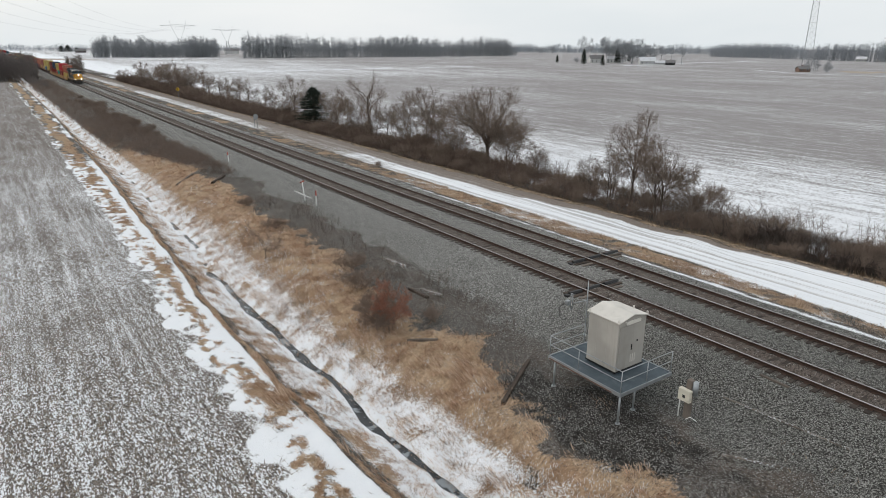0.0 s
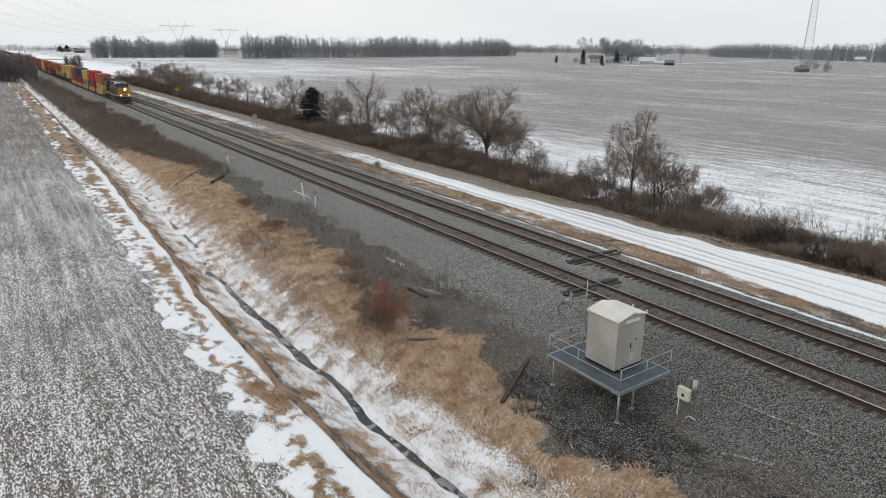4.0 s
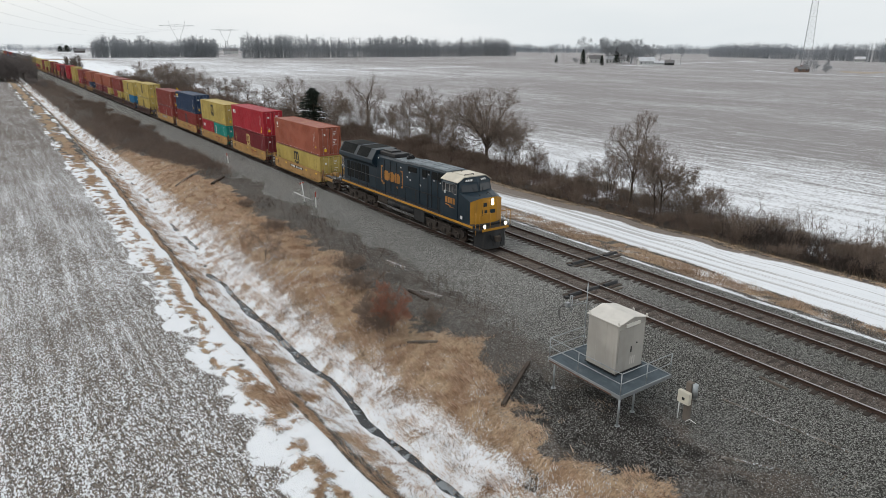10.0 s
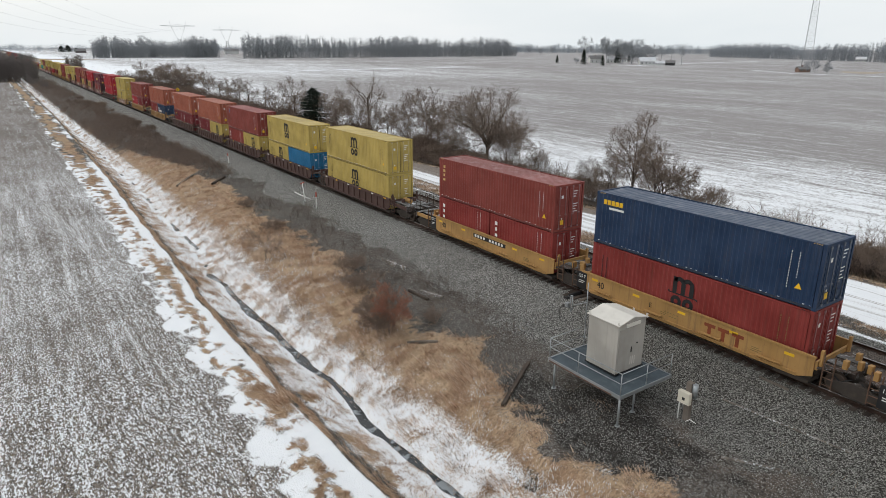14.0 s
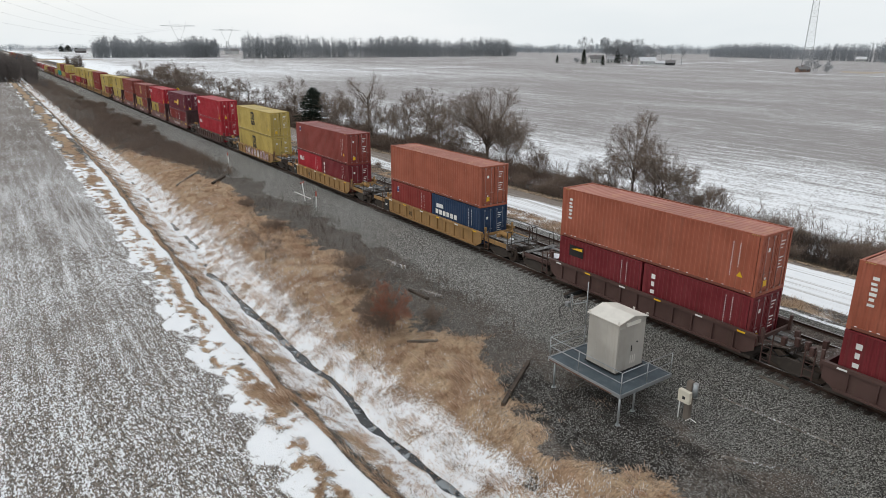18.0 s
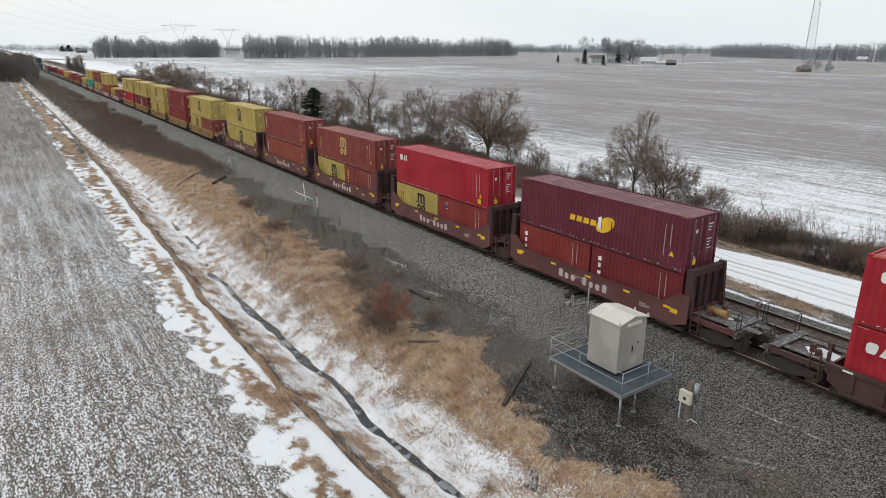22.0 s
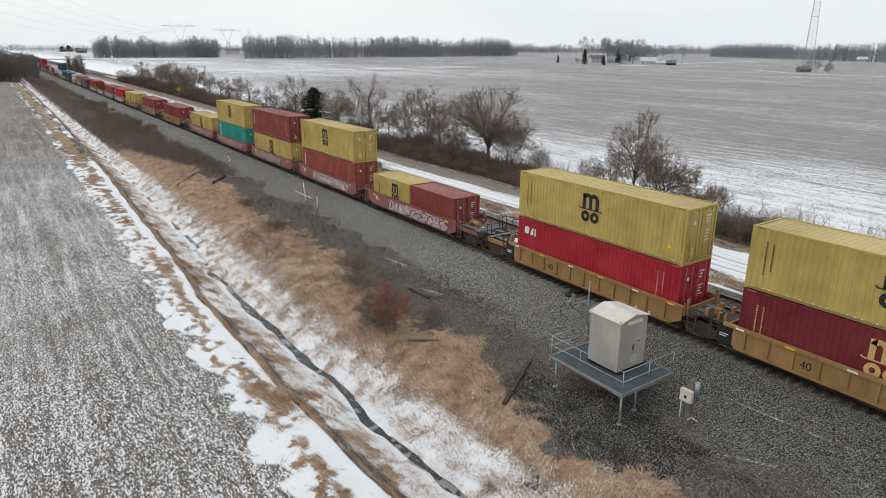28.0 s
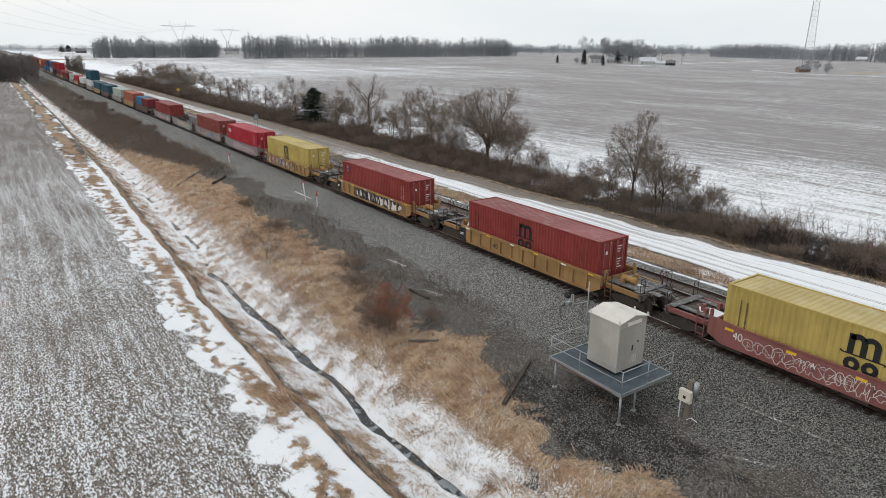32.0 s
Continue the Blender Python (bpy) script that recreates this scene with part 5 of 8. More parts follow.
# each row: container's rear end along the train, car style, graffiti, upper load, lower loads
Y, R = ("40h", "yellow", "stack_black"), ("40h", "red", "three_white")
y20 = ("20", "yellow", "stack_black")
CARS = [
    (31.41, "yellow", -1, ("40h", "orange", "disc_white"), [("40", "yellow", "stack_black")]),
    (15.42, "yellow", -1, R, [("40h", "maroon", "stack_gold")]),
    (0.00, "yellow", -1, Y, [("20", "red", "three_white"), ("20", "teal", "white_panel")]),
    (-15.98, "yellow", -1, ("40h", "navy", "amber"), [("40h", "darkred", "stack_black")]),
    (-31.43, "yellow", -1, ("40h", "brownred", "vertical_gold"), [("20", "darkred", "low_white"), ("20", "darkred", "low_white")]),
    (-51.30, "brown", -1, Y, [("40h", "yellow", "stack_black")]),
    (-67.77, "brown", -1, Y, [y20, ("20", "blue", "")]),
    (-83.50, "brown", -1, ("40h", "brownred", "small_square"), [("20", "darkred", "low_white"), y20]),
    (-99.11, "brown", -1, ("40h", "orange", "tall_white"), [("20", "maroon", "low_white"), y20]),
    (-115.16, "brown", -1, ("40h", "orange", "tall_white"), [("20", "maroon", "badge"), ("20", "maroon", "low_white")]),
    (-135.18, "ochre", -1, ("40h", "orange", ""), [("20", "darkred", "small_square"), ("20", "navy", "wide_white")]),
    (-155.45, "ochre", -1, ("40h", "brownred", "small_square"), [("20", "red", "three_white"), ("20", "maroon", "low_white")]),
    (-175.58, "ochre", 2, Y, [("40h", "yellow", "stack_black")]),
    (-195.49, "brown", -1, R, [("40h", "red", "three_white")]),
    (-215.42, "maroon", -1, ("40h", "plum", "crest"), [("20", "darkred", "low_white"), ("20", "maroon", "low_white")]),
    (-230.98, "maroon", -1, R, [y20, ("20", "darkred", "small_square")]),
    (-246.83, "maroon", -1, ("40h", "brownred", "stack_gold"), [y20, ("20", "brownred", "vertical_gold")]),
    (-262.11, "maroon", -1, ("40h", "brownred", "tall_white"), [("40h", "rust", "tall_white")]),
    (-277.70, "maroon", -1, Y, [("40h", "yellow", "stack_black")]),
    (-297.62, "ochre", -1, Y, [y20, ("20", "brownred", "small_square")]),
    (-313.17, "ochre", -1, ("40h", "darkred", "tall_white"), [("40h", "darkred", "")]),
    (-328.95, "ochre", -1, Y, [("40h", "yellow", "stack_black")]),
    (-345.00, "ochre", -1, Y, [("40h", "maroon", "stack_gold")]),
    (-360.46, "ochre", -1, Y, [("40h", "red", "three_white")]),
    (-379.89, "pink", 2, None, [y20, ("20", "brownred", "")]),
    (-395.73, "pink", 2, Y, [("40h", "rust", "tall_white")]),
    (-411.25, "pink", 1, ("40h", "brownred", "tall_white"), [("40h", "yellow", "stack_black")]),
    (-426.76, "pink", 0, Y, [("40h", "teal", "white_panel")]),
    (-442.26, "pink", 0, None, [("40h", "yellow", "stack_black")]),
    (-462.30, "ochre", -1, None, [("40h", "darkred", "stack_black")]),
    (-482.55, "ochre", 4, None, [("40h", "darkred", "small_square")]),
    (-503.03, "ochre", 1, None, [("40h", "yellow", "stack_black")]),
    (-519.02, "grey", 2, None, [("40h", "red", "three_white")]),
    (-535.00, "grey", 1, None, [("40h", "brownred", "")]),
    (-550.90, "grey", 3, None, []),
    (-566.08, "grey", 2, None, [("40h", "darkred", "")]),
]
# the tail that stays far off
tail = ["blue+maroon", "orange", "pale", "dteal", "dteal", "dteal/white", "white", "red", "pale", "maroon", "brownred", "red/brownred", "brownred/navy", "blue/white", "navy/blue", "brownred/blue", "red/maroon", "yellow/brownred", "maroon/red", "orange/brownred", "brownred/maroon", "red/yellow", "navy/brownred", "yellow/red", "maroon/brownred"]
pos = -586.2
for i, load in enumerate(tail):
    up, low = None, load
    if "/" in load:
        up, low = load.split("/")
        up = ("40h", up, "")
    lows = [("20", k, "") for k in load.split("+")] if "+" in load else [("40h", low, "")]
    CARS.append((pos, ("brown", "ochre", "grey")[i % 3], -1, up, lows))
    pos -= 20.1 if i % 3 == 2 else 15.8

for i, (s, style, graf, up, lows) in enumerate(CARS):
    ahead = (CARS[i - 1][0] - s - 12.192) / 2 if i else 3.6
    behind = (s - CARS[i + 1][0] - 12.192) / 2 if i + 1 < len(CARS) else 3.6
    ahead, behind = (1.78 if a < 2.7 else 3.92 for a in (ahead, behind))
    d = 2 if s > -540 else 1
    well_car(s, style, behind, ahead, 100 + i, graf, d)
    z = FLOOR_Z
    if len(lows) == 1:
        sz, c, sg = lows[0]
        container(sz, c, sg, s, z, d)
        z += SIZES[sz][1] + 0.03
    elif lows:
        container(*lows[0], s, z, d)
        container(*lows[1], s + 6.17, z, d)
        z += SIZES["20"][1] + 0.03
    if up:
        container(*up, s, z, d)


# ---- the leading locomotive ----
M_LBLUE = painted("locomotive_dark_blue", (0.008, 0.021, 0.032), 0.42, wear=0.4, dirt=(0.035, 0.034, 0.033))
M_LYEL = painted("locomotive_yellow", (0.44, 0.215, 0.022), 0.45, wear=0.55, dirt=(0.13, 0.09, 0.05))
M_LORANGE = painted("faded_orange_lettering", (0.36, 0.16, 0.035), 0.5, wear=0.4, dirt=(0.12, 0.08, 0.05))
M_LROOF = painted("snow_dusted_roof", (0.17, 0.195, 0.21), 0.7, streak=False, wear=0.6, dirt=(0.42, 0.45, 0.47))
M_LCREAM = painted("pale_cab_roof", (0.58, 0.53, 0.44), 0.6, streak=False, wear=0.4, dirt=(0.35, 0.3, 0.24))
M_LBLACK = painted("locomotive_black", (0.018, 0.018, 0.019), 0.5, wear=0.4, dirt=(0.07, 0.06, 0.05))
M_GRILLE = painted("radiator_grille", (0.003, 0.004, 0.004), 0.9, streak=False, wear=0.2, dirt=(0.012, 0.012, 0.012))


def glass_material():
    m, nt, ln, b = nodes_of("dark_cab_glass")
    b.inputs["Base Color"].default_value = (0.03, 0.035, 0.04, 1)
    b.inputs["Roughness"].default_value = 0.08
    return m


def lamp_material():
    m, nt, ln, b = nodes_of("lit_headlamp")
    b.inputs["Base Color"].default_value = (1, 0.9, 0.7, 1)
    b.inputs["Emission Color"].default_value = (1.0, 0.86, 0.58, 1)
    b.inputs["Emission Strength"].default_value = 40.0
    return m


M_GLASS, M_LAMP = glass_material(), lamp_material()


def loco_truck(lo, x):
    t = part("truck", Shape().box(-2.3, 2.3, -0.7, 0.7, 0.55, 0.95, 0.04), M_UNDER, lo, "grimy three-axle truck")
    t.location = (x, 0, 0)
    for sg in (-1, 1):
        s = Shape()
        y0, y1 = sorted((sg * 1.0, sg * 1.2))
        s.prism([(-2.55, 0.62), (-2.3, 0.42), (2.3, 0.42), (2.55, 0.62), (2.55, 0.92), (2.2, 1.02), (1.3, 0.92), (0.6, 1.05), (-0.6, 1.05), (-1.3, 0.92), (-2.2, 1.02), (-2.55, 0.92)], "y", y0, y1)
        for k in (-1.85, 0, 1.85):
            s.box(k - 0.24, k + 0.24, *sorted((sg * 1.2, sg * 1.32)), 0.36, 0.72, 0.03)
            s.tube((k, sg * 1.3, 0.53), (k, sg * 1.38, 0.53), 0.12, n=8)
        for k in (-0.95, 0.95):
            s.tube((k, sg * 1.26, 0.6), (k, sg * 1.26, 1.05), 0.13, n=10)
        s.tube((-2.4, sg * 1.3, 1.0), (2.2, sg * 1.3, 0.95), 0.035, n=6)
        part("side_frame", s, M_UNDER, t)
        for k in (-1.85, 0, 1.85):
            w = Shape().tube((0, sg * 0.69, 0), (0, sg * 0.83, 0), 0.53, n=24).tube((0, sg * 0.66, 0), (0, sg * 0.69, 0), 0.56, n=24)
            wo = part("wheel", w, M_WHEEL, t)
            wo.location = (k, 0, 0.53)


def locomotive(s0):
    lo = thing("locomotive", "dark blue diesel locomotive with a yellow nose and lit headlights", "locomotive")
    part("underframe", Shape().box(0.6, 21.3, -1.46, 1.46, 1.38, 1.70, 0.03), M_LBLACK, lo)
    for sg in (-1, 1):
        y0, y1 = sorted((sg * 1.462, sg * 1.5))
        part("sill_stripe", Shape().box(1.0, 21.2, y0, y1, 1.52, 1.66), M_LYEL, lo, "yellow stripe along the walkway edge")
    loco_truck(lo, 4.35)
    loco_truck(lo, 17.6)
    tank = Shape()
    tank.prism([(-1.35, 0.9), (-1.0, 0.32), (1.0, 0.32), (1.35, 0.9), (1.35, 1.38), (-1.35, 1.38)], "x", 7.6, 9.2)
    tank.box(9.2, 13.2, -0.8, 0.8, 0.4, 1.38, 0.05)
    part("fuel_tank", tank, M_UNDER, lo)
    for a, b in ((9.3, 11.1), (11.3, 13.1)):
        part("air_reservoir", Shape().tube((a, -1.12, 1.08), (b, -1.12, 1.08), 0.29, n=14).tube((a - 0.1, -1.12, 1.08), (a, -1.12, 1.08), 0.15, 0.29, n=14).tube((b, -1.12, 1.08), (b + 0.1, -1.12, 1.08), 0.29, 0.15, n=14), M_LBLACK, lo)
    part("pipe_run", Shape().tube((7.5, -1.36, 0.78), (14.4, -1.36, 0.78), 0.04, n=6).box(9.2, 13.4, -1.42, -1.2, 0.66, 0.72), M_DECK, lo, "snow-covered pipes below the reservoirs")
    part("battery_box", Shape().box(13.4, 14.9, -1.4, -0.5, 0.55, 1.37, 0.03), M_LBLACK, lo)
    # long hood in three sections, each with a low bevelled roof edge
    for a, b, h, w in ((6.9, 11.78, 4.24, 1.02), (11.78, 13.74, 4.31, 1.05), (13.74, 17.4, 4.34, 1.02)):
        part("long_hood", Shape().prism([(-w, 1.7), (w, 1.7), (w, h - 0.1), (w - 0.12, h), (0.12 - w, h), (-w, h - 0.1)], "x", a + 0.004, b - 0.004), M_LBLUE, lo)
    for a, b, h in ((9.8, 11.7, 4.24), (11.85, 13.68, 4.31), (13.8, 15.4, 4.34), (15.46, 17.2, 4.34)):
        rf = part("hood_roof", Shape().box(a, b, -0.84, 0.84, h + 0.002, h + 0.03, 0.012), M_LROOF, lo, "hood roof dusted with snow")
        for k in range(3):
            yy = (-0.55, 0.1, 0.6)[k]
            part("roof_hatch", Shape().box(a + 0.25, b - 0.3, yy - 0.2, yy + 0.18, h + 0.031, h + 0.05, 0.01), M_LROOF, rf)
    for x in (8.3, 9.3, 10.3, 12.7, 14.95, 15.45, 16.28):
        part("hood_seam", Shape().box(x - 0.012, x + 0.012, -1.056, -1.018, 1.75, 4.05), M_LBLACK, lo)
    for x0, x1, z0, z1 in ((12.12, 13.45, 3.73, 4.07), (14.14, 14.76, 3.61, 4.11), (14.81, 15.25, 3.95, 4.12), (15.55, 16.2, 3.66, 4.14), (16.37, 17.0, 3.62, 4.15)):
        yy = -1.055 if x0 < 13 else -1.022
        v = part("intake_grille", Shape().box(x0, x1, yy - 0.026, yy, z0, z1), M_GRILLE, lo)
        for k in range(4):
            zz = z0 + (z1 - z0) * (k + 0.5) / 4
            part("louvre", Shape().box(x0 + 0.03, x1 - 0.03, yy - 0.036, yy - 0.0265, zz - 0.012, zz + 0.012), M_GRILLE, v)
        part("label_plate", Shape().box(x0 + 0.15, x0 + 0.32, yy - 0.008, yy - 0.001, z0 - 0.12, z0 - 0.07), M_WHITE, lo)
    for x, z in ((11.9, 3.25), (12.35, 3.1), (13.85, 2.95), (10.95, 3.75), (7.3, 4.0)):
        part("label_plate", Shape().box(x, x + 0.13, -1.062, -1.052, z, z + 0.09), M_WHITE, lo)
    # radiator end with its wide wings
    rad = Shape()
    rad.prism([(-1.02, 1.7), (1.02, 1.7), (1.02, 3.28), (1.5, 3.62), (1.5, 3.90), (0.98, 4.58), (-0.98, 4.58), (-1.5, 3.90), (-1.5, 3.62), (-1.02, 3.28)], "x", 0.62, 6.95)
    part("radiator_housing", rad, M_LBLUE, lo)
    for a, b in ((0.85, 3.55), (4.05, 6.05)):
        part("radiator_grille", Shape().add([(a, -1.475, 3.955), (b, -1.475, 3.955), (b, -1.01, 4.563), (a, -1.01, 4.563), (b, 1.0, 4.6), (a, 1.0, 4.6), (b, -0.98, 4.6), (a, -0.98, 4.6)], [(0, 1, 2, 3), (3, 2, 6, 7), (7, 6, 4, 5)]), M_GRILLE, lo)
        for k in range(9):
            x = a + (b - a) * (k + 0.5) / 9
            part("grille_bar", Shape().tube((x, -1.47, 3.97), (x, -1.0, 4.585), 0.008, n=4), M_GRILLE, lo)
    for k in range(6):
        x = 1.3 + k * 0.72
        part("radiator_door", Shape().box(x, x + 0.58, -1.045, -1.022, 1.95, 3.2), M_GRILLE, lo)
    part("exhaust_housing", Shape().box(7.0, 9.6, -0.72, 0.72, 4.2, 4.52, 0.05).box(7.2, 8.6, -0.5, 0.5, 4.52, 4.62, 0.03), M_LBLACK, lo)
    part("horn", Shape().tube((10.6, 0.1, 4.46), (11.05, 0.1, 4.48), 0.04, 0.1, n=8).tube((10.6, -0.15, 4.46), (11.0, -0.15, 4.48), 0.04, 0.09, n=8).tube((10.7, 0.35, 4.46), (10.3, 0.35, 4.48), 0.04, 0.09, n=8).box(10.65, 10.8, -0.25, 0.45, 4.27, 4.42), M_LBLACK, lo)
    # owner's sign as plain blocks inside brackets
    for x0, x1 in ((8.16, 8.98), (9.06, 9.84), (9.92, 10.78)):
        z0, z1, c = 2.56, 3.28, 0.16
        part("logo", Shape().prism([(x0 + c, z0), (x1 - c, z0), (x1, z0 + c), (x1, z1 - c), (x1 - c, z1), (x0 + c, z1), (x0, z1 - c), (x0, z0 + c)], "y", -1.034, -1.024), M_LORANGE, lo, "orange plain sign block")
    for x, d in ((7.71, 1), (11.22, -1)):
        part("logo_bracket", Shape().box(*sorted((x, x + d * 0.1)), -1.034, -1.024, 2.38, 3.58).box(*sorted((x, x + d * 0.3)), -1.0345, -1.024, 3.49, 3.58).box(*sorted((x, x + d * 0.3)), -1.0345, -1.024, 2.38, 2.47), M_LORANGE, lo)
    for x in (8.0, 8.28, 10.3):
        part("sign_dot", Shape().tube((x, -1.024, 2.3), (x, -1.034, 2.3), 0.1, n=10), M_LORANGE, lo)
    # cab
    cab = Shape()
    cab.prism([(-1.5, 1.7), (1.5, 1.7), (1.5, 3.98), (0.97, 4.25), (-0.97, 4.25), (-1.5, 3.98)], "x", 17.42, 19.42)
    part("cab", cab, M_LBLUE, lo)
    roof = Shape()
    roof.prism([(-1.53, 3.985), (-0.97, 4.255), (0.97, 4.255), (1.53, 3.985), (1.53, 4.03), (0.99, 4.31), (-0.99, 4.31), (-1.53, 4.03)], "x", 17.38, 19.5)
    part("cab_roof", roof, M_LCREAM, lo, "pale snow-stained cab roof")
    part("roof_panel", Shape().box(17.9, 19.1, -0.62, 0.62, 4.312, 4.35, 0.02), M_LCREAM, lo)
    for x in (17.75, 19.2):
        part("roof_grab", Shape().tube((x, -0.7, 4.31), (x, -0.7, 4.4), 0.02, n=5).tube((x, -0.7, 4.4), (x, 0.1, 4.4), 0.02, n=5).tube((x, 0.1, 4.4), (x, 0.1, 4.31), 0.02, n=5), M_LBLACK, lo)
    for sg in (-1, 1):
        for x0, x1, z0, z1 in ((17.63, 17.92, 3.28, 3.86), (18.0, 18.42, 3.36, 3.78), (18.5, 18.78, 3.36, 3.78), (18.9, 19.28, 3.28, 3.84)):
            y0, y1 = sorted((sg * 1.502, sg * 1.515))
            w = part("cab_window", Shape().box(x0, x1, y0, y1, z0, z1), M_GLASS, lo)
            part("window_frame", Shape().box(x0 - 0.03, x0, y0, y1, z0 - 0.03, z1 + 0.03).box(x1, x1 + 0.03, y0, y1, z0 - 0.03, z1 + 0.03).box(x0, x1, y0, y1, z1, z1 + 0.03).box(x0, x1, y0, y1, z0 - 0.03, z0), M_SEAL, w)
        part("sunshade", Shape().prism([(sg * 1.502, 3.97), (sg * 1.74, 3.90), (sg * 1.74, 3.885), (sg * 1.502, 3.95)][::sg], "x", 17.82, 19.24), M_LBLUE, lo)
        part("mirror", Shape().box(17.98, 18.04, *sorted((sg * 1.54, sg * 1.62)), 3.2, 3.38), M_WHITE, lo)
    # windscreen wall, V-shaped in plan, with the number boards over it
    wall = Shape()
    ring_lo = [(19.42, -1.46), (19.60, -1.46), (20.02, 0.0), (19.60, 1.46), (19.42, 1.46)]
    ring_hi = [(19.42, -1.40), (19.46, -1.40), (19.84, 0.0), (19.46, 1.40), (19.42, 1.40)]
    wall.add([(x, y, 1.7) for x, y in ring_lo] + [(x, y, 3.40) for x, y in ring_lo] + [(x, y, 3.98) for x, y in ring_hi] + [(19.42, -0.97, 4.25), (19.44, -0.97, 4.25), (19.62, 0.0, 4.26), (19.44, 0.97, 4.25), (19.42, 0.97, 4.25)],
             [(5 * r + i, 5 * r + i + 1, 5 * r + i + 6, 5 * r + i + 5) for r in range(3) for i in range(4)] + [(15, 16, 17, 18, 19)])
    part("cab_front", wall, M_LBLUE, lo)

    def screen(sg, t0, t1, z0, z1, out, name, mat):
        """A pane on the slanting front, between two shares of its half width and two heights."""
        pts = []
        for t, z in ((t0, z0), (t1, z0), (t1, z1), (t0, z1)):
            k = (z - 3.40) / 0.58
            if z <= 3.98:
                e, c = Vector((19.60 - 0.14 * k, 1.46 - 0.06 * k, z)), Vector((20.02 - 0.18 * k, 0, z))
            else:
                k = (z - 3.98) / 0.27
                e, c = Vector((19.46 - 0.02 * k, 1.40 - 0.43 * k, z)), Vector((19.84 - 0.22 * k, 0, z))
            p = c.lerp(e, t) + Vector((out, 0, 0))
            pts.append((p.x, sg * p.y, p.z))
        return part(name, Shape().add(pts, [(0, 1, 2, 3)[::sg]]), mat, lo)
    for sg in (-1, 1):
        screen(sg, 0.08, 0.90, 3.45, 3.86, 0.045, "windscreen", M_GLASS)
        screen(sg, 0.25, 0.80, 4.02, 4.19, 0.04, "number_board", M_LBLACK)
        for q in range(4):
            screen(sg, 0.32 + q * 0.11, 0.395 + q * 0.11, 4.05, 4.15, 0.05, "number_bar", M_WHITE)
        part("wiper", Shape().tube((19.98, sg * 0.35, 3.42), (19.86, sg * 0.5, 3.7), 0.012, n=4), M_LBLACK, lo)
    num = Shape()
    for k in range(4):
        num.box(17.93 + k * 0.315, 17.93 + k * 0.315 + 0.24, -1.511, -1.501, 2.62, 2.98)
    part("number_bars", num, M_LORANGE, lo, "orange bars where the number stands")
    part("lightning_stripe", Shape().prism([(17.9, 2.56), (18.6, 2.50), (18.55, 2.43), (19.1, 2.40), (18.45, 2.36), (18.48, 2.44), (17.9, 2.50)], "y", -1.511, -1.501), M_LORANGE, lo)
    part("data_plate", Shape().box(19.72, 19.98, -1.472, -1.462, 1.86, 2.06), M_WHITE, lo)
    # nose: its roof slopes forward and falls to the corners
    nose = Shape()
    pts = [(19.60, -1.46), (20.82, -1.42), (21.14, -0.75), (21.14, 0.75), (20.82, 1.42), (19.60, 1.46)]
    tops = [3.40, 3.04, 3.24, 3.24, 3.04, 3.40]
    n = len(pts)
    nose.add([(x, y, 1.7) for x, y in pts] + [(x, y, z) for (x, y), z in zip(pts, tops)] + [(20.02, 0, 3.43)],
             [(0, 1, n + 1, n), (4, 5, n + 5, n + 4), (n, n + 1, n + 2, 2 * n), (n + 2, n + 3, 2 * n), (n + 3, n + 4, n + 5, 2 * n)])
    part("nose", nose, M_LBLUE, lo)
    face = Shape()
    face.add([(x, y, 1.7) for x, y in pts[1:5]] + [(x, y, z) for (x, y), z in zip(pts[1:5], tops[1:5])], [(0, 1, 5, 4), (1, 2, 6, 5), (2, 3, 7, 6)])
    part("nose_front", face, M_LYEL, lo, "yellow front of the nose")
    part("nose_door", Shape().box(21.142, 21.165, -0.68, 0.02, 1.75, 3.05, 0.01), M_LYEL, lo)
    part("door_window", Shape().box(21.165, 21.175, -0.5, -0.18, 2.72, 2.95), M_GLASS, lo)
    part("nose_sign", Shape().box(21.166, 21.172, -0.6, -0.54, 2.2, 2.55).box(21.166, 21.172, -0.4, -0.15, 2.26, 2.5).box(21.146, 21.152, 0.1, 0.6, 2.26, 2.5), M_LBLUE, lo)
    for z in (3.06, 2.86):
        h = part("headlight", Shape().tube((21.14, 0.28, z), (21.21, 0.28, z), 0.13, n=12), M_LBLACK, lo)
        part("lamp", Shape().tube((21.21, 0.28, z), (21.225, 0.28, z), 0.11, n=12), M_LAMP, h)
    part("nose_lift_rail", Shape().tube((20.5, 0.3, 3.34), (20.6, 0.3, 3.46), 0.02, n=5).tube((20.6, 0.3, 3.46), (21.0, 0.3, 3.38), 0.02, n=5).tube((21.0, 0.3, 3.38), (21.05, 0.3, 3.26), 0.02, n=5), M_LBLACK, lo)
    part("nose_cap", Shape().tube((20.6, -0.4, 3.25), (20.6, -0.4, 3.36), 0.07, n=8), M_LBLACK, lo)
    # front platform, pilot, steps and rails
    part("front_platform", Shape().box(21.3, 21.95, -1.46, 1.46, 1.45, 1.56, 0.02), M_LBLACK, lo)
    part("platform_edge", Shape().box(21.95, 21.97, -1.2, 1.2, 1.40, 1.56), M_LYEL, lo)
    for yy in (-0.95, 0.95):
        h = part("ditch_light", Shape().tube((21.6, yy, 1.72), (21.9, yy, 1.72), 0.12, n=12).box(21.65, 21.75, yy - 0.04, yy + 0.04, 1.55, 1.72), M_LBLACK, lo)
        part("lamp", Shape().tube((21.9, yy, 1.72), (21.915, yy, 1.72), 0.095, n=12), M_LAMP, h)
    plow = Shape()
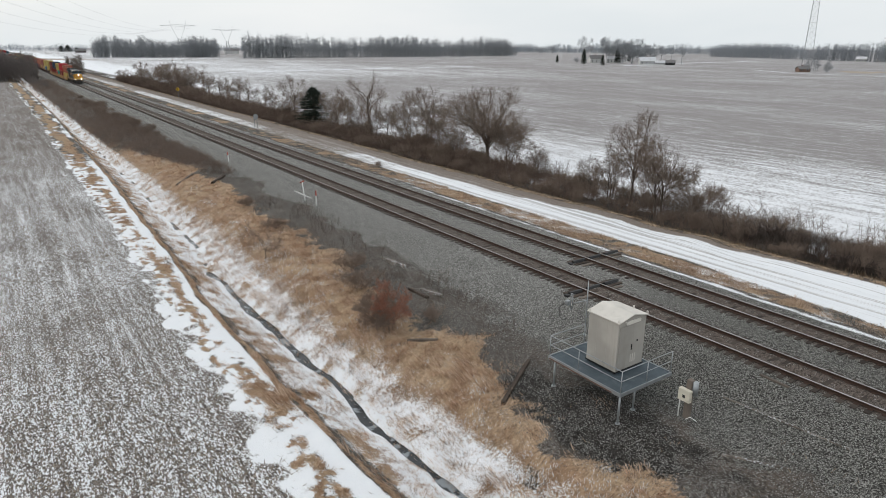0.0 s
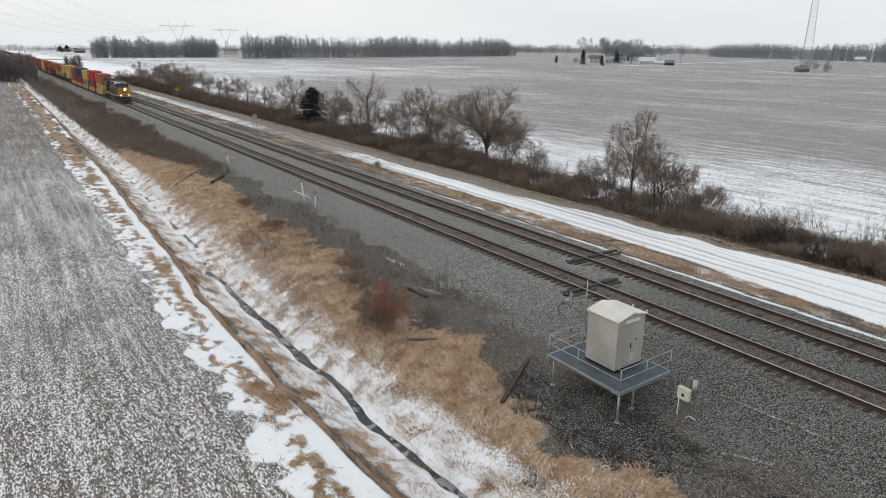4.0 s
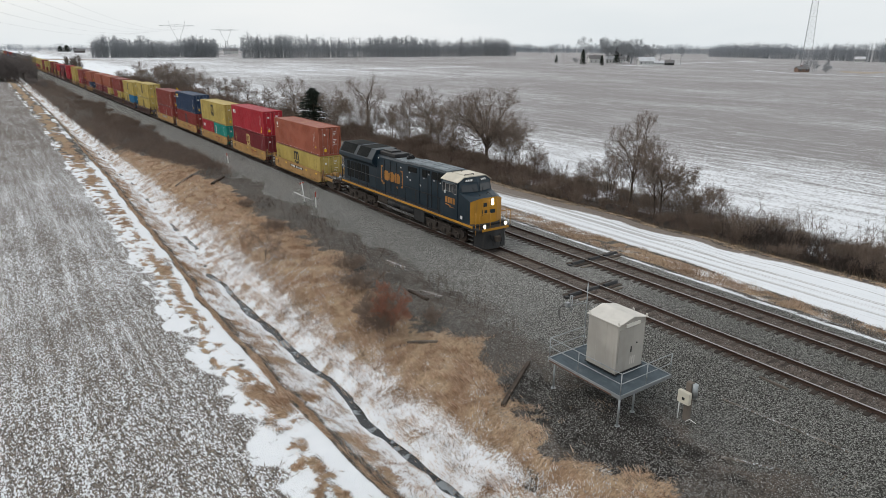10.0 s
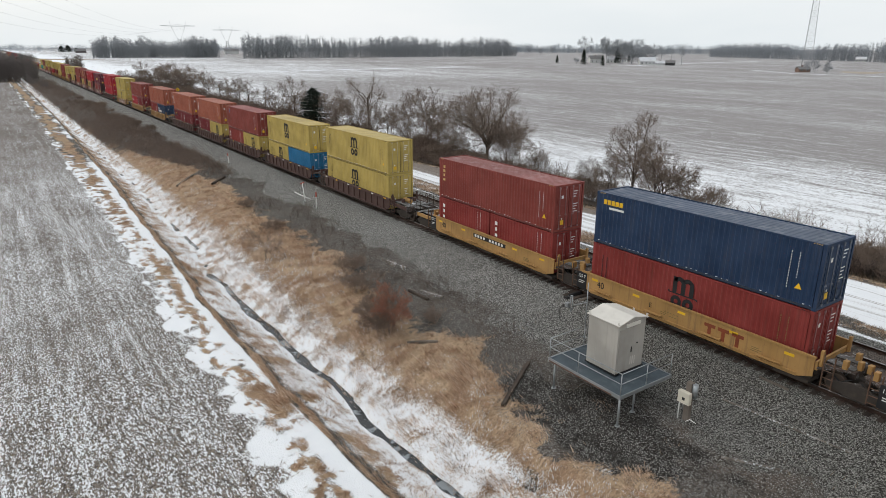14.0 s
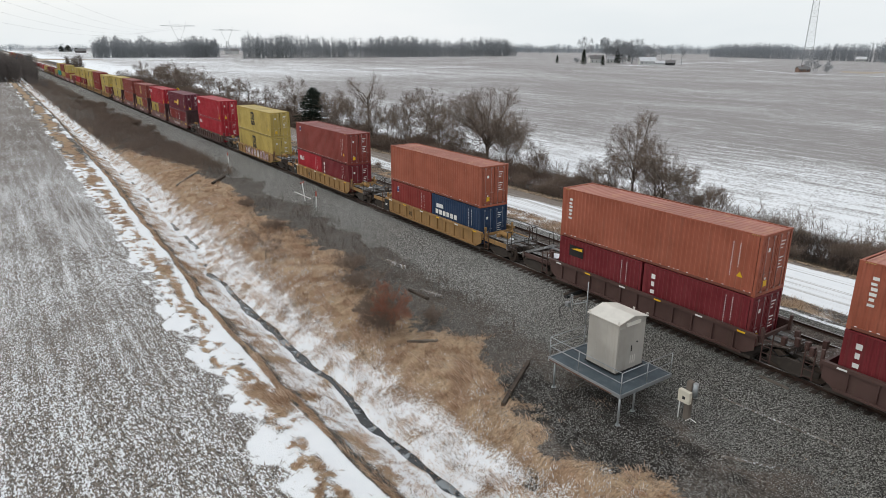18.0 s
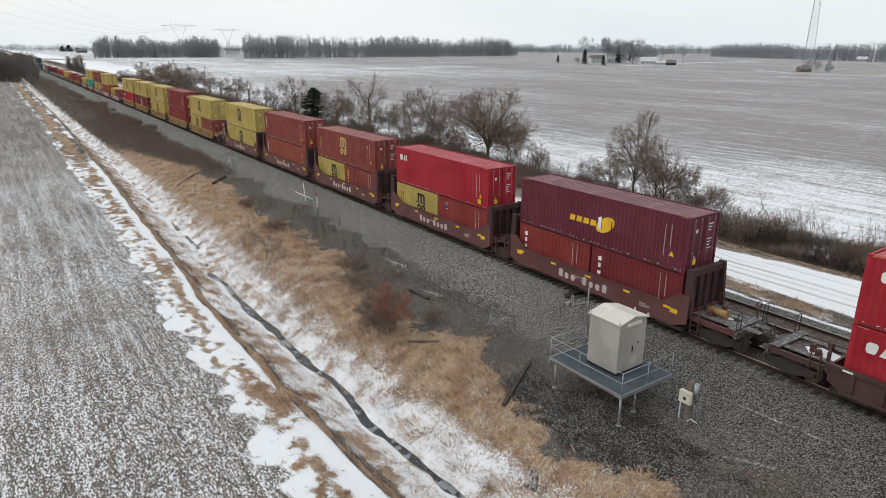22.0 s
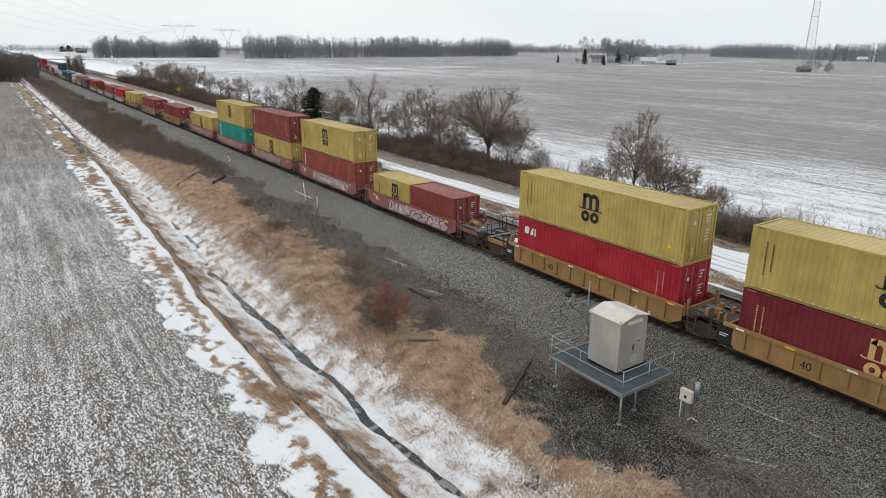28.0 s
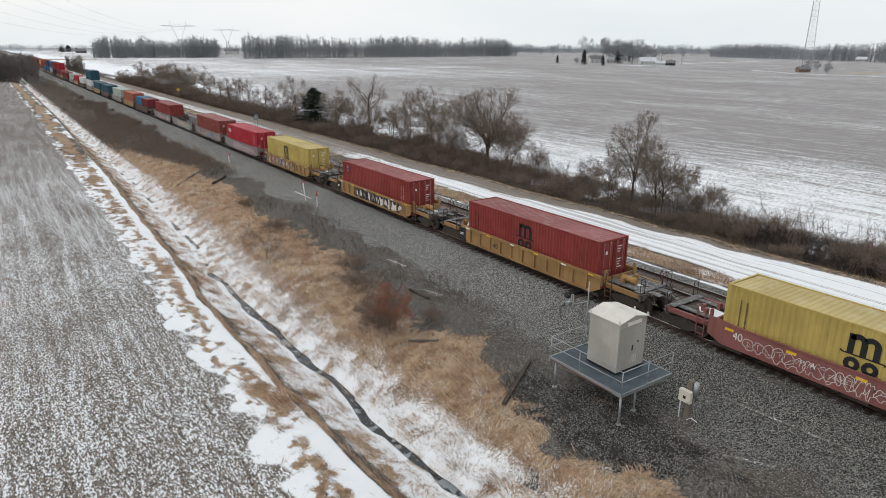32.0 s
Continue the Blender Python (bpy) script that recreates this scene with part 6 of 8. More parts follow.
    plow.add([(21.3, -1.42, 0.3), (21.95, -0.9, 0.16), (22.15, 0, 0.16), (21.95, 0.9, 0.16), (21.3, 1.42, 0.3), (21.3, -1.42, 1.42), (21.8, -0.9, 1.42), (21.85, 0, 1.42), (21.8, 0.9, 1.42), (21.3, 1.42, 1.42)], [(0, 1, 6, 5), (1, 2, 7, 6), (2, 3, 8, 7), (3, 4, 9, 8), (0, 5, 9, 4)])
    part("plow", plow, M_LBLACK, lo)
    part("coupler", Shape().box(21.8, 22.2, -0.13, 0.13, 0.72, 0.98, 0.03).box(22.15, 22.4, -0.22, 0.2, 0.68, 1.04, 0.04), M_UNDER, lo)
    part("rear_coupler", Shape().box(0.1, 0.7, -0.13, 0.13, 0.72, 0.98, 0.03).box(-0.1, 0.15, -0.22, 0.2, 0.68, 1.04, 0.04), M_UNDER, lo)
    for yy in (-0.45, 0.45):
        part("air_hose", Shape().tube((21.9, yy, 1.1), (22.2, yy * 0.9, 0.7), 0.03, n=6).tube((22.2, yy * 0.9, 0.7), (22.15, yy * 0.7, 0.4), 0.03, n=6), M_HOSE, lo)
    for x, d in ((20.75, 1), (0.75, 1)):
        for sg in (-1, 1):
            for k in range(4):
                part("step", Shape().box(x, x + 0.55, *sorted((sg * 1.18, sg * 1.5)), 0.38 + k * 0.3, 0.42 + k * 0.3), M_LBLACK, lo)
                part("step_edge", Shape().box(x, x + 0.55, *sorted((sg * 1.5, sg * 1.512)), 0.39 + k * 0.3, 0.42 + k * 0.3), M_SEAL, lo)
    rail_m = M_LBLACK
    for sg in (-1, 1):
        yy = sg * 1.42
        xs = [1.0, 2.6, 4.2, 5.8, 7.4, 9.0, 10.6, 12.2, 13.8, 15.4, 17.0]
        for x in xs:
            part("stanchion", Shape().box(x - 0.03, x + 0.03, yy - 0.02, yy + 0.02, 1.7, 2.7), rail_m, lo)
        part("handrail", Shape().tube((1.0, yy, 2.7), (17.2, yy, 2.7), 0.022, n=6), rail_m, lo)
        for x in (21.45, 21.9):
            part("front_grab_rail", Shape().tube((x, sg * 1.38, 1.1 if x < 21.6 else 1.5), (x, sg * 1.38, 2.5), 0.022, n=6), M_LYEL, lo)
        part("front_handrail", Shape().tube((21.9, sg * 1.38, 2.5), (21.9, sg * 0.45, 2.5), 0.022, n=6).tube((21.9, sg * 0.45, 2.5), (21.9, sg * 0.45, 1.55), 0.022, n=6), M_LYEL, lo)
    part("rear_bulk", Shape().box(0.55, 1.15, -1.0, 1.0, 1.7, 2.3).tube((0.62, -1.3, 1.2), (0.62, -1.3, 2.8), 0.025, n=6).tube((0.62, 1.3, 1.2), (0.62, 1.3, 2.8), 0.025, n=6), M_LBLACK, lo)
    # taller above the walkway
    for ob in lo.children_recursive:
        if ob.name.split(".")[0] != "wheel":
            for v in ob.data.vertices:
                z = v.co.z
                v.co.z = z * 1.05 if z < 1.6 else 1.68 + (z - 1.6) * 1.2
                if ob.parent.name.split(".")[0] != "truck":
                    v.co.x *= 1.015
    return on_train(lo, s0, RAIL_UP)


locomotive(48.15)


# ---- trackside equipment ----
M_CAB = painted("beige_cabinet_paint", (0.37, 0.35, 0.315), 0.5, wear=0.3, dirt=(0.22, 0.19, 0.16), rust=0.12)
M_CABROOF = painted("pale_cabinet_roof", (0.60, 0.57, 0.52), 0.5, streak=False, wear=0.25, dirt=(0.3, 0.28, 0.25))
M_GALV = painted("galvanised_steel", (0.34, 0.36, 0.37), 0.45, 0.6, streak=False, wear=0.4)
M_GRATE = painted("blue_grey_grating", (0.075, 0.098, 0.115), 0.6, 0.3, streak=False, wear=0.4, dirt=(0.2, 0.21, 0.22))
M_RUSTE = painted("rusty_edge", (0.13, 0.06, 0.04), 0.8, streak=False)
M_WOODG = painted("weathered_grey_timber", (0.15, 0.125, 0.105), 0.9, dirt=(0.06, 0.05, 0.04), wear=0.6, vary=0.3)
M_OLDWOOD = painted("rotten_timber", (0.06, 0.045, 0.036), 0.95, streak=False, wear=0.6, vary=0.4, dirt=(0.12, 0.1, 0.08))


def platform(x0, x1, y0, y1, z):
    p = thing("steel_platform", "raised galvanised steel grating platform on four legs with handrails", "platform", m=pose(0, 0, 0))
    g = Shape()
    n = 40
    g.box(x0, x1, y0, y1, z - 0.02, z)
    for k in range(n):
        x = x0 + (x1 - x0) * (k + 0.5) / n
        g.box(x - 0.010, x + 0.010, y0 + 0.04, y1 - 0.04, z, z + 0.006)
    part("grating", g, M_GRATE, p)
    for a, b, c, d in ((x0, x1, y0 - 0.05, y0), (x0, x1, y1, y1 + 0.05), (x0 - 0.05, x0, y0 - 0.05, y1 + 0.05), (x1, x1 + 0.05, y0 - 0.05, y1 + 0.05)):
        part("edge_beam", Shape().box(a, b, c, d, z - 0.13, z + 0.03), M_GALV, p)
    part("rusty_edge_strip", Shape().box(x0 + 0.02, x1 - 0.4, y0 - 0.056, y0 - 0.051, z - 0.12, z - 0.07), M_RUSTE, p, "rusty strip along the platform edge")
    for x, y in ((x0 + 0.3, y0 + 0.05), (x1 - 0.02, y0 + 0.02), (x0 + 0.9, y1 - 0.5), (x1 - 0.3, y1 - 1.9)):
        part("leg", Shape().tube((x, y, gz(x, y) - 0.15), (x, y, z - 0.1), 0.045, n=10).tube((x, y, gz(x, y) - 0.1), (x, y, gz(x, y) + 0.02), 0.11, n=10), M_GALV, p)
    posts = [(x0, y0), ((x0 + x1) / 2 - 0.3, y0), (x1, y0), (x1, (y0 + y1) / 2), (x1, y1), (x0, y1 - 1.0)]
    for x, y in posts:
        part("rail_post", Shape().tube((x, y, z), (x, y, z + 1.0), 0.02, n=6), M_GALV, p)
    runs = [((x0, y0), (x1, y0)), ((x1, y0), (x1, y1)), ((x0, y0), (x0, y1 - 1.0))]
    for a, b in runs:
        for h in (0.55, 1.0):
            part("handrail", Shape().tube((*a, z + h), (*b, z + h), 0.02, n=6), M_GALV, p)
    return p


def cabinet(x0, x1, y0, y1, z, h):
    c = thing("equipment_cabinet", "beige steel trackside cabinet with a pale gabled roof", "cabinet")
    part("plinth", Shape().box(x0 + 0.04, x1 - 0.04, y0 + 0.04, y1 - 0.04, z, z + 0.1), M_LBLACK, c)
    part("body", Shape().box(x0, x1, y0, y1, z + 0.1, z + h, 0.015), M_CAB, c)
    yc, o = (y0 + y1) / 2, 0.07
    e, r = z + h - 0.02, z + h + 0.2
    roof = Shape()
    roof.add([(x0 - o, y0 - o, e), (x1 + o, y0 - o, e), (x1 + o, y1 + o, e), (x0 - o, y1 + o, e), (x0 - o, yc, r), (x1 + o, yc, r),
              (x0 - o, y0 - o, e + 0.035), (x1 + o, y0 - o, e + 0.035), (x1 + o, y1 + o, e + 0.035), (x0 - o, y1 + o, e + 0.035), (x0 - o, yc, r + 0.035), (x1 + o, yc, r + 0.035)],
             [(6, 7, 11, 10), (8, 9, 10, 11), (0, 4, 5, 1), (2, 5, 4, 3), (0, 1, 7, 6), (2, 3, 9, 8), (1, 5, 11, 7), (5, 2, 8, 11), (3, 4, 10, 9), (4, 0, 6, 10)])
    part("roof", roof, M_CABROOF, c, "pale gabled metal roof")
    part("gable", Shape().prism([(y0, z + h - 0.002), (y1, z + h - 0.002), (yc, z + h + 0.17)], "x", x1 - 0.05, x1), M_CAB, c)
    part("vent_hood", Shape().box(x1 + 0.002, x1 + 0.07, yc - 0.45, yc + 0.45, z + h - 0.18, z + h - 0.04, 0.01), M_CABROOF, c)
    d = part("door", Shape().box(x1 + 0.002, x1 + 0.025, y0 + 0.08, y1 - 0.08, z + 0.16, z + h - 0.24, 0.008), M_CAB, c)
    part("handle", Shape().box(x1 + 0.026, x1 + 0.06, yc - 0.02, yc + 0.03, z + 0.95, z + 1.2, 0.008), M_LBLACK, d)
    part("lock", Shape().tube((x1 + 0.026, yc + 0.35, z + 1.3), (x1 + 0.06, yc + 0.35, z + 1.3), 0.035, n=8), M_LBLACK, d)
    for k in range(3):
        part("vent_slot", Shape().box(x1 + 0.026, x1 + 0.032, yc - 0.02 + k * 0.13, yc + 0.05 + k * 0.13, z + 0.35, z + 0.72), M_CABROOF, d)
    for x in (x0 + 0.5, x0 + 1.05):
        part("panel_seam", Shape().box(x - 0.006, x + 0.006, y0 - 0.004, y0, z + 0.14, z + h - 0.05), M_CAB, c)
    for x, y in ((x1 - 0.02, y0 - 0.03), (x0 + 0.02, y0 - 0.03), (x0 + 0.9, y1 + 0.03), (x1 - 0.03, y1 + 0.03)):
        part("lifting_eye", Shape().tube((x, y, e - 0.02), (x, y, e + 0.16), 0.016, n=6).tube((x + 0.06, y, e - 0.02), (x + 0.06, y, e + 0.16), 0.016, n=6).tube((x, y, e + 0.16), (x + 0.06, y, e + 0.16), 0.016, n=6), M_CABROOF, c)
    part("base_flange", Shape().box(x0 - 0.04, x1 + 0.04, y0 - 0.04, y1 + 0.04, z + 0.07, z + 0.1), M_LBLACK, c)
    return c


platform(13.05, 17.1, -9.09, -5.9, 0.50)
cabinet(14.25, 15.9, -8.05, -6.3, 0.52, 2.36)

mast = thing("sensor_mast", "thin galvanised mast with a side arm and cabled sensor", "mast")
MX, MY = 10.92, -4.5
part("pole", Shape().tube((MX, MY, gz(MX, MY) - 0.2), (MX, MY, 2.5), 0.028, n=8).tube((MX, MY, gz(MX, MY) - 0.1), (MX, MY, gz(MX, MY) + 0.03), 0.09, n=8), M_GALV, mast)
part("arm", Shape().tube((MX, MY, 1.42), (MX - 1.02, MY, 0.90), 0.026, n=8), M_GALV, mast)
for dx in (0.0, 0.13):
    part("drop_pipe", Shape().tube((MX - 1.0 - dx, MY, 0.55), (MX - 1.0 - dx, MY, 1.45), 0.022, n=6), M_GALV, mast)
part("pipe_bend", Shape().tube((MX - 1.13, MY, 1.45), (MX - 1.0, MY, 1.45), 0.022, n=6).tube((MX - 1.13, MY, 0.55), (MX - 1.0, MY, 0.55), 0.022, n=6), M_GALV, mast)
part("sensor", Shape().box(MX - 1.45, MX - 1.22, MY - 0.1, MY + 0.12, 0.72, 0.98, 0.03), M_GALV, mast)
loop = Shape()
turn = [(MX - 1.35 + 0.35 * math.cos(a * 0.45), MY - 0.1 - 0.02 * a, 0.35 + 0.42 * math.sin(a * 0.45)) for a in range(3, 14)]
for p, q in zip(turn[:-1], turn[1:]):
    loop.tube(p, q, 0.016, n=5)
part("cable", loop, M_HOSE, mast)

post = thing("utility_post", "weathered grey timber post carrying a cream junction box", "post")
px, py = 18.5, -6.52
part("timber", Shape().box(px - 0.12, px + 0.12, py - 0.12, py + 0.12, gz(px, py) - 0.3, 1.0, 0.02), M_WOODG, post)
part("meter", Shape().tube((px + 0.2, py + 0.05, 0.35), (px + 0.2, py + 0.05, 0.95), 0.12, n=10), M_GALV, post)
jb = part("junction_box", Shape().box(px - 0.32, px + 0.22, py - 0.32, py - 0.13, 0.1, 0.62, 0.02), paint("cream_box", (0.62, 0.58, 0.48), streak=False), post, "cream junction box")
part("box_label", Shape().box(px - 0.1, px + 0.02, py - 0.326, py - 0.321, 0.25, 0.38), M_LBLACK, jb)
part("conduit", Shape().tube((px - 0.27, py - 0.2, gz(px, py) - 0.1), (px - 0.27, py - 0.2, 0.12), 0.025, n=6), M_WHITE, post)
part("loose_cable", Shape().tube((px + 0.1, py - 0.2, gz(px, py) + 0.02), (px + 0.35, py - 0.3, gz(px, py) + 0.28), 0.015, n=5).tube((px + 0.35, py - 0.3, gz(px, py) + 0.28), (px + 0.62, py - 0.25, gz(px, py) + 0.2), 0.015, n=5), M_WHITE, post)


def detector(x, yc, w):
    """A dragging-equipment detector: dark timbers and paddles laid across a track."""
    d = thing("track_detector", "dark timber and steel detector laid across the track", "detector", "detectors across the tracks", m=pose(0, 0, RAIL_UP))
    for dx in (-0.34, 0.34):
        part("cross_timber", Shape().box(x + dx - 0.12, x + dx + 0.12, yc - w, yc + w, -0.26, -0.14, 0.015), M_OLDWOOD, d)
    for y0, y1 in ((yc - w + 0.1, yc - 1.05), (yc - 0.55, yc + 0.5), (yc + 0.95, yc + w)):
        part("paddle", Shape().prism([(x - 0.14, -0.14), (x + 0.14, -0.14), (x + 0.06, -0.012), (x - 0.06, -0.012)], "y", y0, y1), M_LBLACK, d)
    part("side_plank", Shape().box(x + 0.62, x + 0.86, yc - w + 0.2, yc + w - 0.4, -0.25, -0.15, 0.012), M_WOODG, d)
    part("end_box", Shape().box(x - 0.16, x + 0.16, yc - w - 0.22, yc - w, -0.3, -0.1, 0.03), M_LBLACK, d)
    return d


detector(7.17, 0.18, 2.13)
detector(3.18, TRACK_2 + 0.14, 2.25)


def stake(x, y, h, lean, label, tip):
    s = thing("marker_stake", label, "marker", "trackside markers", m=pose(x, y, gz(x, y), 0, lean, 0))
    part("stake", Shape().box(-0.04, 0.04, -0.04, 0.04, -0.2, h * 0.68, 0.008), M_WHITE, s)
    part("tip", Shape().box(-0.045, 0.045, -0.045, 0.045, h * 0.68, h, 0.008), tip, s)
    return s


M_REDTIP = painted("faded_red_tip", (0.42, 0.06, 0.035), 0.6, streak=False)
stake(-22.87, -4.5, 1.5, 2, "white wooden marker stake with a red tip by the ballast", M_REDTIP)
stake(-51.25, -4.01, 1.25, -12, "leaning white marker stake with a faded red tip", M_REDTIP)
broken = thing("broken_marker", "leaning broken white timber marker with a fallen crosspiece", "marker", m=pose(-25.63, -4.44, gz(-25.63, -4.44)))
part("upright", Shape().tube((0, 0, -0.2), (-0.75, 0.1, 1.75), 0.05, n=6), M_WHITE, broken)
part("crosspiece", Shape().tube((-1.3, -0.5, 0.75), (0.85, 0.25, 0.35), 0.04, n=6), M_WHITE, broken)
part("arrow_board", Shape().tube((-0.95, 0, 1.6), (-0.55, 0.2, 1.78), 0.06, n=6), M_REDTIP, broken)

sg = thing("round_road_sign", "round grey back of a road sign on two steel posts", "road sign", m=pose(-86.95, 11.93, gz(-86.95, 11.93), 0, 0, 20))
for yy in (-0.3, 0.3):
    part("sign_post", Shape().box(-0.04, 0.04, yy - 0.04, yy + 0.04, -0.2, 2.2), M_GALV, sg)
part("sign_plate", Shape().tube((0.06, 0, 2.0), (0.09, 0, 2.0), 0.55, n=20), M_GALV, sg)
sg = thing("warning_sign", "yellow diamond warning sign beside the gravel road", "road sign", m=pose(-171.44, 17.90, gz(-171.44, 17.90), 0, 0, -20))
part("sign_post", Shape().box(-0.04, 0.04, -0.04, 0.04, -0.2, 2.6), M_GALV, sg)
dia = part("sign_plate", Shape().prism([(0.56, 2.4), (0, 2.96), (-0.56, 2.4), (0, 1.84)], "x", 0.05, 0.08), M_YMARK, sg)
part("sign_symbol", Shape().box(0.081, 0.088, -0.1, 0.04, 2.12, 2.55).box(0.081, 0.088, -0.24, 0.1, 2.5, 2.64), M_BLACK, dia)


M_DUSTED = painted("snow_dusted_timber", (0.14, 0.12, 0.10), 0.9, streak=False, wear=1.6, dirt=(0.72, 0.74, 0.77), vary=0.4, size=0.3)


def beam(name, a, b, w, m, label, cat):
    a, b = Vector((a[0], a[1], gz(*a) + w * 0.45)), Vector((b[0], b[1], gz(*b) + w * 0.45))
    d = b - a
    ob = tagged(new(name, Shape().box(0, d.length, -w / 2, w / 2, -w * 0.6, w * 0.45, w * 0.12).mesh(name, m)), label, cat)
    ob.matrix_basis = Matrix.Translation(a) @ d.to_track_quat("X", "Z").to_matrix().to_4x4()
    return ob


beam("discarded_tie", (11.07, -8.51), (12.95, -11.7), 0.18, M_OLDWOOD, "old discarded wooden tie lying on the slope", "timber")
beam("discarded_tie", (-47.4, -9.49), (-43.53, -12.28), 0.22, M_WOODG, "weathered plank lying down the grassy slope", "timber")
beam("discarded_tie", (-40.43, -9.19), (-43.47, -6.92), 0.26, M_OLDWOOD, "dark old tie lying on the slope", "timber")
beam("discarded_tie", (-6.03, -6.62), (-3.82, -6.42), 0.24, M_DUSTED, "snow-covered old tie beside the ballast", "timber")
beam("discarded_tie", (0.2, -7.75), (1.9, -7.3), 0.2, M_DUSTED, "snow-capped rotten tie in a pile", "timber")
beam("discarded_tie", (-0.4, -8.25), (1.5, -8.05), 0.17, M_OLDWOOD, "rotten dark tie in a small pile", "timber")
beam("fallen_branch", (5.11, -11.78), (6.35, -10.65), 0.13, M_WOODG, "weathered fallen branch in the dry grass", "branch")
beam("cable_duct", (18.57, -4.19), (23.6, -3.92), 0.06, M_DUSTED, "pale cable duct half buried in gravel", "duct")
beam("old_board", (20.8, -7.6), (22.8, -6.43), 0.09, M_DUSTED, "snow-dusted board on the dark gravel", "timber")
beam("discarded_tie", (18.83, -1.78), (20.16, -1.84), 0.1, M_WOODG, "pale splinter of wood beside the rail", "timber")


# ---- plants ----
def stick_arrays(segs, n=3):
    """Tapered prisms along segments (px, py, pz, qx, qy, qz, r0, r1)."""
    s = np.asarray(segs, float)
    p, q, r0, r1 = s[:, :3], s[:, 3:6], s[:, 6:7], s[:, 7:8]
    d = q - p
    d /= np.maximum(np.linalg.norm(d, axis=1, keepdims=True), 1e-9)
    ref = np.where(np.abs(d[:, 2:3]) > 0.9, np.array([[1.0, 0, 0]]), np.array([[0, 0, 1.0]]))
    a = np.cross(d, ref)
    a /= np.linalg.norm(a, axis=1, keepdims=True)
    b = np.cross(d, a)
    vs = []
    for o, r in ((p, r0), (q, r1)):
        for k in range(n):
            t = k * 2 * math.pi / n
            vs.append(o + (a * math.cos(t) + b * math.sin(t)) * r)
    v = np.stack(vs, 1).reshape(-1, 3)
    base = np.arange(len(s))[:, None] * (2 * n)
    f = np.concatenate([base + np.array([[k, (k + 1) % n, n + (k + 1) % n, n + k]]) for k in range(n)], 1).reshape(-1, 4)
    return v, f


def bark(name, col, var=0.35):
    m, nt, ln, b = nodes_of(name)
    g = nt.new("ShaderNodeNewGeometry")
    nz = n_noise(nt, ln, g.outputs["Position"], 2.2, 4)
    c = n_mix(nt, ln, nz, tuple(k * (1 - var) for k in col), tuple(k * (1 + var) for k in col))
    c = n_mix(nt, ln, n_math(nt, ln, "MULTIPLY", g.outputs["Random Per Island"], 0.5), c, tuple(k * 1.7 for k in col))
    ln.new(c, b.inputs["Base Color"])
    b.inputs["Roughness"].default_value = 0.95
    b.inputs["Specular IOR Level"].default_value = 0.1
    return m


M_BARK = bark("grey_brown_bark", (0.085, 0.068, 0.056))
M_TWIG = bark("bare_twigs", (0.17, 0.132, 0.108))
M_SHRUB = bark("brown_brush", (0.185, 0.142, 0.115))
M_REDTWIG = bark("reddish_twigs", (0.25, 0.12, 0.083))
# distance haze is mixed into this bark colour: paler and bluer
M_HAZETREE = bark("haze_tinted_bare_wood", (0.235, 0.245, 0.258), 0.2)
M_FIR = bark("dark_evergreen_needles", (0.026, 0.034, 0.026))


def grow(rng, segs, p, d, length, r, level, depth, spread, up, kids, fine=0.0055):
    """One branch and, by recursion, all that grows from it."""
    n = 4 if level < 2 else 3
    pts = [np.array(p, float)]
    d = np.array(d, float)
    step = length / n
    for i in range(n):
        d = d + rng.normal(0, 0.13 + 0.05 * level, 3) + np.array([0, 0, up * 0.14])
        d /= np.linalg.norm(d)
        q = pts[-1] + d * step
        ra, rb = r * (1 - 0.7 * i / n), r * (1 - 0.7 * (i + 1) / n)
        segs[level].append((*pts[-1], *q, max(ra, fine), max(rb, fine * 0.64)))
        pts.append(q)
    if level >= depth:
        return
    k = kids[level]
    for j in range(k):
        t = rng.uniform(0.20, 1.0)
        i = min(int(t * n), n - 1)
        f = t * n - i
        o = pts[i] * (1 - f) + pts[i + 1] * f
        az = rng.uniform(0, 2 * math.pi) if level else j * 2.4 + rng.uniform(-0.5, 0.5)
        side = np.array([math.cos(az), math.sin(az), 0]) if level == 0 else rng.normal(0, 0.62, 3)
        w = spread if level == 0 else spread * 0.8
        nd = d * (1 - w) + side * w + np.array([0, 0, 0.12])
        nd /= np.linalg.norm(nd)
        grow(rng, segs, o, nd, length * (rng.uniform(0.62, 0.95) if level == 0 else rng.uniform(0.45, 0.72)) * (1.2 - 0.4 * t), r * (1 - 0.6 * t) * 0.6, level + 1, depth, spread, up, kids, fine)


